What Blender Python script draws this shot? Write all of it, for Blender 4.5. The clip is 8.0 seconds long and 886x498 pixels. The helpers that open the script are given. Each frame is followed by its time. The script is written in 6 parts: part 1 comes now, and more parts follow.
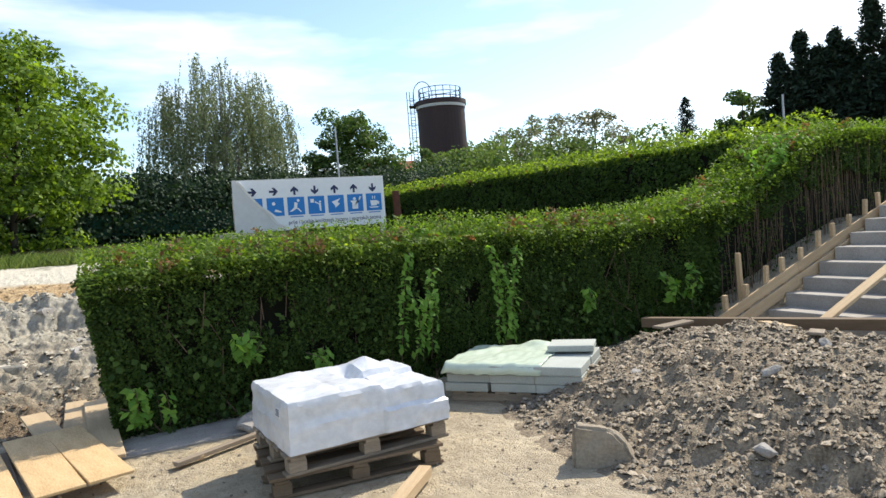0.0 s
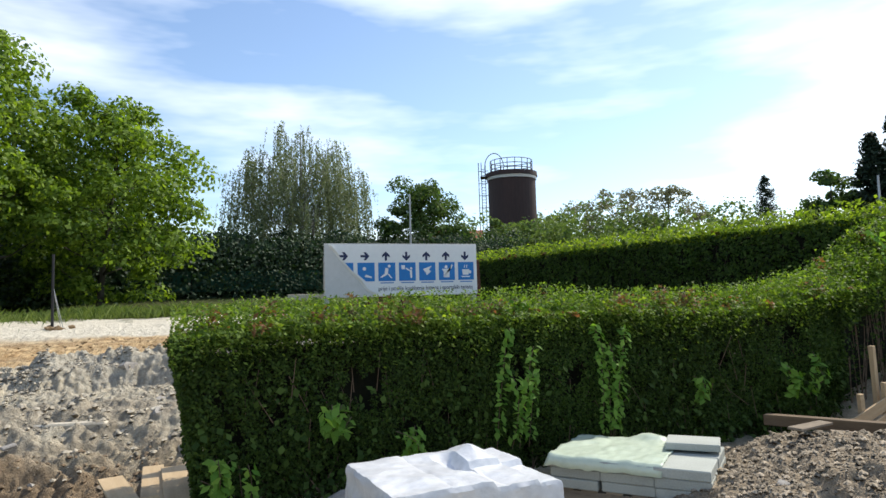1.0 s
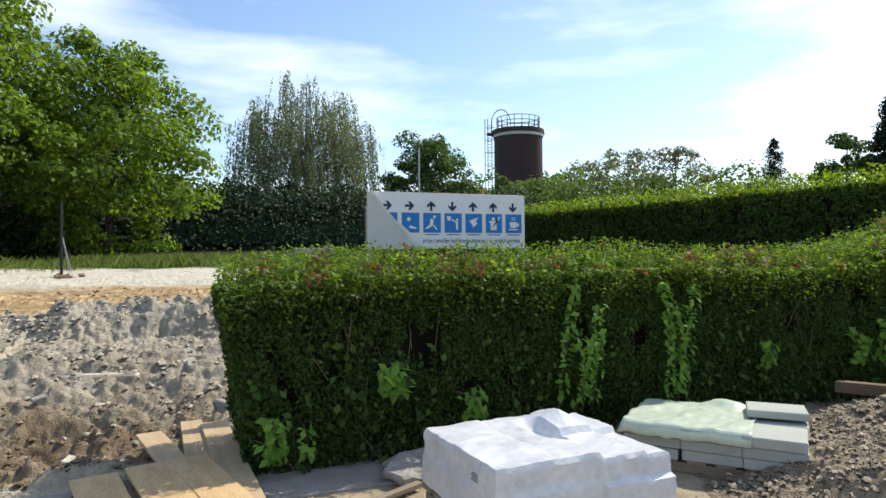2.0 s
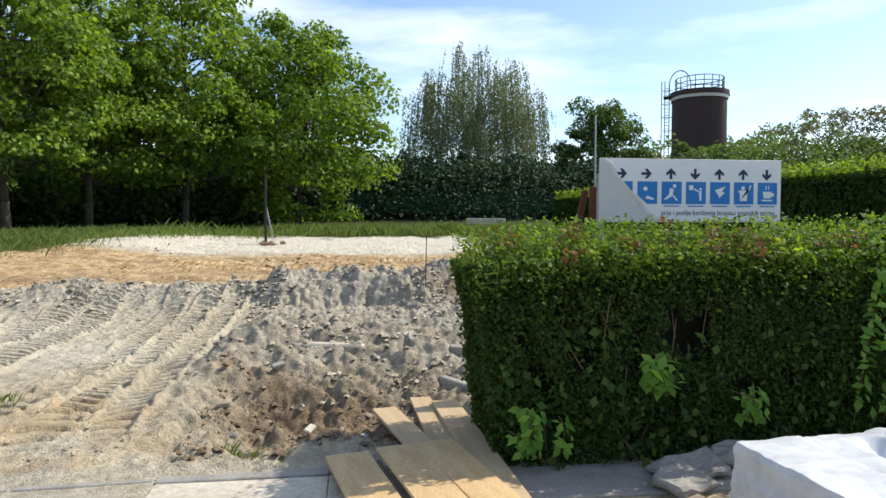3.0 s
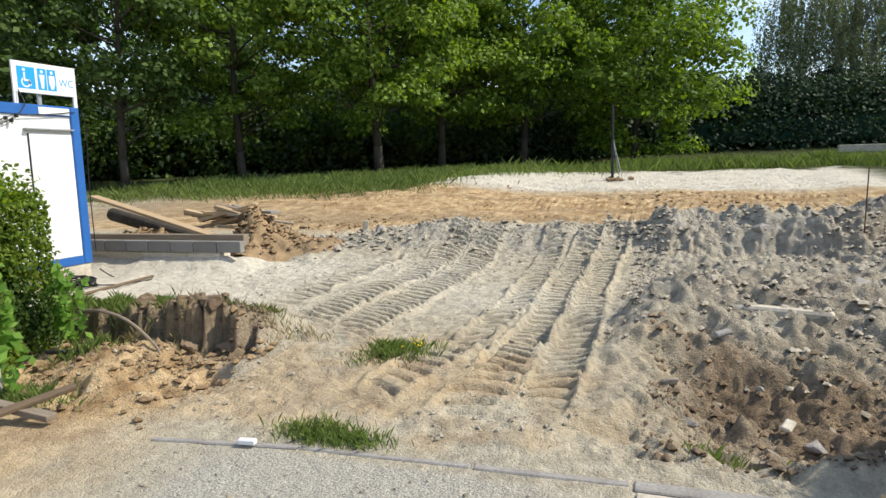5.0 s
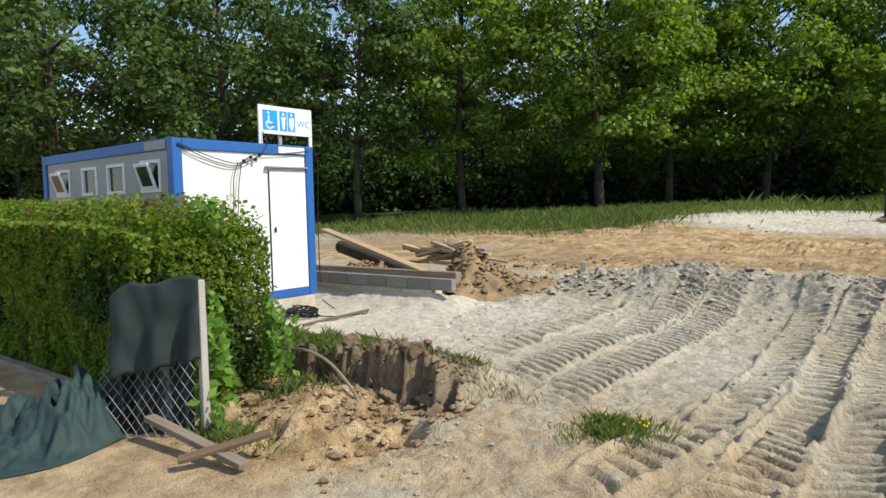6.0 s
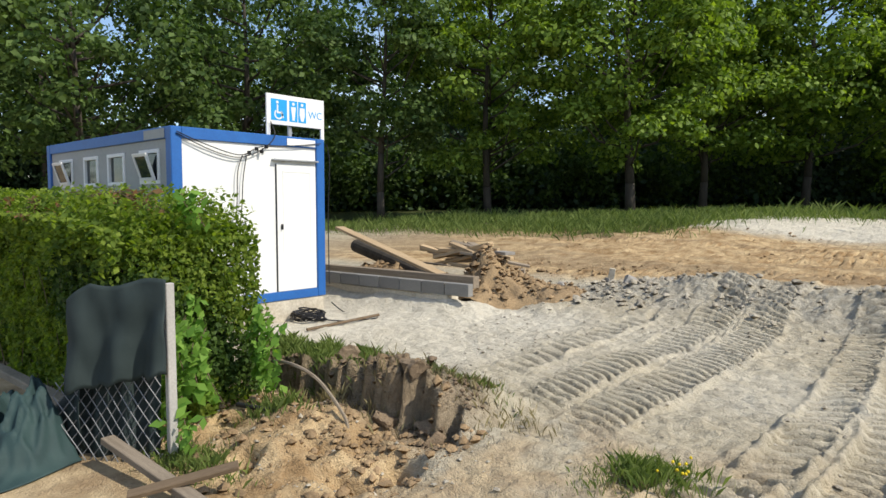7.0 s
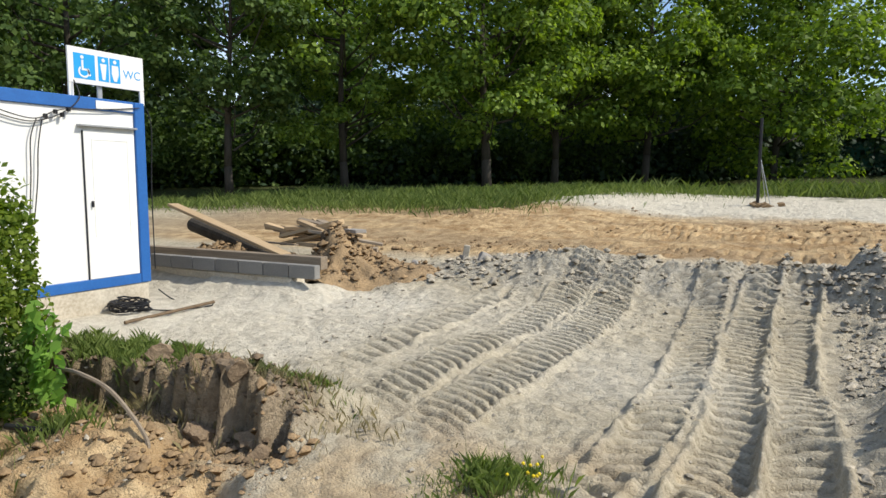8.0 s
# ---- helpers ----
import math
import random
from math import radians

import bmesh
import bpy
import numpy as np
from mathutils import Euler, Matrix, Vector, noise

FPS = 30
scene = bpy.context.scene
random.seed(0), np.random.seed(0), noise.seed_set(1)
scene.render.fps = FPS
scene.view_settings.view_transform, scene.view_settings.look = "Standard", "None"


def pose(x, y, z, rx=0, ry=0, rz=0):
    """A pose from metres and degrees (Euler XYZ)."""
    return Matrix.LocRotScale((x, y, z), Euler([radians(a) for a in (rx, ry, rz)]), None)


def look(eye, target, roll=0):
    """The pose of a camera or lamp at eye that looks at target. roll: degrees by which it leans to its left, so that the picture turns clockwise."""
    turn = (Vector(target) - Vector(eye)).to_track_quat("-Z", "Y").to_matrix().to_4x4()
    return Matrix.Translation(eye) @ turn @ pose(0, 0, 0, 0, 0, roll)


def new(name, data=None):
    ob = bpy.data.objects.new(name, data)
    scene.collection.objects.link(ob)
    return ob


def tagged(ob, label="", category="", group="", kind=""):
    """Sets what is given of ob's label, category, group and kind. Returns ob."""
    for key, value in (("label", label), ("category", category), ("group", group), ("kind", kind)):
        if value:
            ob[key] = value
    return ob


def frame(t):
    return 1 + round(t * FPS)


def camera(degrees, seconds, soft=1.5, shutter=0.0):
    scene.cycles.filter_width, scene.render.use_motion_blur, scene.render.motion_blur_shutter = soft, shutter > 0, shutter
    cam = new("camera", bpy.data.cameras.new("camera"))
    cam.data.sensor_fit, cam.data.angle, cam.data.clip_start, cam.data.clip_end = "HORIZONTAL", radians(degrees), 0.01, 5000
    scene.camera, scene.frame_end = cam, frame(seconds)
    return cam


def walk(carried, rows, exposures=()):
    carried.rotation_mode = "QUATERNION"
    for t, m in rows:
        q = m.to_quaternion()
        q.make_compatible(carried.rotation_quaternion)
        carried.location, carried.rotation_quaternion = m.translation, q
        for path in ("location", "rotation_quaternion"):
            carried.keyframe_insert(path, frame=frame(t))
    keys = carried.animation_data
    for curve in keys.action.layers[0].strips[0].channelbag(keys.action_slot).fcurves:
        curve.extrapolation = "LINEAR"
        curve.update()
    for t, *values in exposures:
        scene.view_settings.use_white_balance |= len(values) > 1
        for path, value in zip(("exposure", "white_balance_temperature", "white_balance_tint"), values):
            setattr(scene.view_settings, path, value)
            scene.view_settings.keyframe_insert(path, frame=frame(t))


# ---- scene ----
cam = camera(68.4, 8.0)
PATH = [
    (0, (-0.006, -0.004, 1.686), (0.903, 1.776, 1.612), -4.33),
    (0.5, (-0.069, 0.234, 1.721), (0.703, 2.079, 1.751), -3.57),
    (1, (-0.167, 0.542, 1.738), (0.572, 2.394, 1.885), -1.64),
    (1.2, (-0.219, 0.634, 1.705), (0.508, 2.493, 1.831), -1.01),
    (2.3, (-0.669, 1.439, 1.700), (0.069, 3.297, 1.690), -0.26),
    (2.5, (-0.779, 1.595, 1.714), (-0.174, 3.501, 1.693), -0.24),
    (3, (-1.051, 1.908, 1.731), (-0.791, 3.889, 1.658), 0.10),
    (3.5, (-1.373, 2.158, 1.735), (-1.267, 4.151, 1.595), 0.43),
    (4, (-1.641, 2.448, 1.703), (-1.697, 4.435, 1.487), -0.23),
    (4.5, (-1.912, 2.765, 1.721), (-2.211, 4.728, 1.482), -0.72),
    (5, (-2.199, 3.048, 1.724), (-2.879, 4.911, 1.467), -1.59),
    (5.2, (-2.311, 3.139, 1.754), (-3.140, 4.945, 1.527), -1.58),
    (6.3, (-2.617, 3.963, 1.762), (-3.943, 5.454, 1.635), -0.92),
    (6.5, (-2.668, 4.080, 1.746), (-4.012, 5.556, 1.619), -0.75),
    (7, (-2.903, 4.398, 1.748), (-4.219, 5.898, 1.612), 0.01),
    (7.5, (-3.027, 4.684, 1.722), (-4.239, 6.265, 1.545), 0.03),
    (8, (-3.111, 5.004, 1.722), (-4.082, 6.740, 1.515), 0.18),
]
walk(cam, [(t, look(eye, target, roll)) for t, eye, target, roll in PATH], [(0, 0.36), (1.0, 0.12), (2.5, 0.1), (3.5, 0.19), (4.5, 0.19), (5.0, 0.05), (6.3, -0.1), (8.0, -0.1)])

# ---- light ----
SUN_EL, SUN_AZ = radians(46), radians(19)   # azimuth from +x towards +y
world = bpy.data.worlds.new("world")
scene.world = world
world.use_nodes = True
wn, wl = world.node_tree.nodes, world.node_tree.links
sky = wn.new("ShaderNodeTexSky")
sky.sky_type, sky.sun_disc = "NISHITA", False
sky.sun_elevation, sky.sun_rotation = SUN_EL, radians(90) - SUN_AZ
sky.air_density, sky.dust_density, sky.ozone_density = 1.0, 0.5, 2.0
wtc, wmap, wnoise, wramp, wmix = (wn.new("ShaderNode" + k) for k in ("TexCoord", "Mapping", "TexNoise", "ValToRGB", "Mix"))
wmap.inputs["Scale"].default_value = (1.6, 1.6, 7.0)
wmap.inputs["Location"].default_value = (0.3, 0.1, 0.35)
wnoise.inputs["Scale"].default_value, wnoise.inputs["Detail"].default_value, wnoise.inputs["Roughness"].default_value = 1.1, 5, 0.55
wramp.color_ramp.elements[0].position, wramp.color_ramp.elements[1].position = 0.48, 0.86
wdot, whaze, wadd = wn.new("ShaderNodeVectorMath"), wn.new("ShaderNodeMapRange"), wn.new("ShaderNodeMath")
wdot.operation, wadd.operation = "DOT_PRODUCT", "ADD"
wdot.inputs[1].default_value = (math.cos(SUN_AZ), math.sin(SUN_AZ), 0)
whaze.inputs["From Min"].default_value, whaze.inputs["From Max"].default_value, whaze.inputs["To Max"].default_value = 0.35, 1.0, 0.17
wmix.data_type = "RGBA"
wmix.inputs["B"].default_value = (9.0, 9.2, 9.3, 1)
wl.new(wtc.outputs["Generated"], wmap.inputs["Vector"])
wl.new(wmap.outputs["Vector"], wnoise.inputs["Vector"])
wl.new(wtc.outputs["Generated"], wdot.inputs[0])
wl.new(wdot.outputs["Value"], whaze.inputs["Value"])
wl.new(wnoise.outputs["Fac"], wadd.inputs[0])
wl.new(whaze.outputs["Result"], wadd.inputs[1])
wl.new(wadd.outputs[0], wramp.inputs["Fac"])
wl.new(wramp.outputs["Color"], wmix.inputs["Factor"])
wl.new(sky.outputs["Color"], wmix.inputs["A"])
wl.new(wmix.outputs["Result"], wn["Background"].inputs["Color"])
wn["Background"].inputs["Strength"].default_value = 0.18
sun = new("sun", bpy.data.lights.new("sun", "SUN"))
sun.data.energy, sun.data.angle, sun.data.color = 5.0, radians(0.6), (1.0, 0.93, 0.80)
sun_dir = Vector((math.cos(SUN_EL) * math.cos(SUN_AZ), math.cos(SUN_EL) * math.sin(SUN_AZ), math.sin(SUN_EL)))
sun.matrix_world = look(sun_dir * 60, (0, 0, 0))


# ---- materials ----
def mat(name, c1, c2=None, rough=0.8, scale=6.0, fine=60.0, bump=0.3, metal=0.0, island=0.0, obj=0.0, stretch=(1, 1, 1), bump_dist=0.01, spec=0.3):
    """Two tones mixed by coarse and fine noise, with a bump of both."""
    m = bpy.data.materials.new(name)
    m.use_nodes = True
    n, l = m.node_tree.nodes, m.node_tree.links
    b = n["Principled BSDF"]
    c2 = c2 or tuple(v * 0.65 for v in c1)
    tc, mp, a, f, mix, add = (n.new("ShaderNode" + k) for k in ("TexCoord", "Mapping", "TexNoise", "TexNoise", "Mix", "Math"))
    mp.inputs["Scale"].default_value = stretch
    a.inputs["Scale"].default_value, a.inputs["Detail"].default_value = scale, 6
    f.inputs["Scale"].default_value, f.inputs["Detail"].default_value = fine, 4
    l.new(tc.outputs["Object"], mp.inputs["Vector"])
    l.new(mp.outputs["Vector"], a.inputs["Vector"])
    l.new(mp.outputs["Vector"], f.inputs["Vector"])
    add.operation = "MULTIPLY_ADD"
    add.inputs[1].default_value = 0.5
    l.new(f.outputs["Fac"], add.inputs[0])
    half = n.new("ShaderNodeMath")
    half.operation, half.inputs[1].default_value = "MULTIPLY", 0.5
    l.new(a.outputs["Fac"], half.inputs[0])
    l.new(half.outputs[0], add.inputs[2])
    ramp = n.new("ShaderNodeMapRange")
    ramp.inputs["From Min"].default_value, ramp.inputs["From Max"].default_value = 0.35, 0.65
    l.new(add.outputs[0], ramp.inputs["Value"])
    mix.data_type = "RGBA"
    mix.inputs["A"].default_value, mix.inputs["B"].default_value = (*c1, 1), (*c2, 1)
    l.new(ramp.outputs["Result"], mix.inputs["Factor"])
    col = mix.outputs["Result"]
    if island or obj:
        hsv = n.new("ShaderNodeHueSaturation")
        rnd = n.new("ShaderNodeNewGeometry").outputs["Random Per Island"] if island else n.new("ShaderNodeObjectInfo").outputs["Random"]
        mr = n.new("ShaderNodeMapRange")
        k = island or obj
        mr.inputs["To Min"].default_value, mr.inputs["To Max"].default_value = 1 - k, 1 + k
        l.new(rnd, mr.inputs["Value"])
        l.new(mr.outputs["Result"], hsv.inputs["Value"])
        l.new(col, hsv.inputs["Color"])
        col = hsv.outputs["Color"]
    l.new(col, b.inputs["Base Color"])
    b.inputs["Roughness"].default_value, b.inputs["Metallic"].default_value = rough, metal
    b.inputs["Specular IOR Level"].default_value = spec
    if bump:
        bp = n.new("ShaderNodeBump")
        bp.inputs["Strength"].default_value, bp.inputs["Distance"].default_value = bump, bump_dist
        l.new(add.outputs[0], bp.inputs["Height"])
        l.new(bp.outputs["Normal"], b.inputs["Normal"])
    return m


def leaf_mat(name, dark, light, through_c, amount=0.35, rough=0.62):
    m = bpy.data.materials.new(name)
    m.use_nodes = True
    n, l = m.node_tree.nodes, m.node_tree.links
    b, out = n["Principled BSDF"], n["Material Output"]
    geo, mix, tr, sh = (n.new("ShaderNode" + k) for k in ("NewGeometry", "Mix", "BsdfTranslucent", "MixShader"))
    mix.data_type = "RGBA"
    mix.inputs["A"].default_value, mix.inputs["B"].default_value = (*dark, 1), (*light, 1)
    l.new(geo.outputs["Random Per Island"], mix.inputs["Factor"])
    l.new(mix.outputs["Result"], b.inputs["Base Color"])
    b.inputs["Roughness"].default_value, b.inputs["Specular IOR Level"].default_value = rough, 0.18
    tm = n.new("ShaderNodeMix")
    tm.data_type, tm.blend_type = "RGBA", "MULTIPLY"
    tm.inputs["Factor"].default_value = 1.0
    tm.inputs["B"].default_value = (*through_c, 1)
    l.new(mix.outputs["Result"], tm.inputs["A"])
    l.new(tm.outputs["Result"], tr.inputs["Color"])
    sh.inputs["Fac"].default_value = amount
    l.new(b.outputs[0], sh.inputs[1])
    l.new(tr.outputs[0], sh.inputs[2])
    l.new(sh.outputs[0], out.inputs["Surface"])
    return m


M = dict(
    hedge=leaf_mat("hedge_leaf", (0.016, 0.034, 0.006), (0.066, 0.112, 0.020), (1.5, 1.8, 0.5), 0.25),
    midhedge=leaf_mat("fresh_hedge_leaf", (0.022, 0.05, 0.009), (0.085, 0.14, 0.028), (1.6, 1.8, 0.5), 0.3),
    # lighter copy of the hedge leaf: the sunlight on top is in its colour
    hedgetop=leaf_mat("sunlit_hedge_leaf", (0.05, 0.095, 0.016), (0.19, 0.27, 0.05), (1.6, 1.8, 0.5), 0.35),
    shoot=leaf_mat("shoot_leaf", (0.09, 0.20, 0.03), (0.23, 0.38, 0.07), (1.6, 1.8, 0.5)),
    redleaf=leaf_mat("reddish_leaf", (0.09, 0.10, 0.03), (0.26, 0.13, 0.07), (1.5, 1.2, 0.6)),
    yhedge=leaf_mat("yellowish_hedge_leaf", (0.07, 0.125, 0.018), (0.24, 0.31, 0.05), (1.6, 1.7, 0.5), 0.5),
    maple=leaf_mat("maple_leaf", (0.045, 0.092, 0.014), (0.25, 0.35, 0.06), (1.7, 1.8, 0.45), 0.35),
    dark=leaf_mat("dark_tree_leaf", (0.028, 0.060, 0.016), (0.12, 0.18, 0.05), (1.4, 1.6, 0.6), 0.3),
    birch=leaf_mat("birch_leaf", (0.11, 0.14, 0.075), (0.24, 0.27, 0.155), (1.3, 1.4, 0.7), 0.3),
    pale=leaf_mat("pale_tree_leaf", (0.13, 0.14, 0.08), (0.27, 0.27, 0.17), (1.2, 1.2, 0.8), 0.3),
    # undergrowth leaf darkened: the shade below the trees is in this colour
    shade=leaf_mat("shaded_undergrowth_leaf", (0.016, 0.036, 0.020), (0.05, 0.085, 0.042), (1.2, 1.4, 0.6), 0.2),
    mid=leaf_mat("mid_green_leaf", (0.075, 0.125, 0.04), (0.18, 0.24, 0.08), (1.4, 1.5, 0.6), 0.3),
    conifer=leaf_mat("conifer_needle", (0.012, 0.026, 0.016), (0.03, 0.05, 0.028), (1.0, 1.1, 0.7), 0.1),
    grass=leaf_mat("grass_blade", (0.075, 0.12, 0.028), (0.21, 0.26, 0.08), (1.4, 1.5, 0.6), 0.3),
    drygrass=leaf_mat("dry_grass_blade", (0.16, 0.13, 0.06), (0.30, 0.26, 0.14), (1.2, 1.2, 0.8), 0.2),
    flower=mat("yellow_petal", (0.8, 0.6, 0.03), (0.7, 0.5, 0.02), bump=0),
    # twig brown taken down to near-black, as shade behind the leaves
    core=mat("shaded_hedge_core", (0.016, 0.016, 0.009), (0.009, 0.011, 0.006), rough=1, scale=20, fine=90),
    twig=mat("brown_twig", (0.20, 0.145, 0.095), (0.10, 0.07, 0.045), rough=0.9, scale=8, fine=40, bump=0.2),
    bark=mat("bark", (0.075, 0.064, 0.05), (0.035, 0.03, 0.024), rough=0.95, scale=8, fine=40, stretch=(1, 1, 0.25), bump=0.7, bump_dist=0.03),
    birchbark=mat("birch_bark", (0.45, 0.44, 0.41), (0.14, 0.13, 0.12), rough=0.85, scale=3, fine=20, bump=0.4),
    clod=mat("earth_clod", (0.48, 0.43, 0.345), (0.28, 0.245, 0.19), rough=1, scale=9, fine=70, bump=0.8, island=0.25, bump_dist=0.02),
    brownclod=mat("brown_earth_clod", (0.25, 0.185, 0.12), (0.14, 0.10, 0.065), rough=1, scale=9, fine=70, bump=0.8, island=0.25, bump_dist=0.02),
    orangeclod=mat("orange_earth_clod", (0.36, 0.25, 0.14), (0.20, 0.135, 0.075), rough=1, scale=9, fine=70, bump=0.8, island=0.25, bump_dist=0.02),
    pileearth=mat("brown_orange_earth", (0.40, 0.28, 0.155), (0.19, 0.135, 0.08), rough=1, scale=4, fine=40, bump=1.0, bump_dist=0.04),
    pebble=mat("pebble", (0.37, 0.31, 0.235), (0.17, 0.14, 0.10), rough=0.95, scale=12, fine=80, bump=0.5, island=0.45),
    mound=mat("gravelly_earth", (0.36, 0.29, 0.20), (0.13, 0.10, 0.07), rough=1, scale=7, fine=60, bump=1.0, bump_dist=0.03),
    stone=mat("grey_stone", (0.36, 0.34, 0.31), (0.22, 0.20, 0.18), rough=0.95, scale=5, fine=50, bump=0.7, bump_dist=0.015),
    brownstone=mat("brown_grey_stone", (0.34, 0.285, 0.21), (0.20, 0.165, 0.125), rough=0.95, scale=5, fine=50, bump=0.8, bump_dist=0.015),
    concrete=mat("concrete", (0.46, 0.44, 0.41), (0.34, 0.325, 0.30), rough=0.9, scale=3, fine=60, bump=0.35, obj=0.08),
    paleconcrete=mat("dusty_concrete", (0.63, 0.58, 0.48), (0.38, 0.33, 0.255), rough=0.95, scale=3.2, fine=30, bump=0.3),
    stepconcrete=mat("fresh_step_concrete", (0.42, 0.39, 0.35), (0.27, 0.245, 0.215), rough=0.9, scale=4, fine=60, bump=0.3, obj=0.1),
    darkconcrete=mat("grey_concrete_block", (0.26, 0.25, 0.235), (0.18, 0.175, 0.165), rough=0.9, scale=4, fine=70, bump=0.4, obj=0.12),
    slab=mat("grey_green_concrete_slab", (0.42, 0.44, 0.40), (0.33, 0.345, 0.31), rough=0.9, scale=3, fine=80, bump=0.25, obj=0.10),
    wood=mat("raw_spruce_board", (0.56, 0.42, 0.26), (0.42, 0.29, 0.16), rough=0.8, scale=2, fine=24, stretch=(1, 14, 14), bump=0.25, obj=0.14),
    oldwood=mat("weathered_board", (0.33, 0.27, 0.20), (0.19, 0.15, 0.11), rough=0.9, scale=2, fine=24, stretch=(1, 14, 14), bump=0.4, obj=0.2),
    ply=mat("shuttering_plywood", (0.62, 0.44, 0.235), (0.44, 0.29, 0.14), rough=0.7, scale=2.5, fine=20, stretch=(1, 5, 5), bump=0.3, obj=0.12),
    plank=mat("smooth_shuttering_plank", (0.50, 0.38, 0.235), (0.38, 0.275, 0.16), rough=0.75, scale=2, fine=24, stretch=(1, 10, 10), bump=0.25, obj=0.10),
    brownwood=mat("brown_beam", (0.19, 0.135, 0.085), (0.11, 0.078, 0.048), rough=0.85, scale=2, fine=24, stretch=(1, 10, 10), bump=0.3),
    rust=mat("rusty_steel", (0.13, 0.055, 0.035), (0.07, 0.03, 0.022), rough=0.85, scale=7, fine=50, metal=0.3, bump=0.4),
    towerskin=mat("dark_red_brown_cladding", (0.045, 0.026, 0.025), (0.03, 0.019, 0.019), rough=0.7, scale=0.6, fine=5, bump=0.3, stretch=(1, 1, 0.2)),
    darkmetal=mat("dark_steel", (0.05, 0.05, 0.055), (0.03, 0.03, 0.032), rough=0.55, metal=0.6, bump=0.1),
    galv=mat("galvanised_steel", (0.45, 0.46, 0.47), (0.33, 0.34, 0.35), rough=0.5, metal=0.7, bump=0.15),
    darkgalv=mat("dull_wire", (0.22, 0.225, 0.23), (0.15, 0.155, 0.16), rough=0.6, metal=0.4, bump=0.1),
    whitepaint=mat("white_painted_panel", (0.80, 0.80, 0.78), (0.73, 0.73, 0.71), rough=0.5, scale=1.2, fine=12, bump=0.05, spec=0.4),
    greypanel=mat("grey_panel", (0.36, 0.365, 0.36), (0.31, 0.315, 0.31), rough=0.55, scale=1.2, fine=14, bump=0.05),
    blue=mat("blue_container_paint", (0.02, 0.13, 0.42), (0.015, 0.10, 0.34), rough=0.45, scale=4, fine=30, bump=0.1, spec=0.5),
    signblue=mat("sign_blue", (0.015, 0.16, 0.47), (0.02, 0.19, 0.50), rough=0.5, scale=5, fine=30, bump=0.0),
    wcblue=mat("wc_sign_blue", (0.02, 0.33, 0.72), (0.02, 0.30, 0.68), rough=0.45, bump=0),
    navy=mat("sign_navy", (0.02, 0.03, 0.09), (0.015, 0.025, 0.08), rough=0.5, bump=0),
    signwhite=mat("sign_white_film", (0.72, 0.74, 0.75), (0.66, 0.68, 0.70), rough=0.4, scale=3, fine=20, bump=0.05, spec=0.5),
    signgrey=mat("sign_grey_board", (0.55, 0.56, 0.56), (0.48, 0.49, 0.49), rough=0.55, scale=2, fine=18, bump=0.05),
    wrap=mat("white_stretch_wrap", (0.70, 0.71, 0.73), (0.52, 0.535, 0.56), rough=0.28, scale=4.5, fine=16, bump=0.7, bump_dist=0.02, spec=0.6),
    film=mat("greenish_plastic_film", (0.60, 0.68, 0.55), (0.50, 0.58, 0.46), rough=0.25, scale=3, fine=12, bump=0.6, bump_dist=0.02, spec=0.6),
    net=mat("dark_green_shade_net", (0.035, 0.05, 0.05), (0.02, 0.032, 0.032), rough=0.8, scale=6, fine=220, bump=0.6, spec=0.3),
    tarp=mat("dark_teal_shade_net", (0.03, 0.062, 0.06), (0.018, 0.038, 0.040), rough=0.7, scale=6, fine=200, bump=0.5, spec=0.35),
    greennet=mat("far_green_netting", (0.03, 0.11, 0.075), (0.02, 0.08, 0.055), rough=0.8, scale=2, fine=20, bump=0.1),
    cable=mat("black_cable", (0.02, 0.02, 0.022), (0.012, 0.012, 0.014), rough=0.5, bump=0),
    glassdark=mat("window_glass", (0.03, 0.04, 0.045), (0.02, 0.025, 0.03), rough=0.05, bump=0, spec=0.4),
    plastic=mat("white_upvc", (0.8, 0.8, 0.8), (0.74, 0.74, 0.74), rough=0.4, bump=0),
    tileroof=mat("red_roof_tile", (0.42, 0.13, 0.08), (0.30, 0.09, 0.055), rough=0.85, scale=2, fine=12, bump=0.3),
    housewall=mat("pale_render", (0.6, 0.57, 0.5), (0.5, 0.47, 0.42), rough=0.9, bump=0.1),
    poolblue=mat("pool_blue_panel", (0.10, 0.42, 0.62), (0.08, 0.36, 0.56), rough=0.4, bump=0.05),
)

RNG = np.random.default_rng(7)


# ---- numeric noise ----
def vnoise(x, y, seed=0):
    """Smooth value noise in 0..1 on arrays."""
    xi, yi = np.floor(x).astype(np.int64), np.floor(y).astype(np.int64)
    u, v = x - xi, y - yi
    u, v = u * u * (3 - 2 * u), v * v * (3 - 2 * v)

    def cell(a, b):
        k = (a * 374761393 + b * 668265263 + seed * 1442695041) & 0x7FFFFFFF
        k = ((k ^ (k >> 13)) * 1274126177) & 0x7FFFFFFF
        return ((k ^ (k >> 16)) & 0xFFFF) / 65535.0

    return (cell(xi, yi) * (1 - u) + cell(xi + 1, yi) * u) * (1 - v) + (cell(xi, yi + 1) * (1 - u) + cell(xi + 1, yi + 1) * u) * v


def fbm(x, y, octaves=4, seed=0, gain=0.5):
    total, amp, norm = 0.0, 1.0, 0.0
    for k in range(octaves):
        total = total + amp * vnoise(x * 2**k + 17.3 * k, y * 2**k - 9.1 * k, seed + k)
        norm += amp
        amp *= gain
    return total / norm * 2 - 1


def sstep(a, b, v):
    t = np.clip((v - a) / (b - a), 0, 1)
    return t * t * (3 - 2 * t)


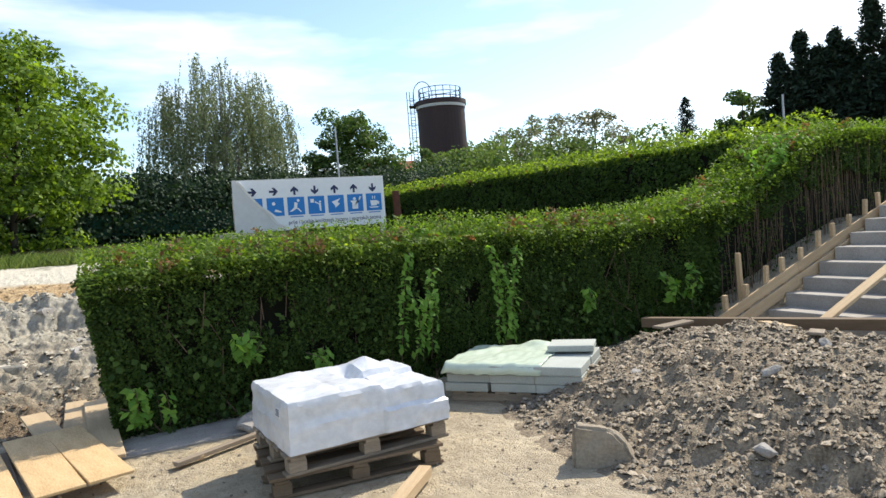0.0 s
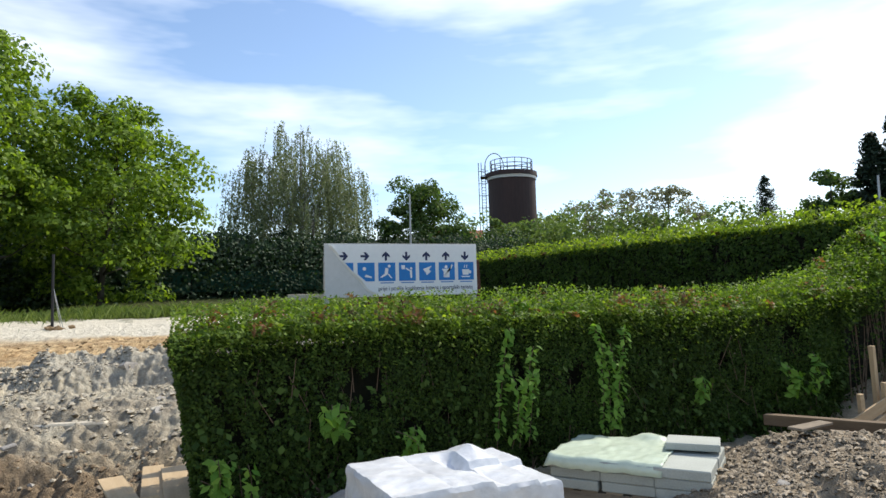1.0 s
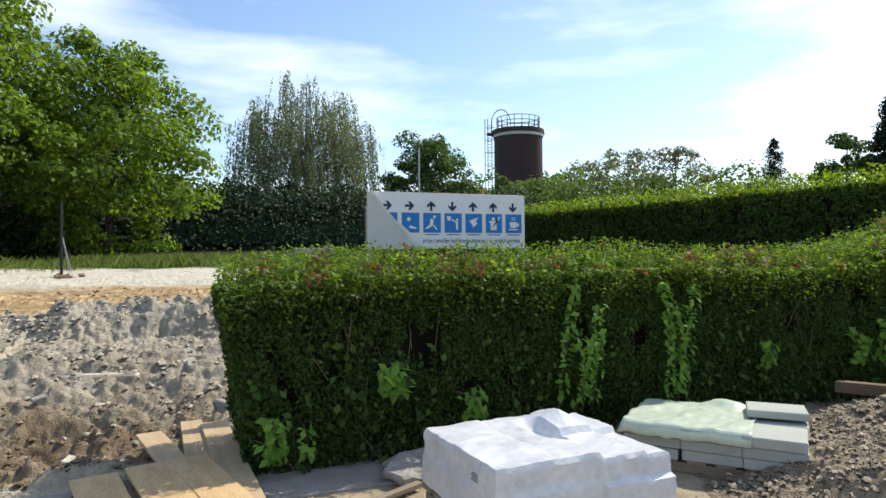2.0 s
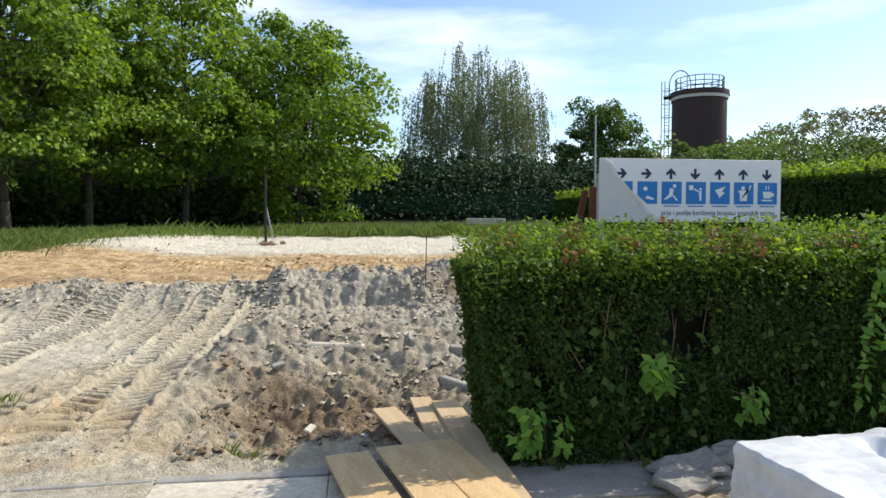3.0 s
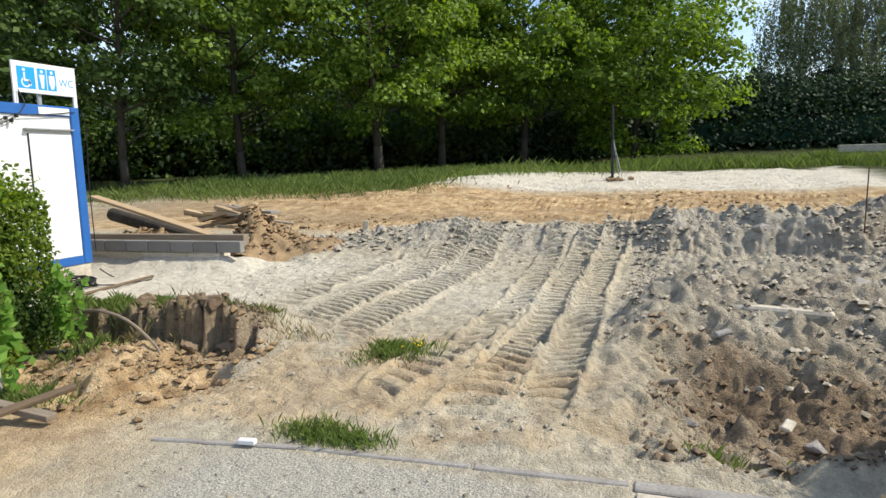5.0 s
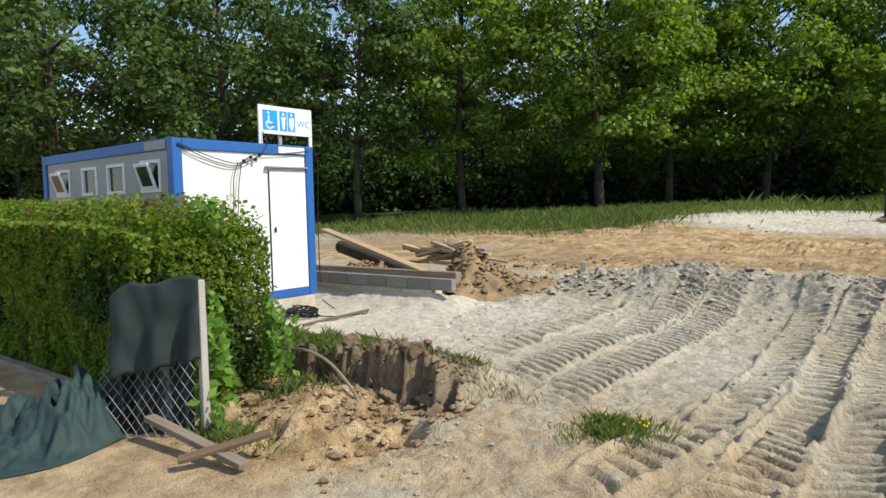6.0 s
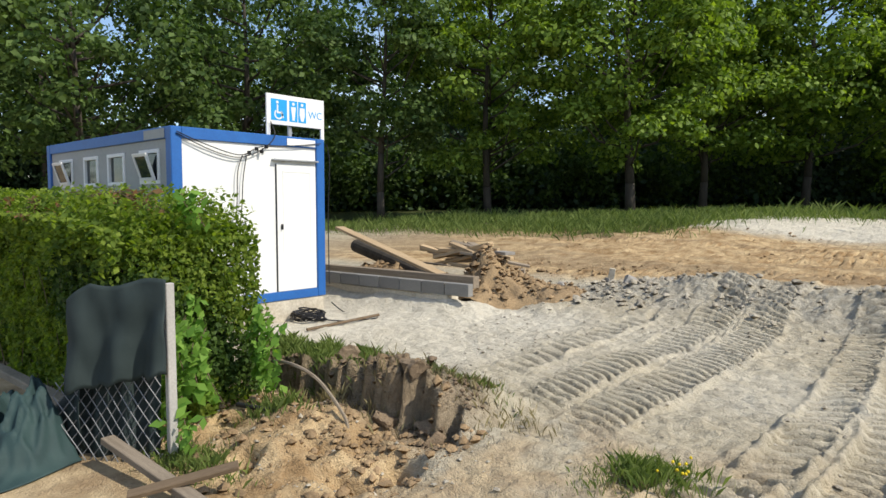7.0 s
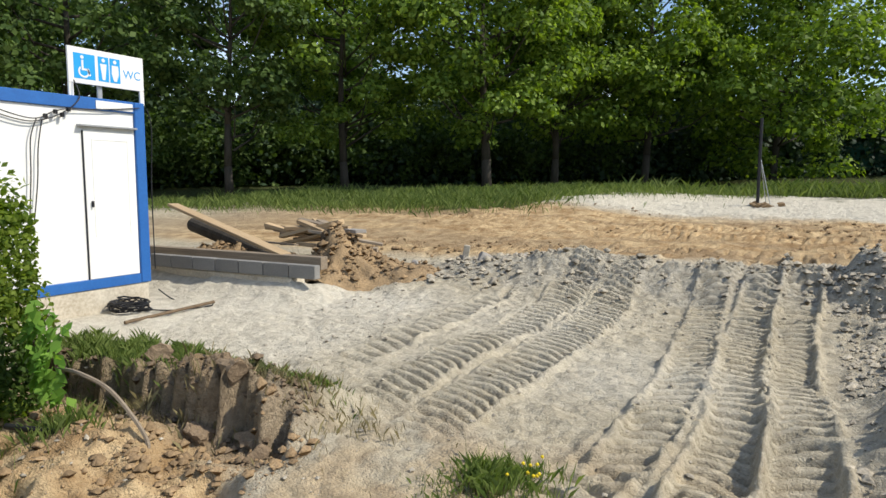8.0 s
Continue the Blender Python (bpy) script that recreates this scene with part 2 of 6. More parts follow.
def seg_dist(x, y, ax, ay, bx, by):
    """Distance from a segment, and the way along it in metres."""
    dx, dy = bx - ax, by - ay
    n = math.hypot(dx, dy)
    s = np.clip(((x - ax) * dx + (y - ay) * dy) / n, 0, n)
    return ((x - ax) * dy - (y - ay) * dx) / n, s, np.hypot(x - ax - s * dx / n, y - ay - s * dy / n)


# ---- ground shape ----
RUTS = (  # ax, ay, bx, by, half width, depth, lug pitch, slant, curve
    (-5.72, 8.6, -5.78, 14.6, 0.23, 0.05, 0.125, 3.0, 6.0), (-5.14, 8.3, -5.16, 14.8, 0.23, 0.055, 0.125, 3.0, 6.0),
    (-3.92, 8.1, -4.04, 14.9, 0.17, 0.08, 0.135, -2.2, 14.0), (-3.50, 7.6, -3.52, 15.2, 0.185, 0.10, 0.135, 2.0, 12.0), (-3.08, 7.1, -3.18, 15.6, 0.185, 0.11, 0.135, -1.4, 15.0),
    (-4.30, 6.9, -4.05, 8.6, 0.2, 0.04, 0.2, 1.5, 6.0), (-3.62, 6.8, -3.52, 7.9, 0.2, 0.03, 0.2, -1.5, 6.0), (-6.55, 9.2, -6.6, 12.6, 0.2, 0.025, 0.19, 2.2, 4.0),
    (2.6, 17.0, -9.5, 15.6, 0.25, 0.05, 0.2, 1.0, 4.0), (2.8, 19.4, -10.0, 18.6, 0.25, 0.05, 0.2, 1.0, 4.0), (2.8, 21.2, -12.0, 20.3, 0.3, 0.06, 0.2, 1.0, 4.0),
)
PROFILE_Y = (-400, 6.4, 8.0, 10.0, 12.5, 13.3, 13.9, 15.0, 19, 23, 27, 32, 45, 60, 100, 200, 600)
PROFILE_Z = (0, 0, 0.10, 0.16, 0.20, 0.42, 0.62, 0.58, 0.60, 0.72, 1.02, 1.2, 1.5, 2.5, 4.5, 9, 20)
LEFT_Y = (-400, 6.4, 8.0, 10.0, 12.0, 14.0, 16.0, 20, 26, 32, 45, 60, 100, 200, 600)
LEFT_Z = (0, 0, 0.02, 0.02, 0.10, 0.35, 0.5, 0.75, 1.25, 1.4, 1.6, 1.9, 2.6, 5, 12)


def ground(x, y):
    x, y = np.asarray(x, float), np.asarray(y, float)
    left = sstep(-6.0, -9.0, x)
    wob = 0.25 * fbm(x * 0.7, y * 0.7, 2, 41)
    z = np.interp(y + wob, PROFILE_Y, PROFILE_Z) * (1 - left) + np.interp(y + wob, LEFT_Y, LEFT_Z) * left
    # the slope beside the steps and the raised ground behind the hedge
    z = z + np.clip((x - 7.0) * 0.37, 0, 1.3) * sstep(1.5, 3.0, y) * sstep(13, 8.5, y)
    dirt = sstep(6.45, 6.9, y) * sstep(-13, -9, x) * sstep(5, 2.5, x)
    near = sstep(22, 15, y)
    rough_r = sstep(-2.9, -2.3, x) * sstep(15, 13.8, y)
    lumps = fbm(x * 1.6, y * 1.6, 5, 3)
    z = z + dirt * near * (0.05 * lumps + rough_r * (1 - 0.55 * sstep(9.8, 10.3, y) * sstep(12.7, 12.2, y)) * (0.24 * (0.45 - np.abs(fbm(x * 1.25, y * 1.6, 5, 9, 0.56))) + 0.12 * fbm(x * 3.6, y * 3.6, 5, 12, 0.62)))
    # the shelf above the dug hole, and the torn face of the bank with its gouges
    z = z + 0.20 * rough_r * dirt * sstep(8.7, 9.5, y + 0.35 * fbm(x * 1.3, y * 1.3, 3, 14)) * sstep(11.0, 10.1, y)
    torn = y - 13.0 + 0.5 * fbm(x * 1.1, y * 0.5, 3, 22) + 0.22 * fbm(x * 4.2, y * 1.0, 4, 23, 0.6)
    z = z + rough_r * dirt * (0.19 * sstep(-0.32, 0.32, torn) * sstep(15, 13.9, y) - 0.08 * sstep(-1.0, -0.15, torn) * sstep(0.1, -0.1, torn))
    gouge = np.exp(-((y - 13.1) / 0.55) ** 2) * rough_r * dirt
    z = z - 0.11 * gouge * sstep(0.12, 0.45, fbm(x * 1.7, y * 0.9, 3, 24))
    bank = np.exp(-(((y - 13.9) / 0.7) ** 2)) * sstep(-8.5, -6.5, x) * sstep(3.2, 1.5, x)
    z = z + bank * (0.10 * rough_r + 0.30 * fbm(x * 1.9, y * 1.5, 5, 21, 0.64) * (0.75 + 0.4 * rough_r))
    # earth drawn up against the foundation
    z = z + 0.21 * np.exp(-(((y - 11.85) / 0.42) ** 2)) * sstep(-8.5, -9.1, x) * sstep(-13.5, -12.6, x) * (1 + 0.4 * fbm(x * 3, y * 3, 3, 18))
    # heaps of grey earth across the middle, right of the wheel ruts
    for cx, cy, rx, ry, h in ((-1.7, 9.4, 1.1, 0.45, 0.17), (-0.5, 9.25, 0.8, 0.4, 0.17), (-2.45, 8.4, 0.35, 0.8, 0.20), (0.3, 10.6, 0.9, 0.6, 0.22), (-0.4, 11.2, 1.6, 0.25, 0.10), (-1.6, 12.4, 1.2, 0.3, 0.16), (0.6, 12.6, 0.8, 0.6, 0.25), (-0.9, 6.9, 0.6, 0.22, 0.10)):
        z = z + h * np.exp(-(((x - cx) / rx) ** 2) - ((y - cy) / ry) ** 2) * (1 + 0.5 * fbm(x * 3, y * 3, 4, 5))
    # the dug hole beside the boards
    hole = np.exp(-(((x + 1.35) / 0.95) ** 4) - ((y - 7.75) / 0.75) ** 4)
    z = z - hole * (0.36 + 0.10 * fbm(x * 3.5, y * 3.5, 4, 8))
    # the cut bank with turf on it, roots hanging down its face, and the pit in front
    col = 1.0 - np.abs(fbm(x * 8.0, y * 0.4, 3, 32, 0.6)) * 2.4
    bx = -0.09 * (x + 7.2) + 8.02 + 0.20 * fbm(x * 2.2, y * 0.5, 4, 31, 0.6) - 0.13 * col
    inside = sstep(-9.4, -8.6, x) * sstep(-5.70, -5.95, x)
    clump = np.exp(-(((x + 6.45) / 0.36) ** 4)) + 0.45 * np.exp(-(((x + 7.15) / 0.22) ** 4))
    top = inside * sstep(-0.035, 0.035, y - bx) * sstep(1.0, 0.4, y - bx)
    z = z + top * (0.26 + 0.10 * fbm(x * 4, y * 4, 4, 33, 0.6) + clump * sstep(0.55, 0.15, y - bx) * (0.12 + 0.26 * fbm(x * 8, y * 8, 4, 34, 0.65)))
    pit = sstep(-9.1, -8.4, x) * sstep(-5.5, -6.0, x) * sstep(6.5, 7.2, y) * sstep(0.03, -0.05, y - bx)
    fan = np.exp(-(((x + 7.0 - 0.5 * (7.5 - y)) / 0.55) ** 2) - ((y - 7.15) / 0.6) ** 2)
    z = z + pit * (-0.03 + 0.20 * fan + 0.13 * fbm(x * 2.4, y * 2.4, 5, 35, 0.6) - 0.10 * sstep(-0.35, -0.05, y - bx) * sstep(-6.9, -7.6, x))
    z = z + 0.10 * sstep(-9.0, -8.0, x) * sstep(-5.0, -6.2, x) * sstep(6.3, 6.7, y) * sstep(7.6, 7.0, y) * fbm(x * 3.2, y * 3.2, 5, 36, 0.65)
    for hx, hy, hr in ((-6.02, 6.98, 0.10), (-5.85, 7.35, 0.09), (-6.75, 6.75, 0.08)):
        z = z - 0.16 * np.exp(-(((x - hx) / (hr * 1.5)) ** 4) - ((y - hy) / hr) ** 4)
    # trodden flat under the planks
    flat = np.exp(-(((x + 0.4) / 0.55) ** 4) - ((y - 7.2) / 1.05) ** 4)
    z = z * (1 - flat) + 0.02 * flat
    # wheel ruts with chevron lugs
    tread = np.zeros_like(z)
    for ax, ay, ex, ey, w, d, pitch, slant, curve in RUTS:
        off, s, far = seg_dist(x, y, ax, ay, ex, ey)
        off = off + 0.05 * np.sin(s * 1.1 + ax) + 0.03 * fbm(x * 2.0, y * 2.0, 2, 52)
        fade = sstep(0.0, 0.6, s)
        m = sstep(w, w * 0.86, np.abs(off)) * sstep(w + 0.5, w, far) * fade
        tread = np.maximum(tread, m)
        lug = (s / pitch + slant * off + curve * off * off + 0.35 * fbm(x * 1.6, y * 1.6, 2, 53)) % 1.0
        bar = sstep(0.16, 0.30, lug) * sstep(1.0, 0.84, lug)
        lip = np.exp(-(((np.abs(off) - w * 1.08) / 0.035) ** 2)) * sstep(w + 0.4, w, far) * fade
        patchy = 0.55 + 0.45 * sstep(-0.3, 0.2, fbm(x * 0.9, y * 0.9, 3, 51))
        z = z + m * (-d + (d * 0.85 + 0.055) * bar * patchy) + lip * (0.55 * d + 0.035) * (0.6 + 0.7 * fbm(x * 6, y * 6, 3, 13))
    z = z + ((0.05 * fbm(x * 5, y * 5, 5, 71, 0.66) + 0.055 * rough_r * fbm(x * 13, y * 13, 3, 72, 0.6)) * dirt * (1 - 0.8 * tread) + 0.004 * fbm(x * 9, y * 9, 2, 73)) * sstep(40, 20, y)
    far_lump = sstep(15, 18, y) * sstep(60, 30, y)
    return z + far_lump * 0.13 * fbm(x * 0.8, y * 1.7, 6, 81, 0.6)


def gz(x, y):
    return float(ground(np.array([x]), np.array([y]))[0])


# ---- mesh helpers ----
def np_mesh(name, verts, faces, material=None, smooth=False):
    me = bpy.data.meshes.new(name)
    verts, faces = np.asarray(verts, np.float32), np.asarray(faces, np.int32)
    k = faces.shape[1]
    me.vertices.add(len(verts))
    me.vertices.foreach_set("co", verts.ravel())
    me.loops.add(faces.size)
    me.loops.foreach_set("vertex_index", faces.ravel())
    me.polygons.add(len(faces))
    me.polygons.foreach_set("loop_start", np.arange(len(faces), dtype=np.int32) * k)
    me.polygons.foreach_set("loop_total", np.full(len(faces), k, np.int32))
    if smooth:
        me.polygons.foreach_set("use_smooth", np.ones(len(faces), bool))
    me.update(calc_edges=True)
    if material:
        me.materials.append(material)
    return me


def bm_mesh(name, bm, material, smooth=False):
    me = bpy.data.meshes.new(name)
    bmesh.ops.recalc_face_normals(bm, faces=bm.faces)
    bm.to_mesh(me)
    bm.free()
    if smooth:
        for p in me.polygons:
            p.use_smooth = True
    me.materials.append(material)
    return me


def part(name, bm, material, parent, label="", smooth=False):
    """One mesh object under a thing or under a part."""
    me = bm if isinstance(bm, bpy.types.Mesh) else bm_mesh(name, bm, material, smooth)
    ob = new(name, me)
    ob.parent = parent
    return tagged(ob, label)


def thing(name, m=None, label="", category="", group="", kind=""):
    ob = new(name)
    ob.matrix_world = m or Matrix()
    return tagged(ob, label, category, group, kind)


def solo(name, bm, material, m, label, category, group="", kind="", smooth=False):
    me = bm if isinstance(bm, bpy.types.Mesh) else bm_mesh(name, bm, material, smooth)
    ob = new(name, me)
    ob.matrix_world = m
    return tagged(ob, label, category, group, kind)


def box(bm, x0, x1, y0, y1, z0, z1, bevel=0.0, m=None):
    made = bmesh.ops.create_cube(bm, size=1)["verts"]
    bmesh.ops.scale(bm, vec=(x1 - x0, y1 - y0, z1 - z0), verts=made)
    bmesh.ops.translate(bm, vec=((x0 + x1) / 2, (y0 + y1) / 2, (z0 + z1) / 2), verts=made)
    if bevel:
        edges = list({e for v in made for e in v.link_edges})
        made = list({v for f in bmesh.ops.bevel(bm, geom=edges, offset=bevel, segments=1, affect="EDGES")["faces"] for v in f.verts} | {v for v in made if v.is_valid})
    if m is not None:
        bmesh.ops.transform(bm, matrix=m, verts=made)
    return bm


def boxm(x0, x1, y0, y1, z0, z1, bevel=0.0, m=None):
    return box(bmesh.new(), x0, x1, y0, y1, z0, z1, bevel, m)


def rod(bm, a, b, r0, r1=None, sides=8):
    a, b = Vector(a), Vector(b)
    d = b - a
    m = Matrix.Translation((a + b) / 2) @ d.to_track_quat("Z", "Y").to_matrix().to_4x4()
    bmesh.ops.create_cone(bm, cap_ends=True, segments=sides, radius1=r0, radius2=r0 if r1 is None else r1, depth=d.length, matrix=m)
    return bm


def tube(points, r, sides=6):
    """A tube along points, as one mesh."""
    bm = bmesh.new()
    rings = []
    pts = [Vector(p) for p in points]
    for i, p in enumerate(pts):
        d = (pts[min(i + 1, len(pts) - 1)] - pts[max(i - 1, 0)]).normalized()
        q = d.to_track_quat("Z", "Y").to_matrix()
        rings.append([bm.verts.new(p + q @ Vector((r * math.cos(a), r * math.sin(a), 0))) for a in (2 * math.pi * k / sides for k in range(sides))])
    for a, b in zip(rings, rings[1:]):
        for k in range(sides):
            bm.faces.new((a[k], a[(k + 1) % sides], b[(k + 1) % sides], b[k]))
    bm.faces.new(rings[0][::-1])
    bm.faces.new(rings[-1])
    return bm


def spline(points, n=24):
    """A Catmull-Rom curve through points."""
    p = [Vector(v) for v in points]
    p = [p[0]] + p + [p[-1]]
    out = []
    for i in range(1, len(p) - 2):
        for k in range(n):
            t = k / n
            out.append(0.5 * (2 * p[i] + (p[i + 1] - p[i - 1]) * t + (2 * p[i - 1] - 5 * p[i] + 4 * p[i + 1] - p[i + 2]) * t * t + (3 * p[i] - p[i - 1] - 3 * p[i + 1] + p[i + 2]) * t**3))
    return out + [p[-2]]


def leaf_cloud(name, centres, normals, size, material, rng, aspect=0.6, spread=0.9, droop=0.0):
    """Folded four-cornered leaves at centres, facing roughly along normals."""
    n = len(centres)
    nor = np.asarray(normals) + rng.normal(0, spread, (n, 3))
    nor /= np.linalg.norm(nor, axis=1, keepdims=True) + 1e-9
    t = rng.normal(0, 1, (n, 3))
    t[:, 2] -= droop
    t -= (t * nor).sum(1, keepdims=True) * nor
    t /= np.linalg.norm(t, axis=1, keepdims=True) + 1e-9
    b = np.cross(nor, t)
    s = (size * rng.uniform(0.6, 1.35, n))[:, None]
    c = np.asarray(centres)
    v = np.stack([c - t * s * 0.5, c + b * s * aspect * 0.5 + nor * s * 0.08, c + t * s * 0.5, c - b * s * aspect * 0.5 + nor * s * 0.08], 1).reshape(-1, 3)
    return np_mesh(name, v, np.arange(4 * n).reshape(-1, 4), material)


# ---- ground sheet ----
def ground_sheet():
    def steps(stops):
        out = []
        for (a, b, d) in stops:
            out += list(np.arange(a, b - 1e-6, d))
        return np.array(out + [stops[-1][1]])

    xs = steps(((-800, -200, 100), (-200, -40, 10), (-40, -13, 0.6), (-13, -8.7, 0.07), (-8.7, -6.7, 0.025), (-6.7, -2.6, 0.019), (-2.6, 1.2, 0.023), (1.2, 1.6, 0.04), (1.6, 9, 0.09), (9, 40, 0.8), (40, 200, 10), (200, 800, 100)))
    ys = steps(((-600, -40, 80), (-40, 0, 2), (0, 2, 0.25), (2, 6.2, 0.08), (6.2, 6.8, 0.03), (6.8, 11.0, 0.02), (11.0, 14.4, 0.024), (14.4, 15.6, 0.05), (15.6, 34, 0.12), (34, 70, 1.2), (70, 200, 10), (200, 1000, 100)))
    gx, gy = np.meshgrid(xs, ys)
    x, y = gx.ravel(), gy.ravel()
    z = ground(x, y)
    nx, ny = len(xs), len(ys)
    i = (np.arange(ny - 1)[:, None] * nx + np.arange(nx - 1)[None]).ravel()
    me = np_mesh("ground", np.stack([x, y, z], 1), np.stack([i, i + 1, i + nx + 1, i + nx], 1), smooth=True)
    n1, n2 = fbm(x * 0.5, y * 0.5, 5, 61), fbm(x * 1.7, y * 1.7, 4, 62)
    sand = np.clip(sstep(14.2, 15.4, y + 0.5 * n1) * sstep(24.5, 22.5, y + 1.2 * n1) * sstep(-22, -14, x) + 0.75 * sstep(-5.6, -6.2, x) * sstep(-9.5, -8.5, x) * sstep(8.2, 7.6, y) * sstep(6.2, 6.7, y) + 0.6 * sstep(-0.35, 0.25, n2) * sstep(6.4, 6.7, y) * sstep(9.0, 7.6, y + 0.5 * n1) * sstep(-2.0, -2.6, x) * sstep(-9, -8, x), 0, 1)
    sand = np.clip(sand + 0.38 * sstep(-1.5, 0.6, x + n1) * sstep(6.4, 6.2, y), 0, 1)
    sand = np.clip(sand + 0.8 * sstep(-5.2, -6.0, x + 0.4 * n2) * sstep(6.9, 6.4, y), 0, 1)
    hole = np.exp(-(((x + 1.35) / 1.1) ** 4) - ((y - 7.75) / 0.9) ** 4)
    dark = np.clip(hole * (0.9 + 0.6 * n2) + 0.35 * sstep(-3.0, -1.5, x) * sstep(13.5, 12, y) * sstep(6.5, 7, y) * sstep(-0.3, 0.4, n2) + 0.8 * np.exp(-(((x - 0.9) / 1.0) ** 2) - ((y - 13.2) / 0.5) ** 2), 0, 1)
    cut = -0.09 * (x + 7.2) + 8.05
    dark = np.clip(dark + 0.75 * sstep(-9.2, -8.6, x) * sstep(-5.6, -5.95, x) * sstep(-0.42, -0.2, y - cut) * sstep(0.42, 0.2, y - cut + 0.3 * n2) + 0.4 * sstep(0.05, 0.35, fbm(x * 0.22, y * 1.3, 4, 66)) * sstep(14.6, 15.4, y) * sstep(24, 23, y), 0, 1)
    far_edge = 21.0 + 1.6 * n1 + 9.5 * sstep(-11.3, -8.8, x) + 1.2 * n2
    far_edge = np.where(x > 3, far_edge - 4.0 * sstep(4, 9, x), far_edge)
    grass = np.clip(sstep(far_edge, far_edge + 1.5, y) + sstep(3.0, 4.5, x) * sstep(6.8, 7.5, y) + sstep(-9.4, -8.6, x) * sstep(-5.7, -6.4, x) * sstep(7.95, 8.25, y) * sstep(9.1, 8.6, y) * sstep(-0.4, 0.2, n2 + 0.2), 0, 1)
    gravel = np.clip(sstep(6.35, 6.25, y) * (sstep(-2.2, -3.4, x + 0.6 * n1) * sstep(-5.2, -4.4, x + 0.5 * n2) * 0.9 + 0.15 * sstep(0, 0.4, n2)) + 0.7 * sstep(23.0, 23.6, y) * sstep(25.0, 24.2, y) * sstep(-13, -11, x) * sstep(-2, -4, x), 0, 1)
    pale = np.clip(sstep(23.2, 24.4, y + 0.8 * n1) * sstep(-14, -11.5, x) + 0.8 * sstep(-6.4, -7.6, x + 0.5 * n1) * sstep(8.8, 9.4, y) * sstep(13.0, 12.0, y) + 0.5 * sstep(-0.2, 0.5, n1) * sstep(8.5, 9.5, y) * sstep(13, 12, y) * sstep(-2.5, -3.5, x) + 0.35 * sstep(6.3, 6.2, y) * sstep(1.0, 3.5, x + n1), 0, 1)
    dug = np.clip(sstep(-3.0, -2.3, x + 0.3 * n2) * sstep(8.3, 9.2, y + 0.5 * n2) * sstep(15.2, 14.2, y + 0.4 * n1) * sstep(4, 2.5, x) * (0.75 + 0.5 * n1) + 0.8 * sstep(12.8, 13.4, y + 0.5 * n2) * sstep(14.9, 14.3, y + 0.5 * n1) * sstep(-8.8, -7.8, x), 0, 1)
    for name, a, b, c in (("soil", sand, dark, grass), ("cover", gravel, pale, dug)):
        at = me.color_attributes.new(name, "FLOAT_COLOR", "POINT")
        at.data.foreach_set("color", np.stack([a, b, c, np.ones_like(x)], 1).astype(np.float32).ravel())
    m = bpy.data.materials.new("earth")
    m.use_nodes = True
    n, l = m.node_tree.nodes, m.node_tree.links
    bsdf = n["Principled BSDF"]
    bsdf.inputs["Roughness"].default_value, bsdf.inputs["Specular IOR Level"].default_value = 1.0, 0.1
    tc = n.new("ShaderNodeTexCoord")

    def noise_tex(scale, detail=6):
        t = n.new("ShaderNodeTexNoise")
        t.inputs["Scale"].default_value, t.inputs["Detail"].default_value, t.inputs["Roughness"].default_value = scale, detail, 0.65
        l.new(tc.outputs["Object"], t.inputs["Vector"])
        return t.outputs["Fac"]

    big, mid, fine = noise_tex(1.3), noise_tex(9), noise_tex(70, 3)

    def rng_map(src, lo, hi):
        r = n.new("ShaderNodeMapRange")
        r.inputs["From Min"].default_value, r.inputs["From Max"].default_value = lo, hi
        l.new(src, r.inputs["Value"])
        return r.outputs["Result"]

    def tone(a, b, fac):
        x = n.new("ShaderNodeMix")
        x.data_type = "RGBA"
        for socket, v in (("A", a), ("B", b)):
            if isinstance(v, tuple):
                x.inputs[socket].default_value = (*v, 1)
            else:
                l.new(v, x.inputs[socket])
        l.new(fac, x.inputs["Factor"])
        return x.outputs["Result"]

    spread = rng_map(mid, 0.35, 0.65)
    speck = rng_map(fine, 0.38, 0.62)
    grain = n.new("ShaderNodeMath")
    grain.operation = "MULTIPLY_ADD"
    grain.inputs[1].default_value = 0.25
    l.new(speck, grain.inputs[0])
    hm = n.new("ShaderNodeMath")
    hm.operation, hm.inputs[1].default_value = "MULTIPLY", 0.75
    l.new(spread, hm.inputs[0])
    l.new(hm.outputs[0], grain.inputs[2])
    g = grain.outputs[0]
    base = tone(tone((0.64, 0.565, 0.42), (0.38, 0.325, 0.23), g), tone((0.57, 0.515, 0.40), (0.31, 0.275, 0.21), g), rng_map(big, 0.35, 0.65))
    soils = dict(
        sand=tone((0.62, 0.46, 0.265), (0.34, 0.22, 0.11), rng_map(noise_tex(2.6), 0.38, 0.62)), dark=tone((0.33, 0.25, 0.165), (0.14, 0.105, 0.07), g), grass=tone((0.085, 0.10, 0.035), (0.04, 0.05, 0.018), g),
        dug=tone((0.57, 0.525, 0.43), (0.29, 0.26, 0.205), g), gravel=tone((0.60, 0.57, 0.49), (0.31, 0.285, 0.235), speck), pale=tone((0.74, 0.69, 0.575), (0.52, 0.47, 0.375), g))
    colour = base
    for attr, channels in (("cover", ("gravel", "pale", "dug")), ("soil", ("sand", "dark", "grass"))):
        vc = n.new("ShaderNodeVertexColor")
        vc.layer_name = attr
        sep = n.new("ShaderNodeSeparateColor")
        l.new(vc.outputs["Color"], sep.inputs[0])
        for k, c in enumerate(channels):
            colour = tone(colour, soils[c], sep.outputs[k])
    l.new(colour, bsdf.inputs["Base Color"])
    bp = n.new("ShaderNodeBump")
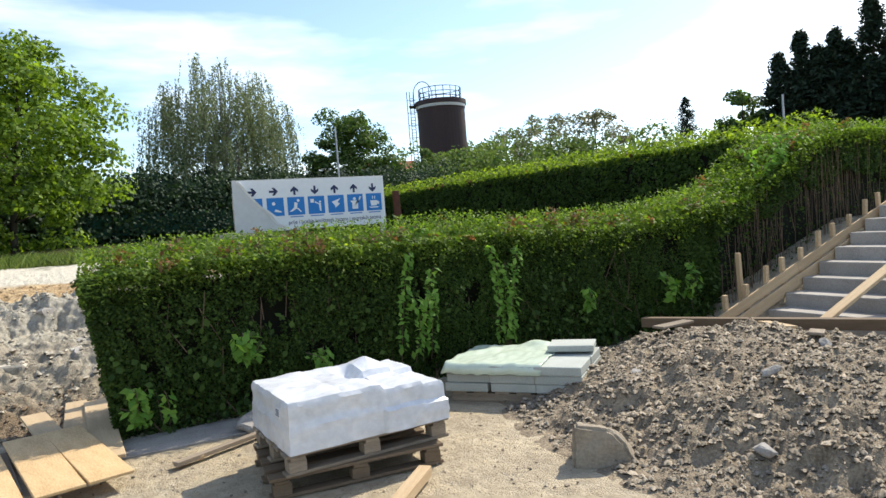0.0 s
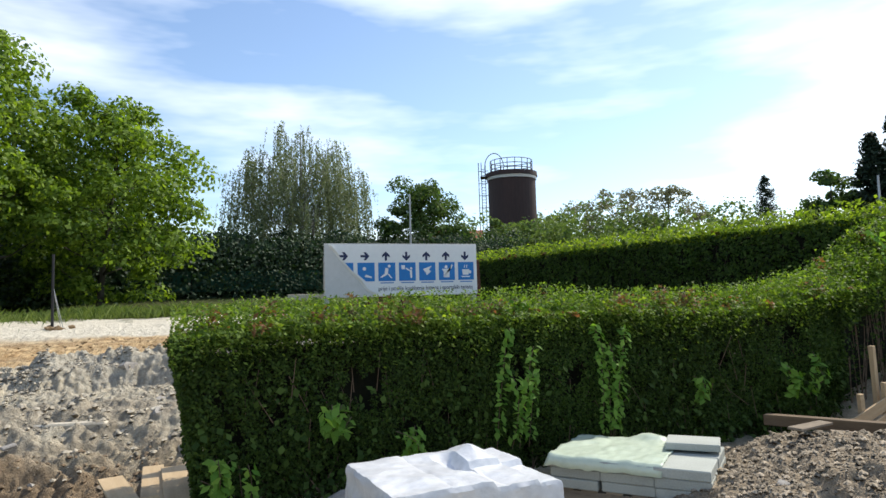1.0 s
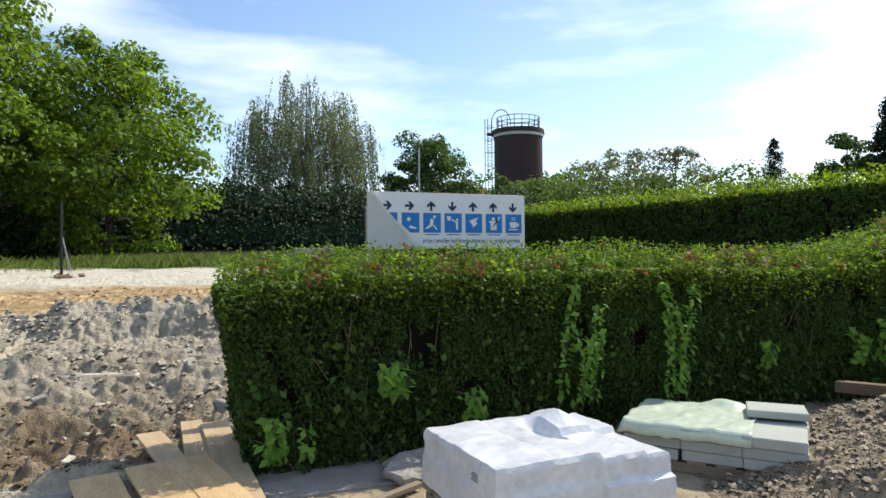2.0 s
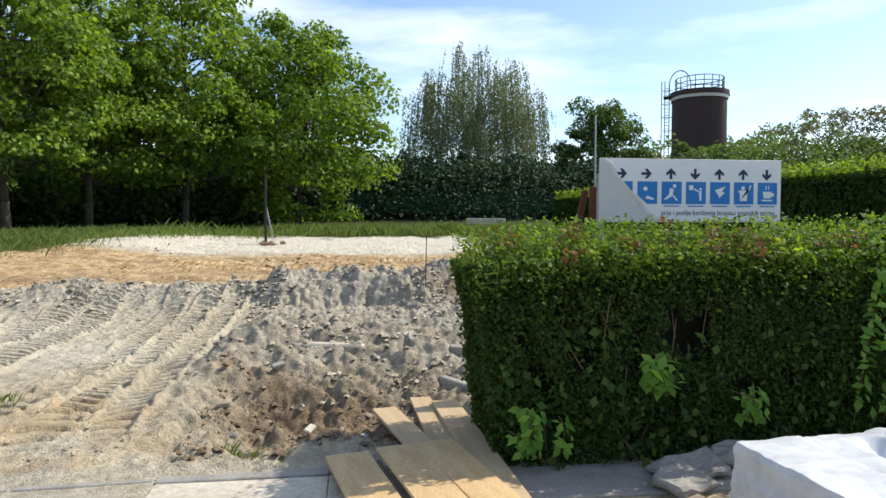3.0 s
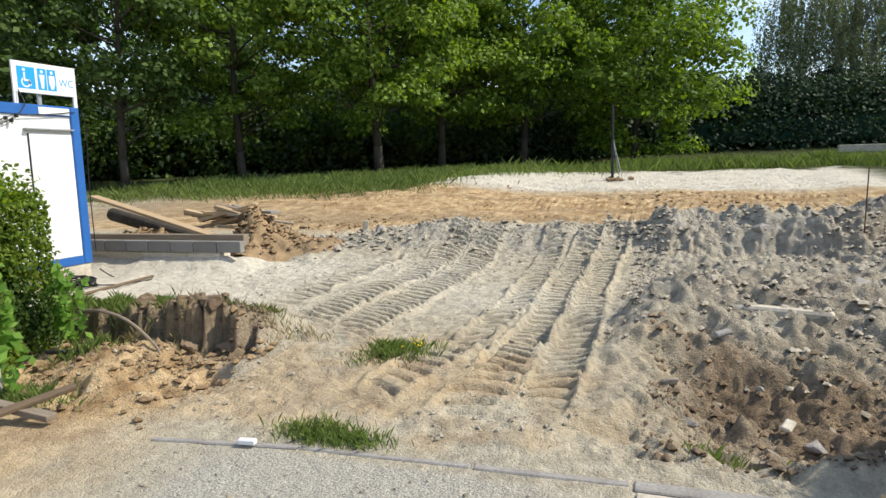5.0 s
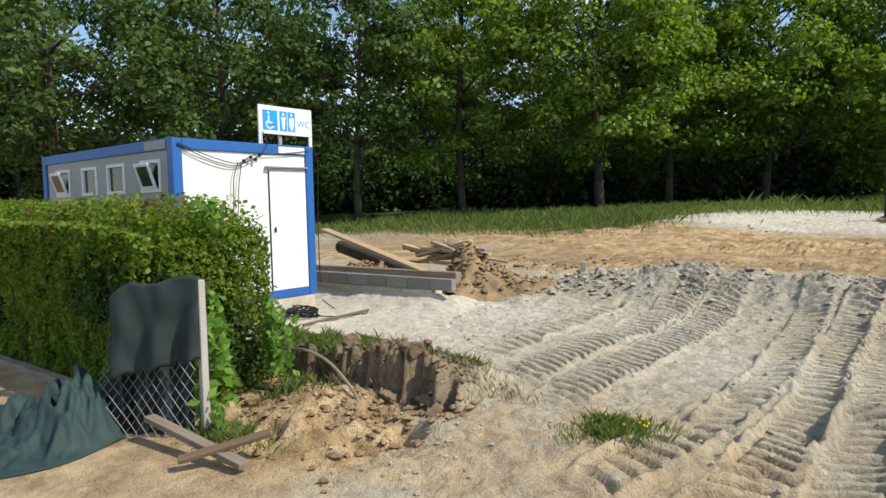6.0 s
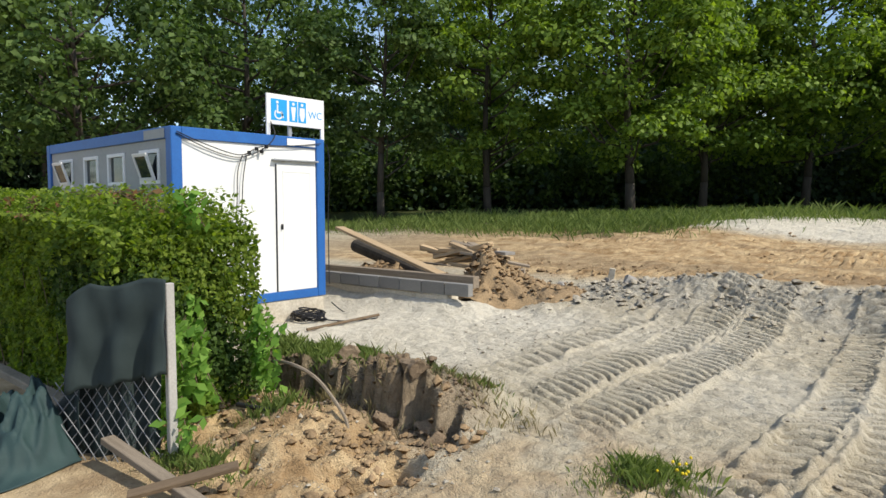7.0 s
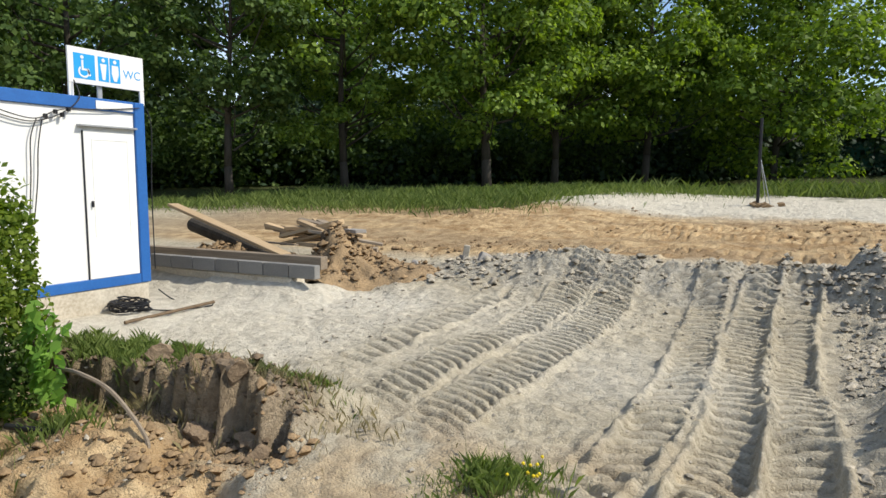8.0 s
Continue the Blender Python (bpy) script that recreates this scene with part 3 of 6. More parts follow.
    bp.inputs["Strength"].default_value, bp.inputs["Distance"].default_value = 0.9, 0.03
    l.new(g, bp.inputs["Height"])
    l.new(bp.outputs["Normal"], bsdf.inputs["Normal"])
    me.materials.append(m)
    ob = new("ground", me)
    tagged(ob, "rutted earth building site with sand, grey soil and grass margins", "ground", kind="structure")


ground_sheet()


# ---- hedges ----
def hedge(name, x0, x1, y0, y1, tops, leaf, label, density=3300, size=0.05, seed=1, base=0.0, mats=("hedge",), shoots=(), m=None, tips=0.10, taper=0.0, top_leaf="hedgetop", bare=0.0, sprigs=0, twigs=14, creeper=0, fringe=0):
    """A clipped hedge along x. tops: pairs of x and the height of its top there."""
    rng = np.random.default_rng(seed)
    root = thing(name, m, label, "hedge")
    tx, tz = [p[0] for p in tops], [p[1] for p in tops]

    def bulge(a, b, s):
        return 0.10 * fbm(a * 1.9, b * 1.3, 4, s) + 0.07 * fbm(a * 6.0, b * 4.5, 3, s + 40)

    # closed near-black shell that stands for the shade among the inner branches
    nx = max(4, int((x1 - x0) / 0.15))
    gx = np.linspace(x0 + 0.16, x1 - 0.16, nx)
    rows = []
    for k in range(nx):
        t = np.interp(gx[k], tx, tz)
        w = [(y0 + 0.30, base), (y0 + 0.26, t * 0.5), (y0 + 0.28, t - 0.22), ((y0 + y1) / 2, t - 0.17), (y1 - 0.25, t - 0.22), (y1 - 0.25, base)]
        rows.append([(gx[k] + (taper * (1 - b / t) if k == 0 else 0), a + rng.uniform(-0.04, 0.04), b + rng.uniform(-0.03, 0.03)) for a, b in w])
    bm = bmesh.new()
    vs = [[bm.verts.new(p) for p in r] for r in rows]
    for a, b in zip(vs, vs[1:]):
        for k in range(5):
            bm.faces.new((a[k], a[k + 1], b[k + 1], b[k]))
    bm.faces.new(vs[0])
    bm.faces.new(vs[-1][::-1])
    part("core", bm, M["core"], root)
    # stems
    bm = bmesh.new()
    for k in range(int((x1 - x0) * twigs)):
        sx, sy = rng.uniform(x0 + taper + 0.12, x1 - 0.05), rng.choice((y0 - 0.02, y0 + 0.03, y0 + 0.1, y1 - 0.08))
        t = np.interp(sx, tx, tz)
        z0 = base - 0.02 if k % 3 == 0 else base + (t - base) * rng.uniform(0.1, 0.6)
        rod(bm, (sx, sy, z0), (sx + rng.normal(0, 0.10), sy + rng.normal(0, 0.04), min(z0 + (t - base) * (rng.uniform(0.3, 0.7) if bare else rng.uniform(0.08, 0.28)), t - 0.05)), 0.008 if k % 3 == 0 else 0.0045, 0.003, 4)
    tagged(part("branchwork", bm, M["twig"], root, "brown twigs"), kind="stuff")
    # leaves
    pts, nrm = [], []
    tmax = max(tz)
    for face, area in (("front", (x1 - x0) * (tmax - base)), ("back", (x1 - x0) * (tmax - base) * 0.28), ("top", (x1 - x0) * (y1 - y0) * 1.3), ("end0", (y1 - y0) * tmax), ("end1", (y1 - y0) * tmax)):
        k = int(area * density)
        u, v = rng.uniform(0, 1, k), rng.uniform(0, 1, k)
        deep = np.abs(rng.normal(0, 0.075, k))
        if face in ("front", "back"):
            x = x0 + taper * (1 - v) + u * (x1 - x0 - taper * (1 - v))
            t = np.interp(x, tx, tz)
            z = base + v * (t - base)
            keep = (fbm(x * 3.4, z * 2.2, 4, seed + 5, 0.6) > -0.36 + rng.uniform(-0.12, 0.12, k))
            keep &= (v > bare + 0.12 * fbm(x * 1.5, z * 0.5, 2, seed + 6)) | (rng.uniform(0, 1, k) < (0.07 if bare else 1.1))
            off = bulge(x, z, seed) + 0.05 * np.sin(v * 3.1)
            yy = (y0 - off + deep) if face == "front" else (y1 + off - deep)
            p, nn = np.stack([x, yy, z], 1)[keep], np.tile((0, -1 if face == "front" else 1, 0.35), (keep.sum(), 1))
        elif face == "top":
            x, yy = x0 + u * (x1 - x0), y0 + v * (y1 - y0)
            tip = rng.uniform(0, 1, k) ** 5 * tips * 2.2
            z = np.interp(x, tx, tz) + bulge(x, yy, seed + 2) * 0.6 - deep + tip
            p, nn = np.stack([x, yy, z], 1), np.tile((0, -0.1, 1), (k, 1))
        else:
            yy = y0 + u * (y1 - y0)
            xe = x0 if face == "end0" else x1
            z = base + v * (np.interp(xe, tx, tz) - base)
            s = -1 if face == "end0" else 1
            p, nn = np.stack([xe + (taper * (1 - v) if s < 0 else 0) + s * (bulge(yy, z, seed + 3) - deep), yy, z], 1), np.tile((s, 0, 0.35), (k, 1))
        pts.append(p)
        nrm.append(nn)
    # the top gets its own lighter leaf, so its colour carries the sunlight
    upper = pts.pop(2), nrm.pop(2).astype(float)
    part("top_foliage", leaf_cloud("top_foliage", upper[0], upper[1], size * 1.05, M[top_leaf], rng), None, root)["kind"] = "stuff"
    pts, nrm = np.concatenate(pts), np.concatenate(nrm).astype(float)
    pick = vnoise(pts[:, 0] * 1.1, pts[:, 2] * 1.5 + pts[:, 1], seed + 9) + rng.uniform(-0.12, 0.12, len(pts))
    cut = np.quantile(pick, np.linspace(0, 1, len(mats) + 1))
    for k, mm in enumerate(mats):
        sel = (pick >= cut[k]) & ((pick < cut[k + 1]) | (k == len(mats) - 1))
        part("foliage", leaf_cloud("foliage", pts[sel], nrm[sel], size, M[mm], rng), None, root)["kind"] = "stuff"
    # sprigs that stick out of the clipped top
    for mm, share in (("hedgetop", 0.4), ("yhedge", 0.35), ("redleaf", 0.25)):
        ps, ns = [], []
        for _ in range(int(sprigs * share)):
            sx, sy, hh = rng.uniform(x0 + 0.1, x1 - 0.1), rng.uniform(y0 - 0.12, y1 - 0.2), 0.06 + 0.26 * rng.uniform(0, 1) ** 2.2
            k = int(12 + 70 * hh)
            v = rng.uniform(0, 1, k)
            ps.append(np.stack([sx + rng.normal(0, 0.035, k) + 0.1 * v * rng.normal(), sy + rng.normal(0, 0.035, k), np.interp(sx, tx, tz) - 0.03 + hh * v], 1))
            ns.append(np.tile((0.2, -0.3, 0.8), (k, 1)))
        if ps:
            part("top_growth", leaf_cloud("top_growth", np.concatenate(ps), np.concatenate(ns), max(size * 1.25, 0.06), M[mm], rng, 0.55, 0.6, 0.5), None, root)["kind"] = "stuff"
    # lighter leaves over the front's upper edge, with sunlight put into their colour
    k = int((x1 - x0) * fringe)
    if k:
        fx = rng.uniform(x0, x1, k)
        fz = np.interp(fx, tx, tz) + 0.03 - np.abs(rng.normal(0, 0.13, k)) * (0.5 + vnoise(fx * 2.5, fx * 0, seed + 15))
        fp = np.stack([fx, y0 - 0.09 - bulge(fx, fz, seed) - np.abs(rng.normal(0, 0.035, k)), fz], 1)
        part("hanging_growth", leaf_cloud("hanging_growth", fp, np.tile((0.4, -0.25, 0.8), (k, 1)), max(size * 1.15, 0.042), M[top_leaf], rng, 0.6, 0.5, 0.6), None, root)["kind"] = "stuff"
    # large creeper leaves low on the front
    if creeper:
        v = rng.uniform(0, 1, creeper) ** 1.6
        cx = rng.uniform(x0 + taper, x1, creeper)
        keep = vnoise(cx * 1.7, v * 2.0, seed + 12) > 0.42
        cx, v = cx[keep], v[keep]
        cp = np.stack([cx, y0 - 0.08 - np.abs(rng.normal(0, 0.05, len(cx))), base + 0.05 + 0.95 * v], 1)
        part("creeper", leaf_cloud("creeper", cp, np.tile((0.1, -0.8, 0.45), (len(cx), 1)), 0.072, M["midhedge"], rng, 0.75, 0.45, 1.2), None, root)["kind"] = "stuff"
    # arching canes with leaves in pairs along them
    for sx, sy, sz, hh, ww, mm, ls in shoots:
        cp, cn = [], []
        bm = bmesh.new()
        for c in range(max(3, int(ww * 34))):
            bx, lean, out, tall = sx + rng.normal(0, ww * 0.7), rng.normal(0, ww * 0.9), rng.uniform(0.06, 0.2), hh * rng.uniform(0.55, 1.1)
            line = [Vector((bx + lean * t * t, sy - out * math.sin(2.6 * t), sz + tall * (t - 0.22 * t**3))) for t in np.linspace(0, 1, 7)]
            for a, b in zip(line, line[1:]):
                rod(bm, a, b, 0.004, 0.003, 4)
            for t in np.arange(0.12, 1.0, 0.05 / max(tall, 0.2)):
                for side in (-1, 1):
                    q = (bx + lean * t * t + side * ls * 0.55 + rng.normal(0, 0.01), sy - out * math.sin(2.6 * t) - 0.02 + rng.normal(0, 0.02), sz + tall * (t - 0.22 * t**3) - ls * 0.3)
                    cp.append(q)
                    cn.append((side * 0.35, -0.6, 0.6))
        shoot = part("shoot", leaf_cloud("shoot", np.array(cp), np.array(cn), ls * 1.35, M[mm], rng, 0.55, 0.35, 1.0), None, root, "bright young shoot")
        shoot["kind"] = "stuff"
        part("cane", bm, M["twig"], shoot)
    return root


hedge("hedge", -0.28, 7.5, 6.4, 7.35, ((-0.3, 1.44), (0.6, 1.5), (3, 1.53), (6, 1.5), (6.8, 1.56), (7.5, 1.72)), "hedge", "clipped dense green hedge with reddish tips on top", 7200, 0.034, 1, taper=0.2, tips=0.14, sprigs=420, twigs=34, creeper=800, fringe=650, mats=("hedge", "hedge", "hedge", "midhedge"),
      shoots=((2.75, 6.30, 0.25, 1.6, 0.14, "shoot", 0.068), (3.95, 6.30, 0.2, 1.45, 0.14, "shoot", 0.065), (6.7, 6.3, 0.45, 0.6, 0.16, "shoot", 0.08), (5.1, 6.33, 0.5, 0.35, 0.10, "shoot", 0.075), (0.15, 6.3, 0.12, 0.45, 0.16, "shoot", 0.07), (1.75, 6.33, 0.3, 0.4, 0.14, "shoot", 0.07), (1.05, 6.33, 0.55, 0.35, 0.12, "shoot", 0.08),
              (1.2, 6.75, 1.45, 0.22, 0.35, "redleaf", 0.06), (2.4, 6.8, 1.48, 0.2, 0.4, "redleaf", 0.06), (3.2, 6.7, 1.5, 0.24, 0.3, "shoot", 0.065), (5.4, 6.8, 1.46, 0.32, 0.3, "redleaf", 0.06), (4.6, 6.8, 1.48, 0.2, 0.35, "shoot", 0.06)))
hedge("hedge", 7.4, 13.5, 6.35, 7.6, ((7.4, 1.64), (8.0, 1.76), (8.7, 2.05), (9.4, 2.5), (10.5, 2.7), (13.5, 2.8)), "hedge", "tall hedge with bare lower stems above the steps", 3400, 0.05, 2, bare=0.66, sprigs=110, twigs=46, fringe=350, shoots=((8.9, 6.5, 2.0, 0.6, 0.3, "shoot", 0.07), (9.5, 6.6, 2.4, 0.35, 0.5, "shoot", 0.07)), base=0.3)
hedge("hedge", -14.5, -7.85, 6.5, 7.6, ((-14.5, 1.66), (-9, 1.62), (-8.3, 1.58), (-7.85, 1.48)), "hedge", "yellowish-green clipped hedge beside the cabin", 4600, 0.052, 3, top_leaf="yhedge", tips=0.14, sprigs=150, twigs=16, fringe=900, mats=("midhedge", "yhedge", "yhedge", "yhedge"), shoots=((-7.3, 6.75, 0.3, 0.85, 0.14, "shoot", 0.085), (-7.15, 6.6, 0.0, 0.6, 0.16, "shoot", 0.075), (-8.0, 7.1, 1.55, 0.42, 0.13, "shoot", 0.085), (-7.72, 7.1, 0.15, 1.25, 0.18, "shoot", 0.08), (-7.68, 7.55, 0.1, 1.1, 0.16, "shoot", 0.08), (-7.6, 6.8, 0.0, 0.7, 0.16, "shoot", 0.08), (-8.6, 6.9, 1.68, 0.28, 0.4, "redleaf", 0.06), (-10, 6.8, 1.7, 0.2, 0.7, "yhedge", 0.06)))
far_dir = math.degrees(math.atan2(12.5 - 47.3, 19.5 - 13.0))
# yellowish top leaf: the far hedge's sunlit top is put into the colour
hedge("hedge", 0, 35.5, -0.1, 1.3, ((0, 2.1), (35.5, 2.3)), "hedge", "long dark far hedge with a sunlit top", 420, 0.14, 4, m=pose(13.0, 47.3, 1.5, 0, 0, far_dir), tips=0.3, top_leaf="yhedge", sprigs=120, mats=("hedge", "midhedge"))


# ---- trees ----
def tree(x, y, h, radius, leaf, label, n=9000, size=0.2, seed=1, trunk=0.16, clear=0.28, name="tree", lean=(0, 0), flat=1.0, bark="bark", z=None, clumps=46, fill=0.35):
    rng = np.random.default_rng(seed)
    root = thing(name, Matrix.Translation((x, y, (gz(x, y) if z is None else z) - 0.05)), label, "tree")
    bm = bmesh.new()
    top = Vector((lean[0], lean[1], h * 0.86))
    stem = [Vector((lean[0] * t * t + 0.12 * math.sin(5 * t + seed), lean[1] * t * t + 0.12 * math.cos(4 * t + seed) - 0.12, h * 0.86 * t)) for t in (0, 0.12, 0.28, 0.45, 0.62, 0.8, 1.0)]
    for k, (a, b) in enumerate(zip(stem, stem[1:])):
        rod(bm, a, b, trunk * (1.15 - 0.17 * k), trunk * (1.15 - 0.17 * (k + 1)), 9)
    mid_z = h * (clear + 1) / 2
    half = h * (1 - clear) / 2
    centres = []
    for k in range(clumps):
        for _ in range(20):
            d = rng.normal(0, 1, 3)
            d /= np.linalg.norm(d)
            r = rng.uniform(fill, 1.0) ** 0.6
            narrow = 1 - 0.30 * max(d[2], 0) * flat
            p = np.array([d[0] * radius * r * narrow, d[1] * radius * r * narrow, mid_z + d[2] * half * r])
            if all(np.linalg.norm((p - q) / (1, 1, 1.1)) > radius * 0.20 for q in centres):
                break
        centres.append(p)
    for k, c in enumerate(centres):
        if k % 2 == 0:
            t = float(np.clip(c[2] / (h * 0.86) - 0.18, 0.18, 0.95))
            a = Vector((lean[0] * t * t, lean[1] * t * t, h * 0.86 * t))
            e = Vector(c)
            midp = (a + e) / 2 + Vector((0, 0, -0.06 * h * rng.uniform(0, 1)))
            rod(bm, a, midp, trunk * 0.32, trunk * 0.2, 6)
            rod(bm, midp, e, trunk * 0.2, trunk * 0.06, 5)
    part("trunk", bm, M[bark], root, smooth=True)
    per = n // clumps
    pts, nrm = [], []
    for c in centres:
        s = radius * rng.uniform(0.15, 0.34)
        g = rng.normal(0, 1, (per, 3))
        g /= np.linalg.norm(g, axis=1, keepdims=True)
        g *= rng.uniform(0.25, 1.2, (per, 1)) ** 0.55 * s
        g[:, 2] = g[:, 2] * 0.5 - 0.35 * (g[:, 0] ** 2 + g[:, 1] ** 2) / s
        pts.append(c + g)
        nrm.append(g / s + (0, 0, 0.9))
    pts, nrm = np.concatenate(pts), np.concatenate(nrm)
    pts[:, 2] = np.maximum(pts[:, 2], h * clear * 0.7 + rng.uniform(0, 0.5, len(pts)))
    part("crown", leaf_cloud("crown", pts, nrm, size, M[leaf], rng, 0.7, 0.6), None, root)
    return root


def weeping_birch(x, y, h, radius, seed):
    rng = np.random.default_rng(seed)
    root = thing("birch_tree", Matrix.Translation((x, y, gz(x, y) - 0.05)), "weeping birch with thin grey-green hanging branches", "tree")
    bm = bmesh.new()
    for sx, hh in ((0, 0.88), (-1.5, 0.75), (1.8, 0.72)):
        last = Vector((sx * 0.2, 0, 0))
        for k in range(1, 7):
            p = Vector((sx * k / 4 * 0.9, rng.normal(0, 0.2), h * hh * k / 6))
            rod(bm, last, p, 0.17 * (1.1 - 0.16 * k) + 0.05, 0.17 * (1.1 - 0.16 * (k + 1)) + 0.05, 7)
            last = p
    pts = []
    tips = []
    for k in range(60):
        a, r = 2.39996 * k + rng.normal(0, 0.2), radius * math.sqrt((k + 0.5) / 60) * rng.uniform(0.9, 1.08)
        top_z = h * (1.0 - 0.34 * (r / radius) ** 2) * rng.uniform(0.62, 1.03)
        tips.append((r * math.cos(a), r * math.sin(a) * 0.8, top_z, a))
        rod(bm, (r * 0.15 * math.cos(a), r * 0.15 * math.sin(a), top_z * 0.6), (r * 0.9 * math.cos(a), r * 0.72 * math.sin(a), top_z - 0.5), 0.05, 0.02, 5)
    for cx, cy, cz, a in tips:
        for _ in range(24):
            sx, sy = cx + rng.normal(0, 0.5), cy + rng.normal(0, 0.5)
            sz = cz - 0.35 * ((sx - cx) ** 2 + (sy - cy) ** 2) - rng.uniform(0, 0.22) * h * rng.uniform(0, 1)
            length = rng.uniform(0.10, 0.40) * h
            k2 = int(44 * length / (0.3 * h))
            t = rng.uniform(0, 1, k2)
            pts.append(np.stack([sx + rng.normal(0, 0.06, k2) + 0.4 * t * math.cos(a), sy + rng.normal(0, 0.10, k2) + 0.4 * t * math.sin(a), np.maximum(sz - length * t, 0.8)], 1))
    part("trunk", bm, M["birchbark"], root)
    pts = np.concatenate(pts)
    part("crown", leaf_cloud("crown", pts, np.tile((0.4, -0.6, 0.3), (len(pts), 1)), 0.25, M["birch"], rng, 0.42, 0.7, 2.5), None, root)


def conifer(x, y, h, radius, seed, z=None):
    rng = np.random.default_rng(seed)
    root = thing("conifer_tree", Matrix.Translation((x, y, (gz(x, y) if z is None else z) - 0.05)), "dark tall conifer with a pointed top", "tree")
    bm = bmesh.new()
    rod(bm, (0, 0, 0), (0, 0, h * 0.97), 0.28, 0.03, 8)
    pts, nrm = [], []
    for k in range(230):
        t = rng.uniform(0.04, 1) ** 0.85
        a = rng.uniform(0, 2 * math.pi)
        length = radius * (1 - t) ** 0.75 * rng.uniform(0.75, 1.15) + 0.15
        kk = 36
        s = rng.uniform(0.1, 1, kk)
        p = np.stack([s * length * math.cos(a), s * length * math.sin(a), h * t - 0.25 * length * s + 0.1 * length * s * s], 1) + rng.normal(0, 0.13 + 0.05 * length, (kk, 3))
        pts.append(p)
        nrm.append(np.tile((math.cos(a) * 0.5, math.sin(a) * 0.5, 0.8), (kk, 1)))
        if k % 3 == 0:
            rod(bm, (0, 0, h * t), (length * 0.8 * math.cos(a), length * 0.8 * math.sin(a), h * t - 0.15 * length), 0.05, 0.015, 5)
    part("trunk", bm, M["bark"], root)
    pts, nrm = np.concatenate(pts), np.concatenate(nrm)
    part("crown", leaf_cloud("crown", pts, nrm, 0.42, M["conifer"], rng, 0.35, 0.6), None, root)


MAPLE = "broad green maple with sunlit leaves at the grass margin"
tree(-4.8, 45.5, 14.2, 6.1, "maple", MAPLE, 24000, 0.30, 11, 0.2, 0.05, lean=(1.2, 0), clumps=84)
tree(-10.8, 41.0, 16.0, 5.8, "maple", MAPLE, 22000, 0.28, 12, 0.2, 0.10, clumps=80)
tree(-14.2, 36.0, 13.5, 4.8, "maple", MAPLE, 19000, 0.26, 13, 0.18, 0.14, clumps=72)
tree(-15.2, 30.3, 12.8, 4.3, "maple", MAPLE, 20000, 0.23, 14, 0.2, 0.17, clumps=74)
tree(-20.5, 27.6, 12.5, 4.0, "maple", MAPLE, 20000, 0.23, 15, 0.17, 0.16, clumps=74)
tree(-23.2, 23.8, 12.0, 3.4, "dark", "dark leafy tree behind the cabin", 11000, 0.22, 16, 0.16, 0.22, clumps=50)
tree(-28.5, 20.5, 14.0, 4.6, "dark", "dark leafy tree behind the cabin", 12000, 0.26, 17, 0.2, 0.1, clumps=56)
tree(-31.0, 14.5, 14.0, 4.8, "dark", "dark leafy tree behind the cabin", 12000, 0.26, 18, 0.2, 0.1, clumps=56)
tree(-31.5, 8.5, 14.0, 4.8, "dark", "dark leafy tree behind the cabin", 10000, 0.28, 19, 0.2, 0.1, clumps=52)
tree(22.5, 63.5, 12.2, 4.8, "dark", "round dark green tree", 17000, 0.32, 20, 0.25, 0.1, clumps=60)
tree(35.5, 68.0, 8.8, 3.8, "mid", "bushy green tree in front of the tower", 9000, 0.36, 23, 0.2, 0.05)
tree(41.5, 70.0, 7.5, 3.6, "mid", "bushy green tree in front of the tower", 8000, 0.36, 24, 0.2, 0.05)
tree(46.3, 35.9, 9.9, 2.9, "dark", "dark green tree beside the conifers", 9000, 0.3, 22, 0.2, 0.1, z=1.4)
weeping_birch(10.2, 62.5, 17.2, 6.6, 21)
for k, (cx, cy, ch, cr) in enumerate(((66, 101, 17.5, 7), (72.7, 96.5, 19, 8), (78.5, 91, 18.5, 7))):
    tree(cx, cy, ch, cr, "pale", "pale grey-green far tree with an open crown", 5000, 0.5, 30 + k, 0.4, 0.15, z=2.0, clumps=40, fill=0.6)
for k, (cx, cy, ch, cr) in enumerate(((46.9, 32.9, 10.4, 2.7), (47.6, 31.5, 11.7, 2.5), (48.2, 30.6, 10.4, 2.4), (48.8, 29.6, 11.5, 2.5), (49.3, 28.9, 10.4, 2.5), (50.0, 27.6, 13.3, 3.0), (50.8, 26.2, 12.0, 3.2), (51.0, 24.3, 13.6, 3.6), (50.5, 34.0, 9.5, 3.4), (52, 30.5, 10.4, 3.6), (53, 28, 10.6, 3.6), (97, 87, 19.5, 6.5))):
    conifer(cx, cy, ch + 1, cr, 40 + k, z=1.4)


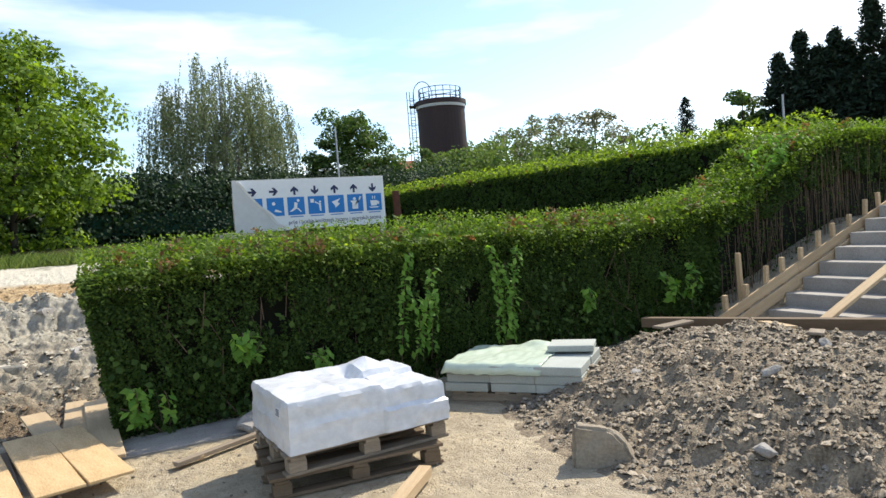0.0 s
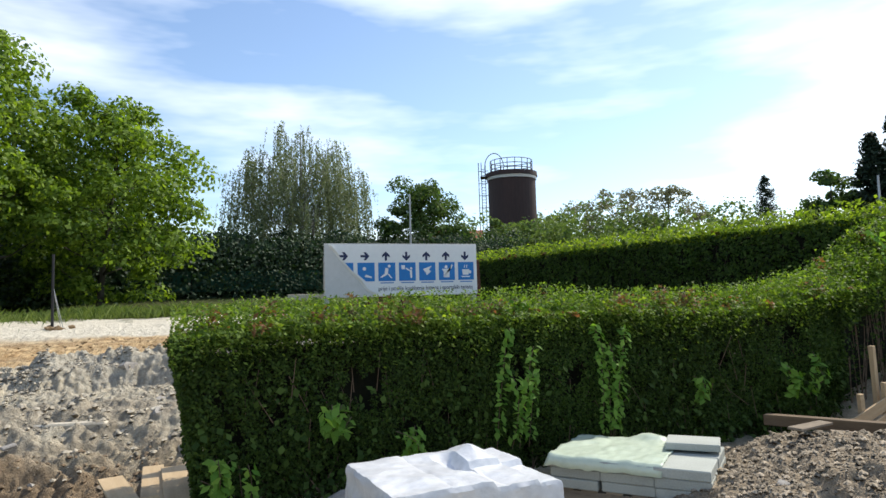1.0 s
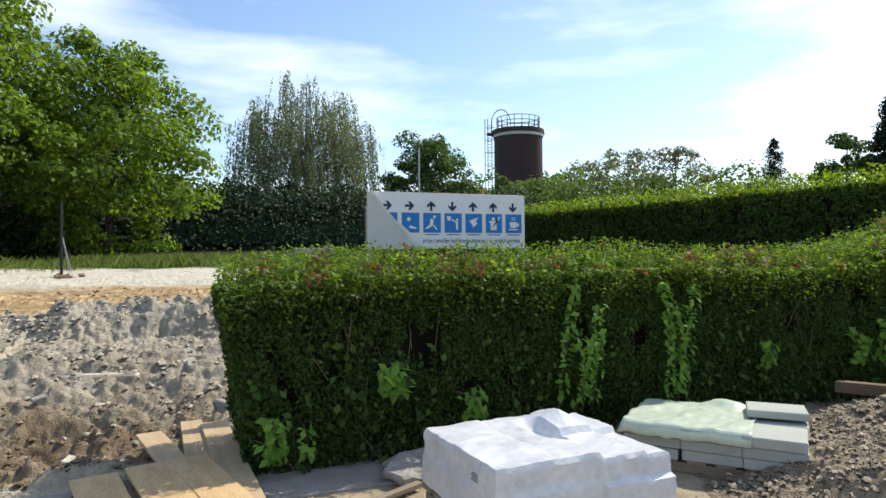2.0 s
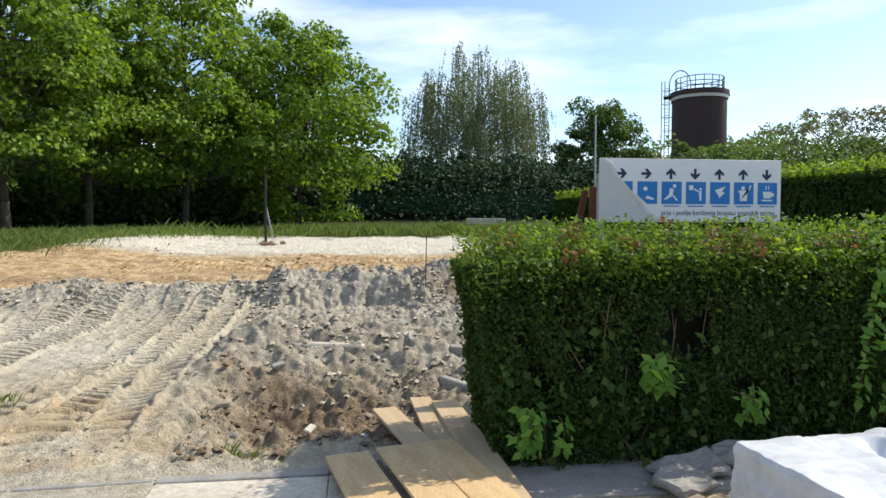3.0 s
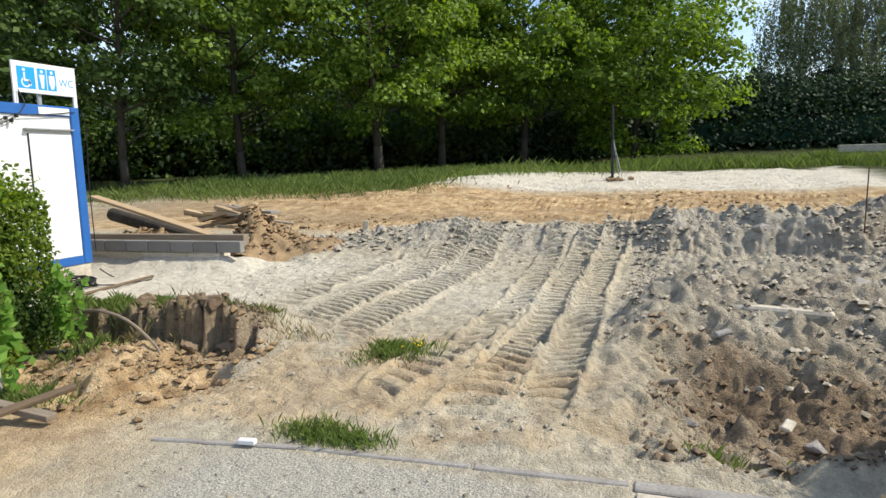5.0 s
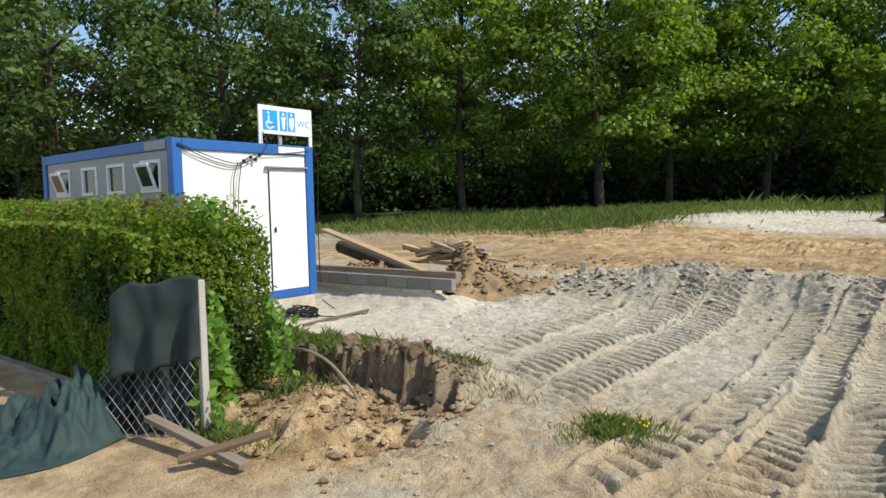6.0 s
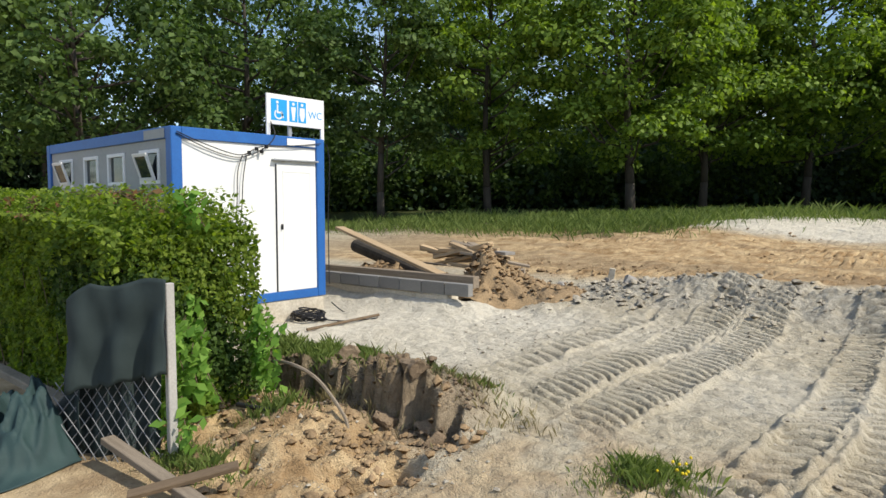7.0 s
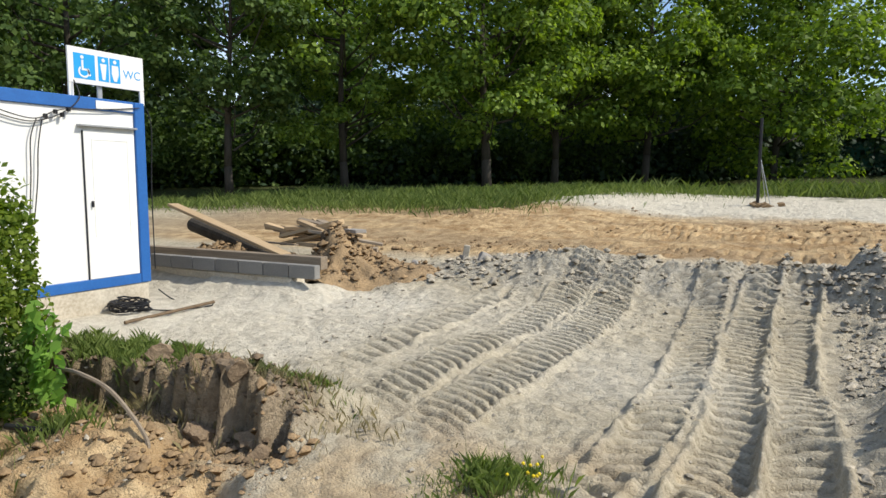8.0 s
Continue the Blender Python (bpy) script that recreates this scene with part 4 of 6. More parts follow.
def woods(name, spots, label, leaf, size, seed, trunks=True):
    """A belt of far trees as one piece. spots: x, y, ground, height, radius, leaves."""
    rng = np.random.default_rng(seed)
    root = thing(name, None, label, "woods", kind="stuff")
    pts, nrm = [], []
    bm = bmesh.new()
    for x, y, z, h, r, n in spots:
        c = rng.normal(0, 1, (26, 3))
        c /= np.linalg.norm(c, axis=1, keepdims=True)
        c *= rng.uniform(0.3, 1, (26, 1))
        c = c * (r, r, h * 0.46) + (x, y, z + h * 0.52)
        pick = rng.integers(0, 26, n)
        g = rng.normal(0, 1, (n, 3))
        g /= np.linalg.norm(g, axis=1, keepdims=True)
        g *= rng.uniform(0.2, 1.2, (n, 1)) * r * 0.36
        pts.append(c[pick] + g * (1, 1, 0.75))
        nrm.append(g / r + (0, 0, 0.5))
        rod(bm, (x, y, z - 0.3), (x + rng.normal(0, 0.3), y, z + h * 0.8), 0.16, 0.05, 6)
    if trunks:
        tagged(part("trunks", bm, M["bark"], root), kind="stuff")
    else:
        bm.free()
    pts, nrm = np.concatenate(pts), np.concatenate(nrm)
    pts[:, 2] = np.maximum(pts[:, 2], ground(pts[:, 0], pts[:, 1]) + 0.1)
    tagged(part("foliage", leaf_cloud("foliage", pts, nrm, size, M[leaf], rng, 0.7, 0.7), None, root), kind="stuff")


def belt(points, step, height, radius, n, seed, jitter=1.5):
    rng = np.random.default_rng(seed)
    out = []
    for (ax, ay, ah), (bx, by, bh) in zip(points, points[1:]):
        k = max(1, int(math.hypot(bx - ax, by - ay) / step))
        for i in range(k):
            t = (i + rng.uniform(0, 1)) / k
            x, y = ax + (bx - ax) * t + rng.normal(0, jitter), ay + (by - ay) * t + rng.normal(0, jitter)
            out.append((x, y, gz(x, y), height * (ah + (bh - ah) * t) * rng.uniform(0.8, 1.15), radius * rng.uniform(0.8, 1.2), n))
    return out


woods("far_trees", belt(((-48, 2, 1), (-42, 20, 1), (-35, 33, 1), (-28, 42, 1)), 2.0, 17, 3.8, 3000, 51), "dense dark woods behind the cabin", "dark", 0.34, 52)
woods("far_trees", belt(((-30, 42, 1), (-18, 52, 0.95), (-4, 60, 0.8)), 2.0, 13.5, 3.6, 2400, 53), "dense dark woods behind the maples", "dark", 0.36, 54)
woods("undergrowth", belt(((-40, 20, 1), (-27, 33, 1), (-19, 43, 1), (-7, 54, 1), (3, 59, 0.9), (14, 62, 0.7), (32, 62, 1.1)), 1.1, 4.6, 2.4, 1000, 55, 1.1), "dark undergrowth and bushes below the trees", "dark", 0.30, 56, False)
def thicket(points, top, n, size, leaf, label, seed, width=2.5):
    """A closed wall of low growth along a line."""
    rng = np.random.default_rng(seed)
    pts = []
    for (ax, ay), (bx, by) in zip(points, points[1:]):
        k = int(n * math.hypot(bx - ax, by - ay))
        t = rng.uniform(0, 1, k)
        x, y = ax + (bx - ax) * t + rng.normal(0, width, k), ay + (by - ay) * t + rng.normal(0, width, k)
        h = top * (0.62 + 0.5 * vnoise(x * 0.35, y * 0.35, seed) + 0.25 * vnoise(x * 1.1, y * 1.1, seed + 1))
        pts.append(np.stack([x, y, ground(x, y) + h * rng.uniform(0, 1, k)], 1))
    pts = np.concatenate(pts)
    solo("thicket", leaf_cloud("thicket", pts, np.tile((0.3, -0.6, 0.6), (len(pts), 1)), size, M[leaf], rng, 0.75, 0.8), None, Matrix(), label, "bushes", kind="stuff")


# low growth in the darkened leaf, which paints in the shade under the crowns
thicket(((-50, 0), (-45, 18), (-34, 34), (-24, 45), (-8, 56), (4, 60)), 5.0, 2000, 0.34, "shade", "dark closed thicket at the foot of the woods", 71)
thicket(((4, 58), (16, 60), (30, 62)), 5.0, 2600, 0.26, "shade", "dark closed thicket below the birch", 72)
woods("far_bushes", belt(((26, 66, 1), (36, 62, 1), (52, 52, 0.8), (60, 42, 0.9)), 2.0, 8.0, 3.4, 900, 57), "mid-green bushes in the distance", "mid", 0.4, 58, False)
woods("far_bushes", belt(((52, 96, 1), (70, 84, 0.9), (92, 76, 1), (110, 62, 1)), 2.4, 13.0, 4.8, 900, 59), "mixed green far trees on the rise", "mid", 0.55, 60, False)
woods("far_woods", belt(((-60, 160, 1), (0, 190, 0.8), (120, 190, 1.0), (220, 130, 1.2), (260, 60, 1.2)), 9, 12, 8, 500, 61, 4), "hazy woods on the far hill", "mid", 1.2, 62, False)


# ---- loose earth, stones and grass ----
def lumps_mesh(name, pts, sizes, material, rng, flat=0.9):
    """Many small angular lumps in one mesh."""
    base = np.array(((1, 0, 0), (-1, 0, 0), (0, 1, 0), (0, -1, 0), (0, 0, 1), (0, 0, -1), (0.62, 0.62, 0.5), (-0.62, 0.6, 0.45), (-0.6, -0.62, 0.5), (0.6, -0.6, 0.4)))
    tri = np.array(((4, 6, 0), (4, 2, 6), (4, 7, 2), (4, 1, 7), (4, 8, 1), (4, 3, 8), (4, 9, 3), (4, 0, 9), (0, 6, 2), (2, 7, 1), (1, 8, 3), (3, 9, 0), (5, 2, 0), (5, 1, 2), (5, 3, 1), (5, 0, 3)))
    n = len(pts)
    v = base[None] * rng.uniform(0.6, 1.2, (n, 10, 1)) + rng.normal(0, 0.12, (n, 10, 3))
    a = rng.uniform(0, 2 * math.pi, n)
    c, s = np.cos(a), np.sin(a)
    stretch = np.stack([rng.uniform(0.8, 1.4, n), rng.uniform(0.7, 1.1, n), rng.uniform(0.65, 1.15, n) * flat], 1)
    v = v * stretch[:, None]
    v = np.stack([v[..., 0] * c[:, None] - v[..., 1] * s[:, None], v[..., 0] * s[:, None] + v[..., 1] * c[:, None], v[..., 2]], -1)
    v = v * np.asarray(sizes)[:, None, None] + np.asarray(pts)[:, None]
    f = (tri[None] + 10 * np.arange(n)[:, None, None]).reshape(-1, 3)
    return np_mesh(name, v.reshape(-1, 3), f, material)


def scatter(name, n, area, sizes, material, label, seed, where=None, lift=0.35):
    rng = np.random.default_rng(seed)
    x0, x1, y0, y1 = area
    x, y = rng.uniform(x0, x1, n), rng.uniform(y0, y1, n)
    if where is not None:
        keep = rng.uniform(0, 1, n) < where(x, y)
        x, y = x[keep], y[keep]
    s = sizes[0] + (sizes[1] - sizes[0]) * rng.uniform(0, 1, len(x)) ** 8
    solo(name, lumps_mesh(name, np.stack([x, y, ground(x, y) + s * lift], 1), s, M[material], rng), None, Matrix(), label, "earth", kind="stuff")


scatter("earth_clods", 16000, (-2.8, 0.9, 8.3, 14.5), (0.006, 0.05), "clod", "grey earth clods over the dug ground", 101, lambda x, y: 0.2 + 0.8 * sstep(-0.15, 0.25, fbm(x * 1.2, y * 1.2, 3, 5)))
scatter("earth_clods", 3800, (-2.4, -0.4, 6.75, 8.7), (0.006, 0.045), "brownclod", "dark brown clods in the dug hole", 102, lambda x, y: 0.3 + 0.7 * sstep(-0.2, 0.2, fbm(x * 2, y * 2, 3, 6)), 0.2)
scatter("earth_clods", 8000, (-9.0, -2.4, 12.5, 14.9), (0.008, 0.075), "clod", "grey clods along the top of the bank", 103, lambda x, y: np.exp(-(((y - 13.8) / 0.7) ** 2)) * (0.25 + 0.75 * sstep(-0.1, 0.2, fbm(x * 0.9, y * 0.9, 2, 7))))
scatter("earth_clods", 6500, (-8.9, -5.6, 6.3, 8.0), (0.005, 0.05), "orangeclod", "orange-brown clods in the pit", 104, lambda x, y: 0.2 + 0.8 * sstep(-0.1, 0.3, fbm(x * 1.5, y * 1.5, 2, 15)))
scatter("earth_clods", 1800, (-8.6, -5.8, 7.65, 8.35), (0.007, 0.045), "brownclod", "brown clods on the cut bank", 105, lambda x, y: sstep(0.45, 0.15, np.abs(y - 7.95)))
scatter("earth_clods", 9000, (-8.5, -2.8, 6.6, 13.5), (0.004, 0.026), "clod", "small crumbs of dry earth", 106, lambda x, y: 0.15 + 0.85 * sstep(-0.1, 0.3, fbm(x * 1.1, y * 1.1, 3, 16)))
scatter("earth_clods", 8000, (-12, 6, 14.8, 24), (0.012, 0.06), "orangeclod", "sandy crumbs on the levelled strip", 107, lambda x, y: sstep(0.0, 0.4, fbm(x * 0.4, y * 1.4, 3, 17)))
scatter("pebbles", 5000, (-5.2, 3.2, 3.2, 6.3), (0.004, 0.016), "pebble", "loose gravel on the path", 108)


def blades(name, spots, material, label, seed):
    """Grass blades. spots: x, y, spread x, spread y, height, count."""
    rng = np.random.default_rng(seed)
    vs = []
    for sx, sy, rx, ry, h, k in spots:
        x, y = sx + rng.normal(0, rx, k), sy + rng.normal(0, ry, k)
        z = ground(x, y)
        a = rng.uniform(0, 2 * math.pi, k)
        hh = h * rng.uniform(0.25, 1.1, k) * (0.45 + 0.8 * vnoise(x * 2.3 / (h * 3 + 0.2), y * 2.3 / (h * 3 + 0.2), seed))
        lean = rng.normal(0, 0.42, (k, 2)) * hh[:, None]
        w = 0.0013 + 0.010 * h * h
        dx, dy = np.cos(a) * w, np.sin(a) * w
        p0 = np.stack([x - dx, y - dy, z - 0.02], 1)
        p1 = np.stack([x + dx, y + dy, z - 0.02], 1)
        p2 = np.stack([x + dx * 0.7 + lean[:, 0] * 0.4, y + dy * 0.7 + lean[:, 1] * 0.4, z + hh * 0.6], 1)
        p3 = np.stack([x + lean[:, 0], y + lean[:, 1], z + hh], 1)
        vs.append(np.stack([p0, p1, p2, p3], 1).reshape(-1, 3))
    v = np.concatenate(vs)
    solo(name, np_mesh(name, v, np.arange(len(v)).reshape(-1, 4), M[material]), None, Matrix(), label, "grass", kind="stuff")


blades("grass", [(-4.47, 8.1, 0.12, 0.11, 0.11, 1400), (-4.7, 7.85, 0.1, 0.12, 0.06, 160), (-4.25, 6.52, 0.17, 0.06, 0.11, 1300), (-4.45, 6.62, 0.14, 0.06, 0.07, 250)], "grass", "small tufts of green grass", 110)
blades("grass", [(-7.9, 8.4, 0.45, 0.2, 0.10, 9000), (-6.4, 8.42, 0.25, 0.1, 0.07, 2200), (-7.2, 7.3, 0.15, 0.1, 0.14, 300), (-7.0, 6.5, 0.2, 0.12, 0.14, 900), (-1.95, 7.0, 0.12, 0.08, 0.1, 160)], "grass", "rough turf on the cut bank", 111)
blades("dry_grass", [(-4.45, 7.9, 0.18, 0.12, 0.06, 300), (-6.3, 8.3, 0.4, 0.15, 0.10, 900), (-7.0, 7.8, 0.6, 0.1, 0.12, 400), (-8.3, 6.6, 0.6, 0.1, 0.12, 200)], "drygrass", "dry straw-coloured grass", 112)
margin = [(x, y, 1.3, 0.9, 0.34, 1500) for x, y in ((-23, 21), (-21, 21.4), (-19, 21.8), (-17, 22.2), (-15, 22.4), (-13.2, 22.3), (-12.2, 23.5), (-11.6, 25.5), (-10.6, 27.6), (-9.6, 29.6), (-8, 31.6), (-21, 24), (-18.5, 25), (-16, 25.6), (-14, 26.5), (-12.5, 28.5), (-11, 31))]
blades("grass", margin + [(x, 33.5 + 0.12 * x, 1.6, 0.9, 0.55, 1200) for x in range(-6, 12, 2)], "grass", "long grass along the foot of the trees", 113)
blades("grass", [(x, y, 0.9, 1.5, 0.45, 800) for x, y in ((6.5, 24), (8, 22), (7.5, 27), (5.5, 20), (8.5, 18), (4.8, 17.0), (9.5, 28))], "grass", "long grass round the rusty posts", 114)
bm = bmesh.new()
for k in range(9):
    fx, fy = -4.3 + RNG.normal(0, 0.07), 8.15 + RNG.normal(0, 0.06)
    bmesh.ops.create_icosphere(bm, subdivisions=1, radius=0.011, matrix=Matrix.Translation((fx, fy, gz(fx, fy) + RNG.uniform(0.07, 0.11))))
solo("flowers", bm, M["flower"], Matrix(), "small yellow flowers in the grass tuft", "flower", kind="stuff")


# ---- gravel mound ----
def mound_h(x, y):
    r = np.sqrt(((x - 5.2) / 2.5) ** 2 + ((y - 3.4) / 2.9) ** 2) + 0.10 * fbm(x * 0.9, y * 0.9, 3, 91)
    return 0.5 * (1 - sstep(0.3, 1.02, r)) + (0.12 * fbm(x * 2.2, y * 2.2, 5, 92, 0.6) + 0.085 * fbm(x * 8, y * 8, 4, 93, 0.66)) * (1 - sstep(0.8, 1.05, r)) * 1.0 - 0.22 * sstep(5.2, 6.2, x) * (1 - sstep(0.5, 1.0, r)) - 0.06 * sstep(0.98, 1.08, r)


def gravel_mound():
    xs, ys = np.arange(2.3, 7.2, 0.025), np.arange(0.4, 6.5, 0.025)
    gx, gy = np.meshgrid(xs, ys)
    x, y = gx.ravel(), gy.ravel()
    i = (np.arange(len(ys) - 1)[:, None] * len(xs) + np.arange(len(xs) - 1)[None]).ravel()
    me = np_mesh("gravel_mound", np.stack([x, y, mound_h(x, y) + 0.0], 1), np.stack([i, i + 1, i + len(xs) + 1, i + len(xs)], 1), M["mound"], True)
    ob = solo("gravel_mound", me, None, Matrix(), "brown-grey heap of gravelly earth beside the path", "earth heap")
    rng = np.random.default_rng(94)
    x, y = rng.uniform(2.4, 6.6, 40000), rng.uniform(0.8, 6.2, 40000)
    h = mound_h(x, y)
    keep = h > 0.01
    x, y, h = x[keep], y[keep], h[keep]
    s = 0.006 + 0.026 * rng.uniform(0, 1, len(x)) ** 5
    tagged(part("pebbles", lumps_mesh("pebbles", np.stack([x, y, h + 0.2 * s], 1), s, M["pebble"], rng), None, ob), kind="stuff")


gravel_mound()


def mz(x, y):
    return float(mound_h(np.array([x]), np.array([y]))[0])


def boulder(x, y, z, r, seed, material, label, stretch=(1, 1, 1), name="stone", turn=0):
    rng = np.random.default_rng(seed)
    bm = bmesh.new()
    bmesh.ops.create_icosphere(bm, subdivisions=3, radius=1)
    cuts = [(Vector(rng.normal(0, 1, 3)).normalized(), rng.uniform(0.35, 0.62)) for _ in range(11)]
    for v in bm.verts:
        for d, c in cuts:
            over = v.co.dot(d) - c
            if over > 0:
                v.co -= d * over
        v.co *= 1 + (0.3 if material.endswith("clod") else 0.06) * (noise.noise(v.co * 2.5 + Vector((seed, 0, 0))) + 0.6 * noise.noise(v.co * 6 + Vector((seed, 3, 0))))
    bmesh.ops.scale(bm, vec=[r * s for s in stretch], verts=bm.verts)
    solo(name, bm, M[material], pose(x, y, z, 0, 0, turn), label, "stone")


def wedge_rock():
    bm = bmesh.new()
    base = [(-0.22, -0.13), (0.27, -0.16), (0.30, 0.12), (0.02, 0.2), (-0.21, 0.14)]
    top = [(-0.20, -0.09, 0.27), (0.06, -0.10, 0.25), (0.19, 0.05, 0.11), (0.04, 0.15, 0.20), (-0.18, 0.11, 0.25)]
    lo, hi = [bm.verts.new((x, y, -0.06)) for x, y in base], [bm.verts.new(p) for p in top]
    for k in range(5):
        bm.faces.new((lo[k], lo[(k + 1) % 5], hi[(k + 1) % 5], hi[k]))
    bm.faces.new(hi)
    bm.faces.new(lo[::-1])
    bmesh.ops.triangulate(bm, faces=bm.faces)
    bmesh.ops.bevel(bm, geom=bm.edges, offset=0.018, segments=2, affect="EDGES")
    bmesh.ops.subdivide_edges(bm, edges=[e for e in bm.edges if e.calc_length() > 0.07], cuts=3, use_grid_fill=True)
    for v in bm.verts:
        v.co += Vector((noise.noise(v.co * 9), noise.noise(v.co * 9 + Vector((4, 0, 0))), noise.noise(v.co * 8 + Vector((0, 7, 0))))) * 0.022
    solo("rock", bm, M["brownstone"], pose(2.86, 3.44, 0, 0, 0, -35), "large brown-grey angular rock at the foot of the heap", "stone")


wedge_rock()
for k, (x, y, r) in enumerate(((4.0, 3.0, 0.1), (5.1, 3.3, 0.08), (3.4, 2.6, 0.08), (5.6, 4.4, 0.1), (4.7, 2.2, 0.09), (5.9, 3.2, 0.11), (3.7, 4.0, 0.06))):
    boulder(x, y, mz(x, y) + 0.02, r, 20 + k, "stone", "grey-brown stone lying on the earth heap", (1.3, 1, 0.6), "stone", 40 * k)
for k, (x, y, r) in enumerate(((-1.35, 7.6, 0.09), (-1.0, 7.35, 0.06), (-0.45, 9.25, 0.12), (-2.1, 7.55, 0.08), (-1.6, 8.35, 0.06), (-0.4, 10.6, 0.16), (0.3, 11.5, 0.2), (-0.1, 12.6, 0.16), (-1.1, 13.3, 0.18))):
    boulder(x, y, gz(x, y) + 0.03, r, 40 + k, "stone", "grey stone half sunk in the dug earth", (1.2, 1, 0.7), "stone", 50 * k)
for k, (x, y, r) in enumerate(((-8.0, 14.4, 0.1), (-7.4, 14.0, 0.16), (-6.9, 14.3, 0.12), (-8.6, 13.9, 0.14))):
    boulder(x, y, gz(x, y) + 0.04, r, 60 + k, "stone", "grey lump on top of the bank", (1.2, 1, 0.8), "stone", 70 * k)
for k, (x, y, r) in enumerate(((-6.3, 7.95, 0.17), (-6.55, 8.0, 0.13), (-6.1, 7.9, 0.12), (-6.9, 8.05, 0.14), (-7.3, 8.1, 0.12), (-6.45, 7.75, 0.12), (-7.7, 8.05, 0.12), (-5.95, 7.75, 0.09))):
    boulder(x, y, gz(x, y) + 0.03, r, 140 + k, "brownclod", "brown lump of turf and earth on the cut bank", (1.1, 0.9, 0.9), "earth_lump", 60 * k)
solo("broken_tile", boxm(-0.05, 0.05, -0.02, 0.02, 0, 0.3, 0.008), M["paleconcrete"], pose(-7.97, 14.4, gz(-7.97, 14.4) - 0.04, 8, 10, 30), "upright pale broken tile on the bank", "tile")
for x, y, a, c in ((-1.85, 8.62, 30, "stone"), (-1.48, 7.8, 65, "paleconcrete"), (-0.47, 9.3, 10, "paleconcrete"), (-1.05, 7.2, 15, "paleconcrete")):
    solo("rubble_chip", boxm(-0.07, 0.07, -0.035, 0.035, -0.012, 0.02, 0.01), M[c], pose(x, y, gz(x, y) + 0.05, 12, -10, a), "small pale chip of rubble on the earth", "rubble")
for k, (x, y, r) in enumerate(((-2.0, 7.25, 0.08), (-1.75, 7.05, 0.07), (-1.2, 7.9, 0.07), (-1.6, 7.45, 0.06), (-2.25, 7.9, 0.08), (-1.9, 8.25, 0.06), (-0.95, 8.15, 0.06))):
    boulder(x, y, gz(x, y) + 0.01, r, 160 + k, "brownstone", "brown angular stone lying in the dug hole", (1.4, 0.9, 0.7), "stone", 47 * k)
solo("rebar", rod(bmesh.new(), (0, 0, -0.2), (0.02, 0, 0.85), 0.008), M["rust"], Matrix.Translation((0.1, 13.0, gz(0.1, 13.0))), "thin rusty steel rod standing in the earth", "rod")
solo("concrete_strip", boxm(-0.6, 0.6, -0.07, 0.07, -0.1, 0.035, 0.02), M["paleconcrete"], pose(-1.56, 9.22, gz(-1.56, 9.22) - 0.01, 0, 0, -15), "pale concrete strip showing through the earth", "concrete")
for x, y, a, l in ((0.02, 8.25, -52, 0.7), (0.2, 8.95, -4, 0.5), (0.35, 9.7, 6, 0.5)):
    solo("kerb_stone", boxm(-l / 2, l / 2, -0.05, 0.05, -0.1, 0.05, 0.012), M["stone"], pose(x, y, gz(x, y) + 0.01, 0, 4, a), "grey kerb stone dumped beside the hedge", "kerb", "dumped kerb stones")


# ---- path edge and paving ----
path = thing("pavement", None, "dusty pale concrete apron at the edge of the path", "pavement", kind="structure")
for k, (x0, x1) in enumerate(((-2.38, -1.25), (-1.244, -0.206), (-0.2, 0.95), (0.956, 2.1))):
    y0 = 5.35 if x1 < -0.1 else 5.82
    part("slab", boxm(x0, x1, y0, 6.36, -0.12, 0.02 + 0.003 * (k % 2), 0.006), M["paleconcrete" if k < 2 else "stone"], path)
kerb = thing("kerb", None, "low weathered edging between path and earth", "kerb", kind="structure")
for x0, y0, x1, y1, w, h in ((-5.4, 6.2, -4.4, 6.36, 0.05, 0.035), (-4.38, 6.36, -3.3, 6.42, 0.05, 0.03), (-3.28, 6.42, -2.42, 6.46, 0.06, 0.03), (-2.4, 6.44, -1.25, 6.47, 0.11, 0.05), (-1.23, 6.47, -0.35, 6.5, 0.11, 0.045)):
    n = math.hypot(x1 - x0, y1 - y0)
    part("edging", boxm(0, n, -w / 2, w / 2, -0.12, h * 0.35, 0.008), M["stone"], kerb).matrix_local = pose(x0, y0, 0, 0, 0, math.degrees(math.atan2(y1 - y0, x1 - x0)))
solo("white_block", boxm(-0.06, 0.06, -0.022, 0.022, 0, 0.035, 0.007), M["plastic"], pose(-4.72, 6.28, 0.02, 0, 0, 8), "small white block lying on the edging", "block")


def board(name, x, y, z, length, width, thick, yaw, material, label, pitch=0, roll=0, group=""):
    return solo(name, boxm(-length / 2, length / 2, -width / 2, width / 2, 0, thick, 0.004), M[material], pose(x, y, z, roll, pitch, yaw), label, "board", group)


board("plywood_sheet", -0.60, 5.74, 0.125, 1.6, 0.30, 0.022, 103, "ply", "orange-brown shuttering board on the ground", -1)
board("plywood_sheet", -0.31, 5.82, 0.123, 1.6, 0.29, 0.022, 104, "ply", "orange-brown shuttering board beside another", -1)
board("plywood_sheet", -0.95, 5.73, 0.085, 1.6, 0.31, 0.022, 103, "ply", "narrow strip of shuttering plywood beside the sheet", -1)
board("plywood_sheet", -0.88, 5.85, 0.06, 1.2, 0.2, 0.022, 101, "oldwood", "dark old board under the shuttering boards")
board("plank", -0.20, 6.72, 0.085, 2.25, 0.24, 0.026, 93, "plank", "long smooth shuttering plank along the hedge", 0, 0, "planks by the hedge")
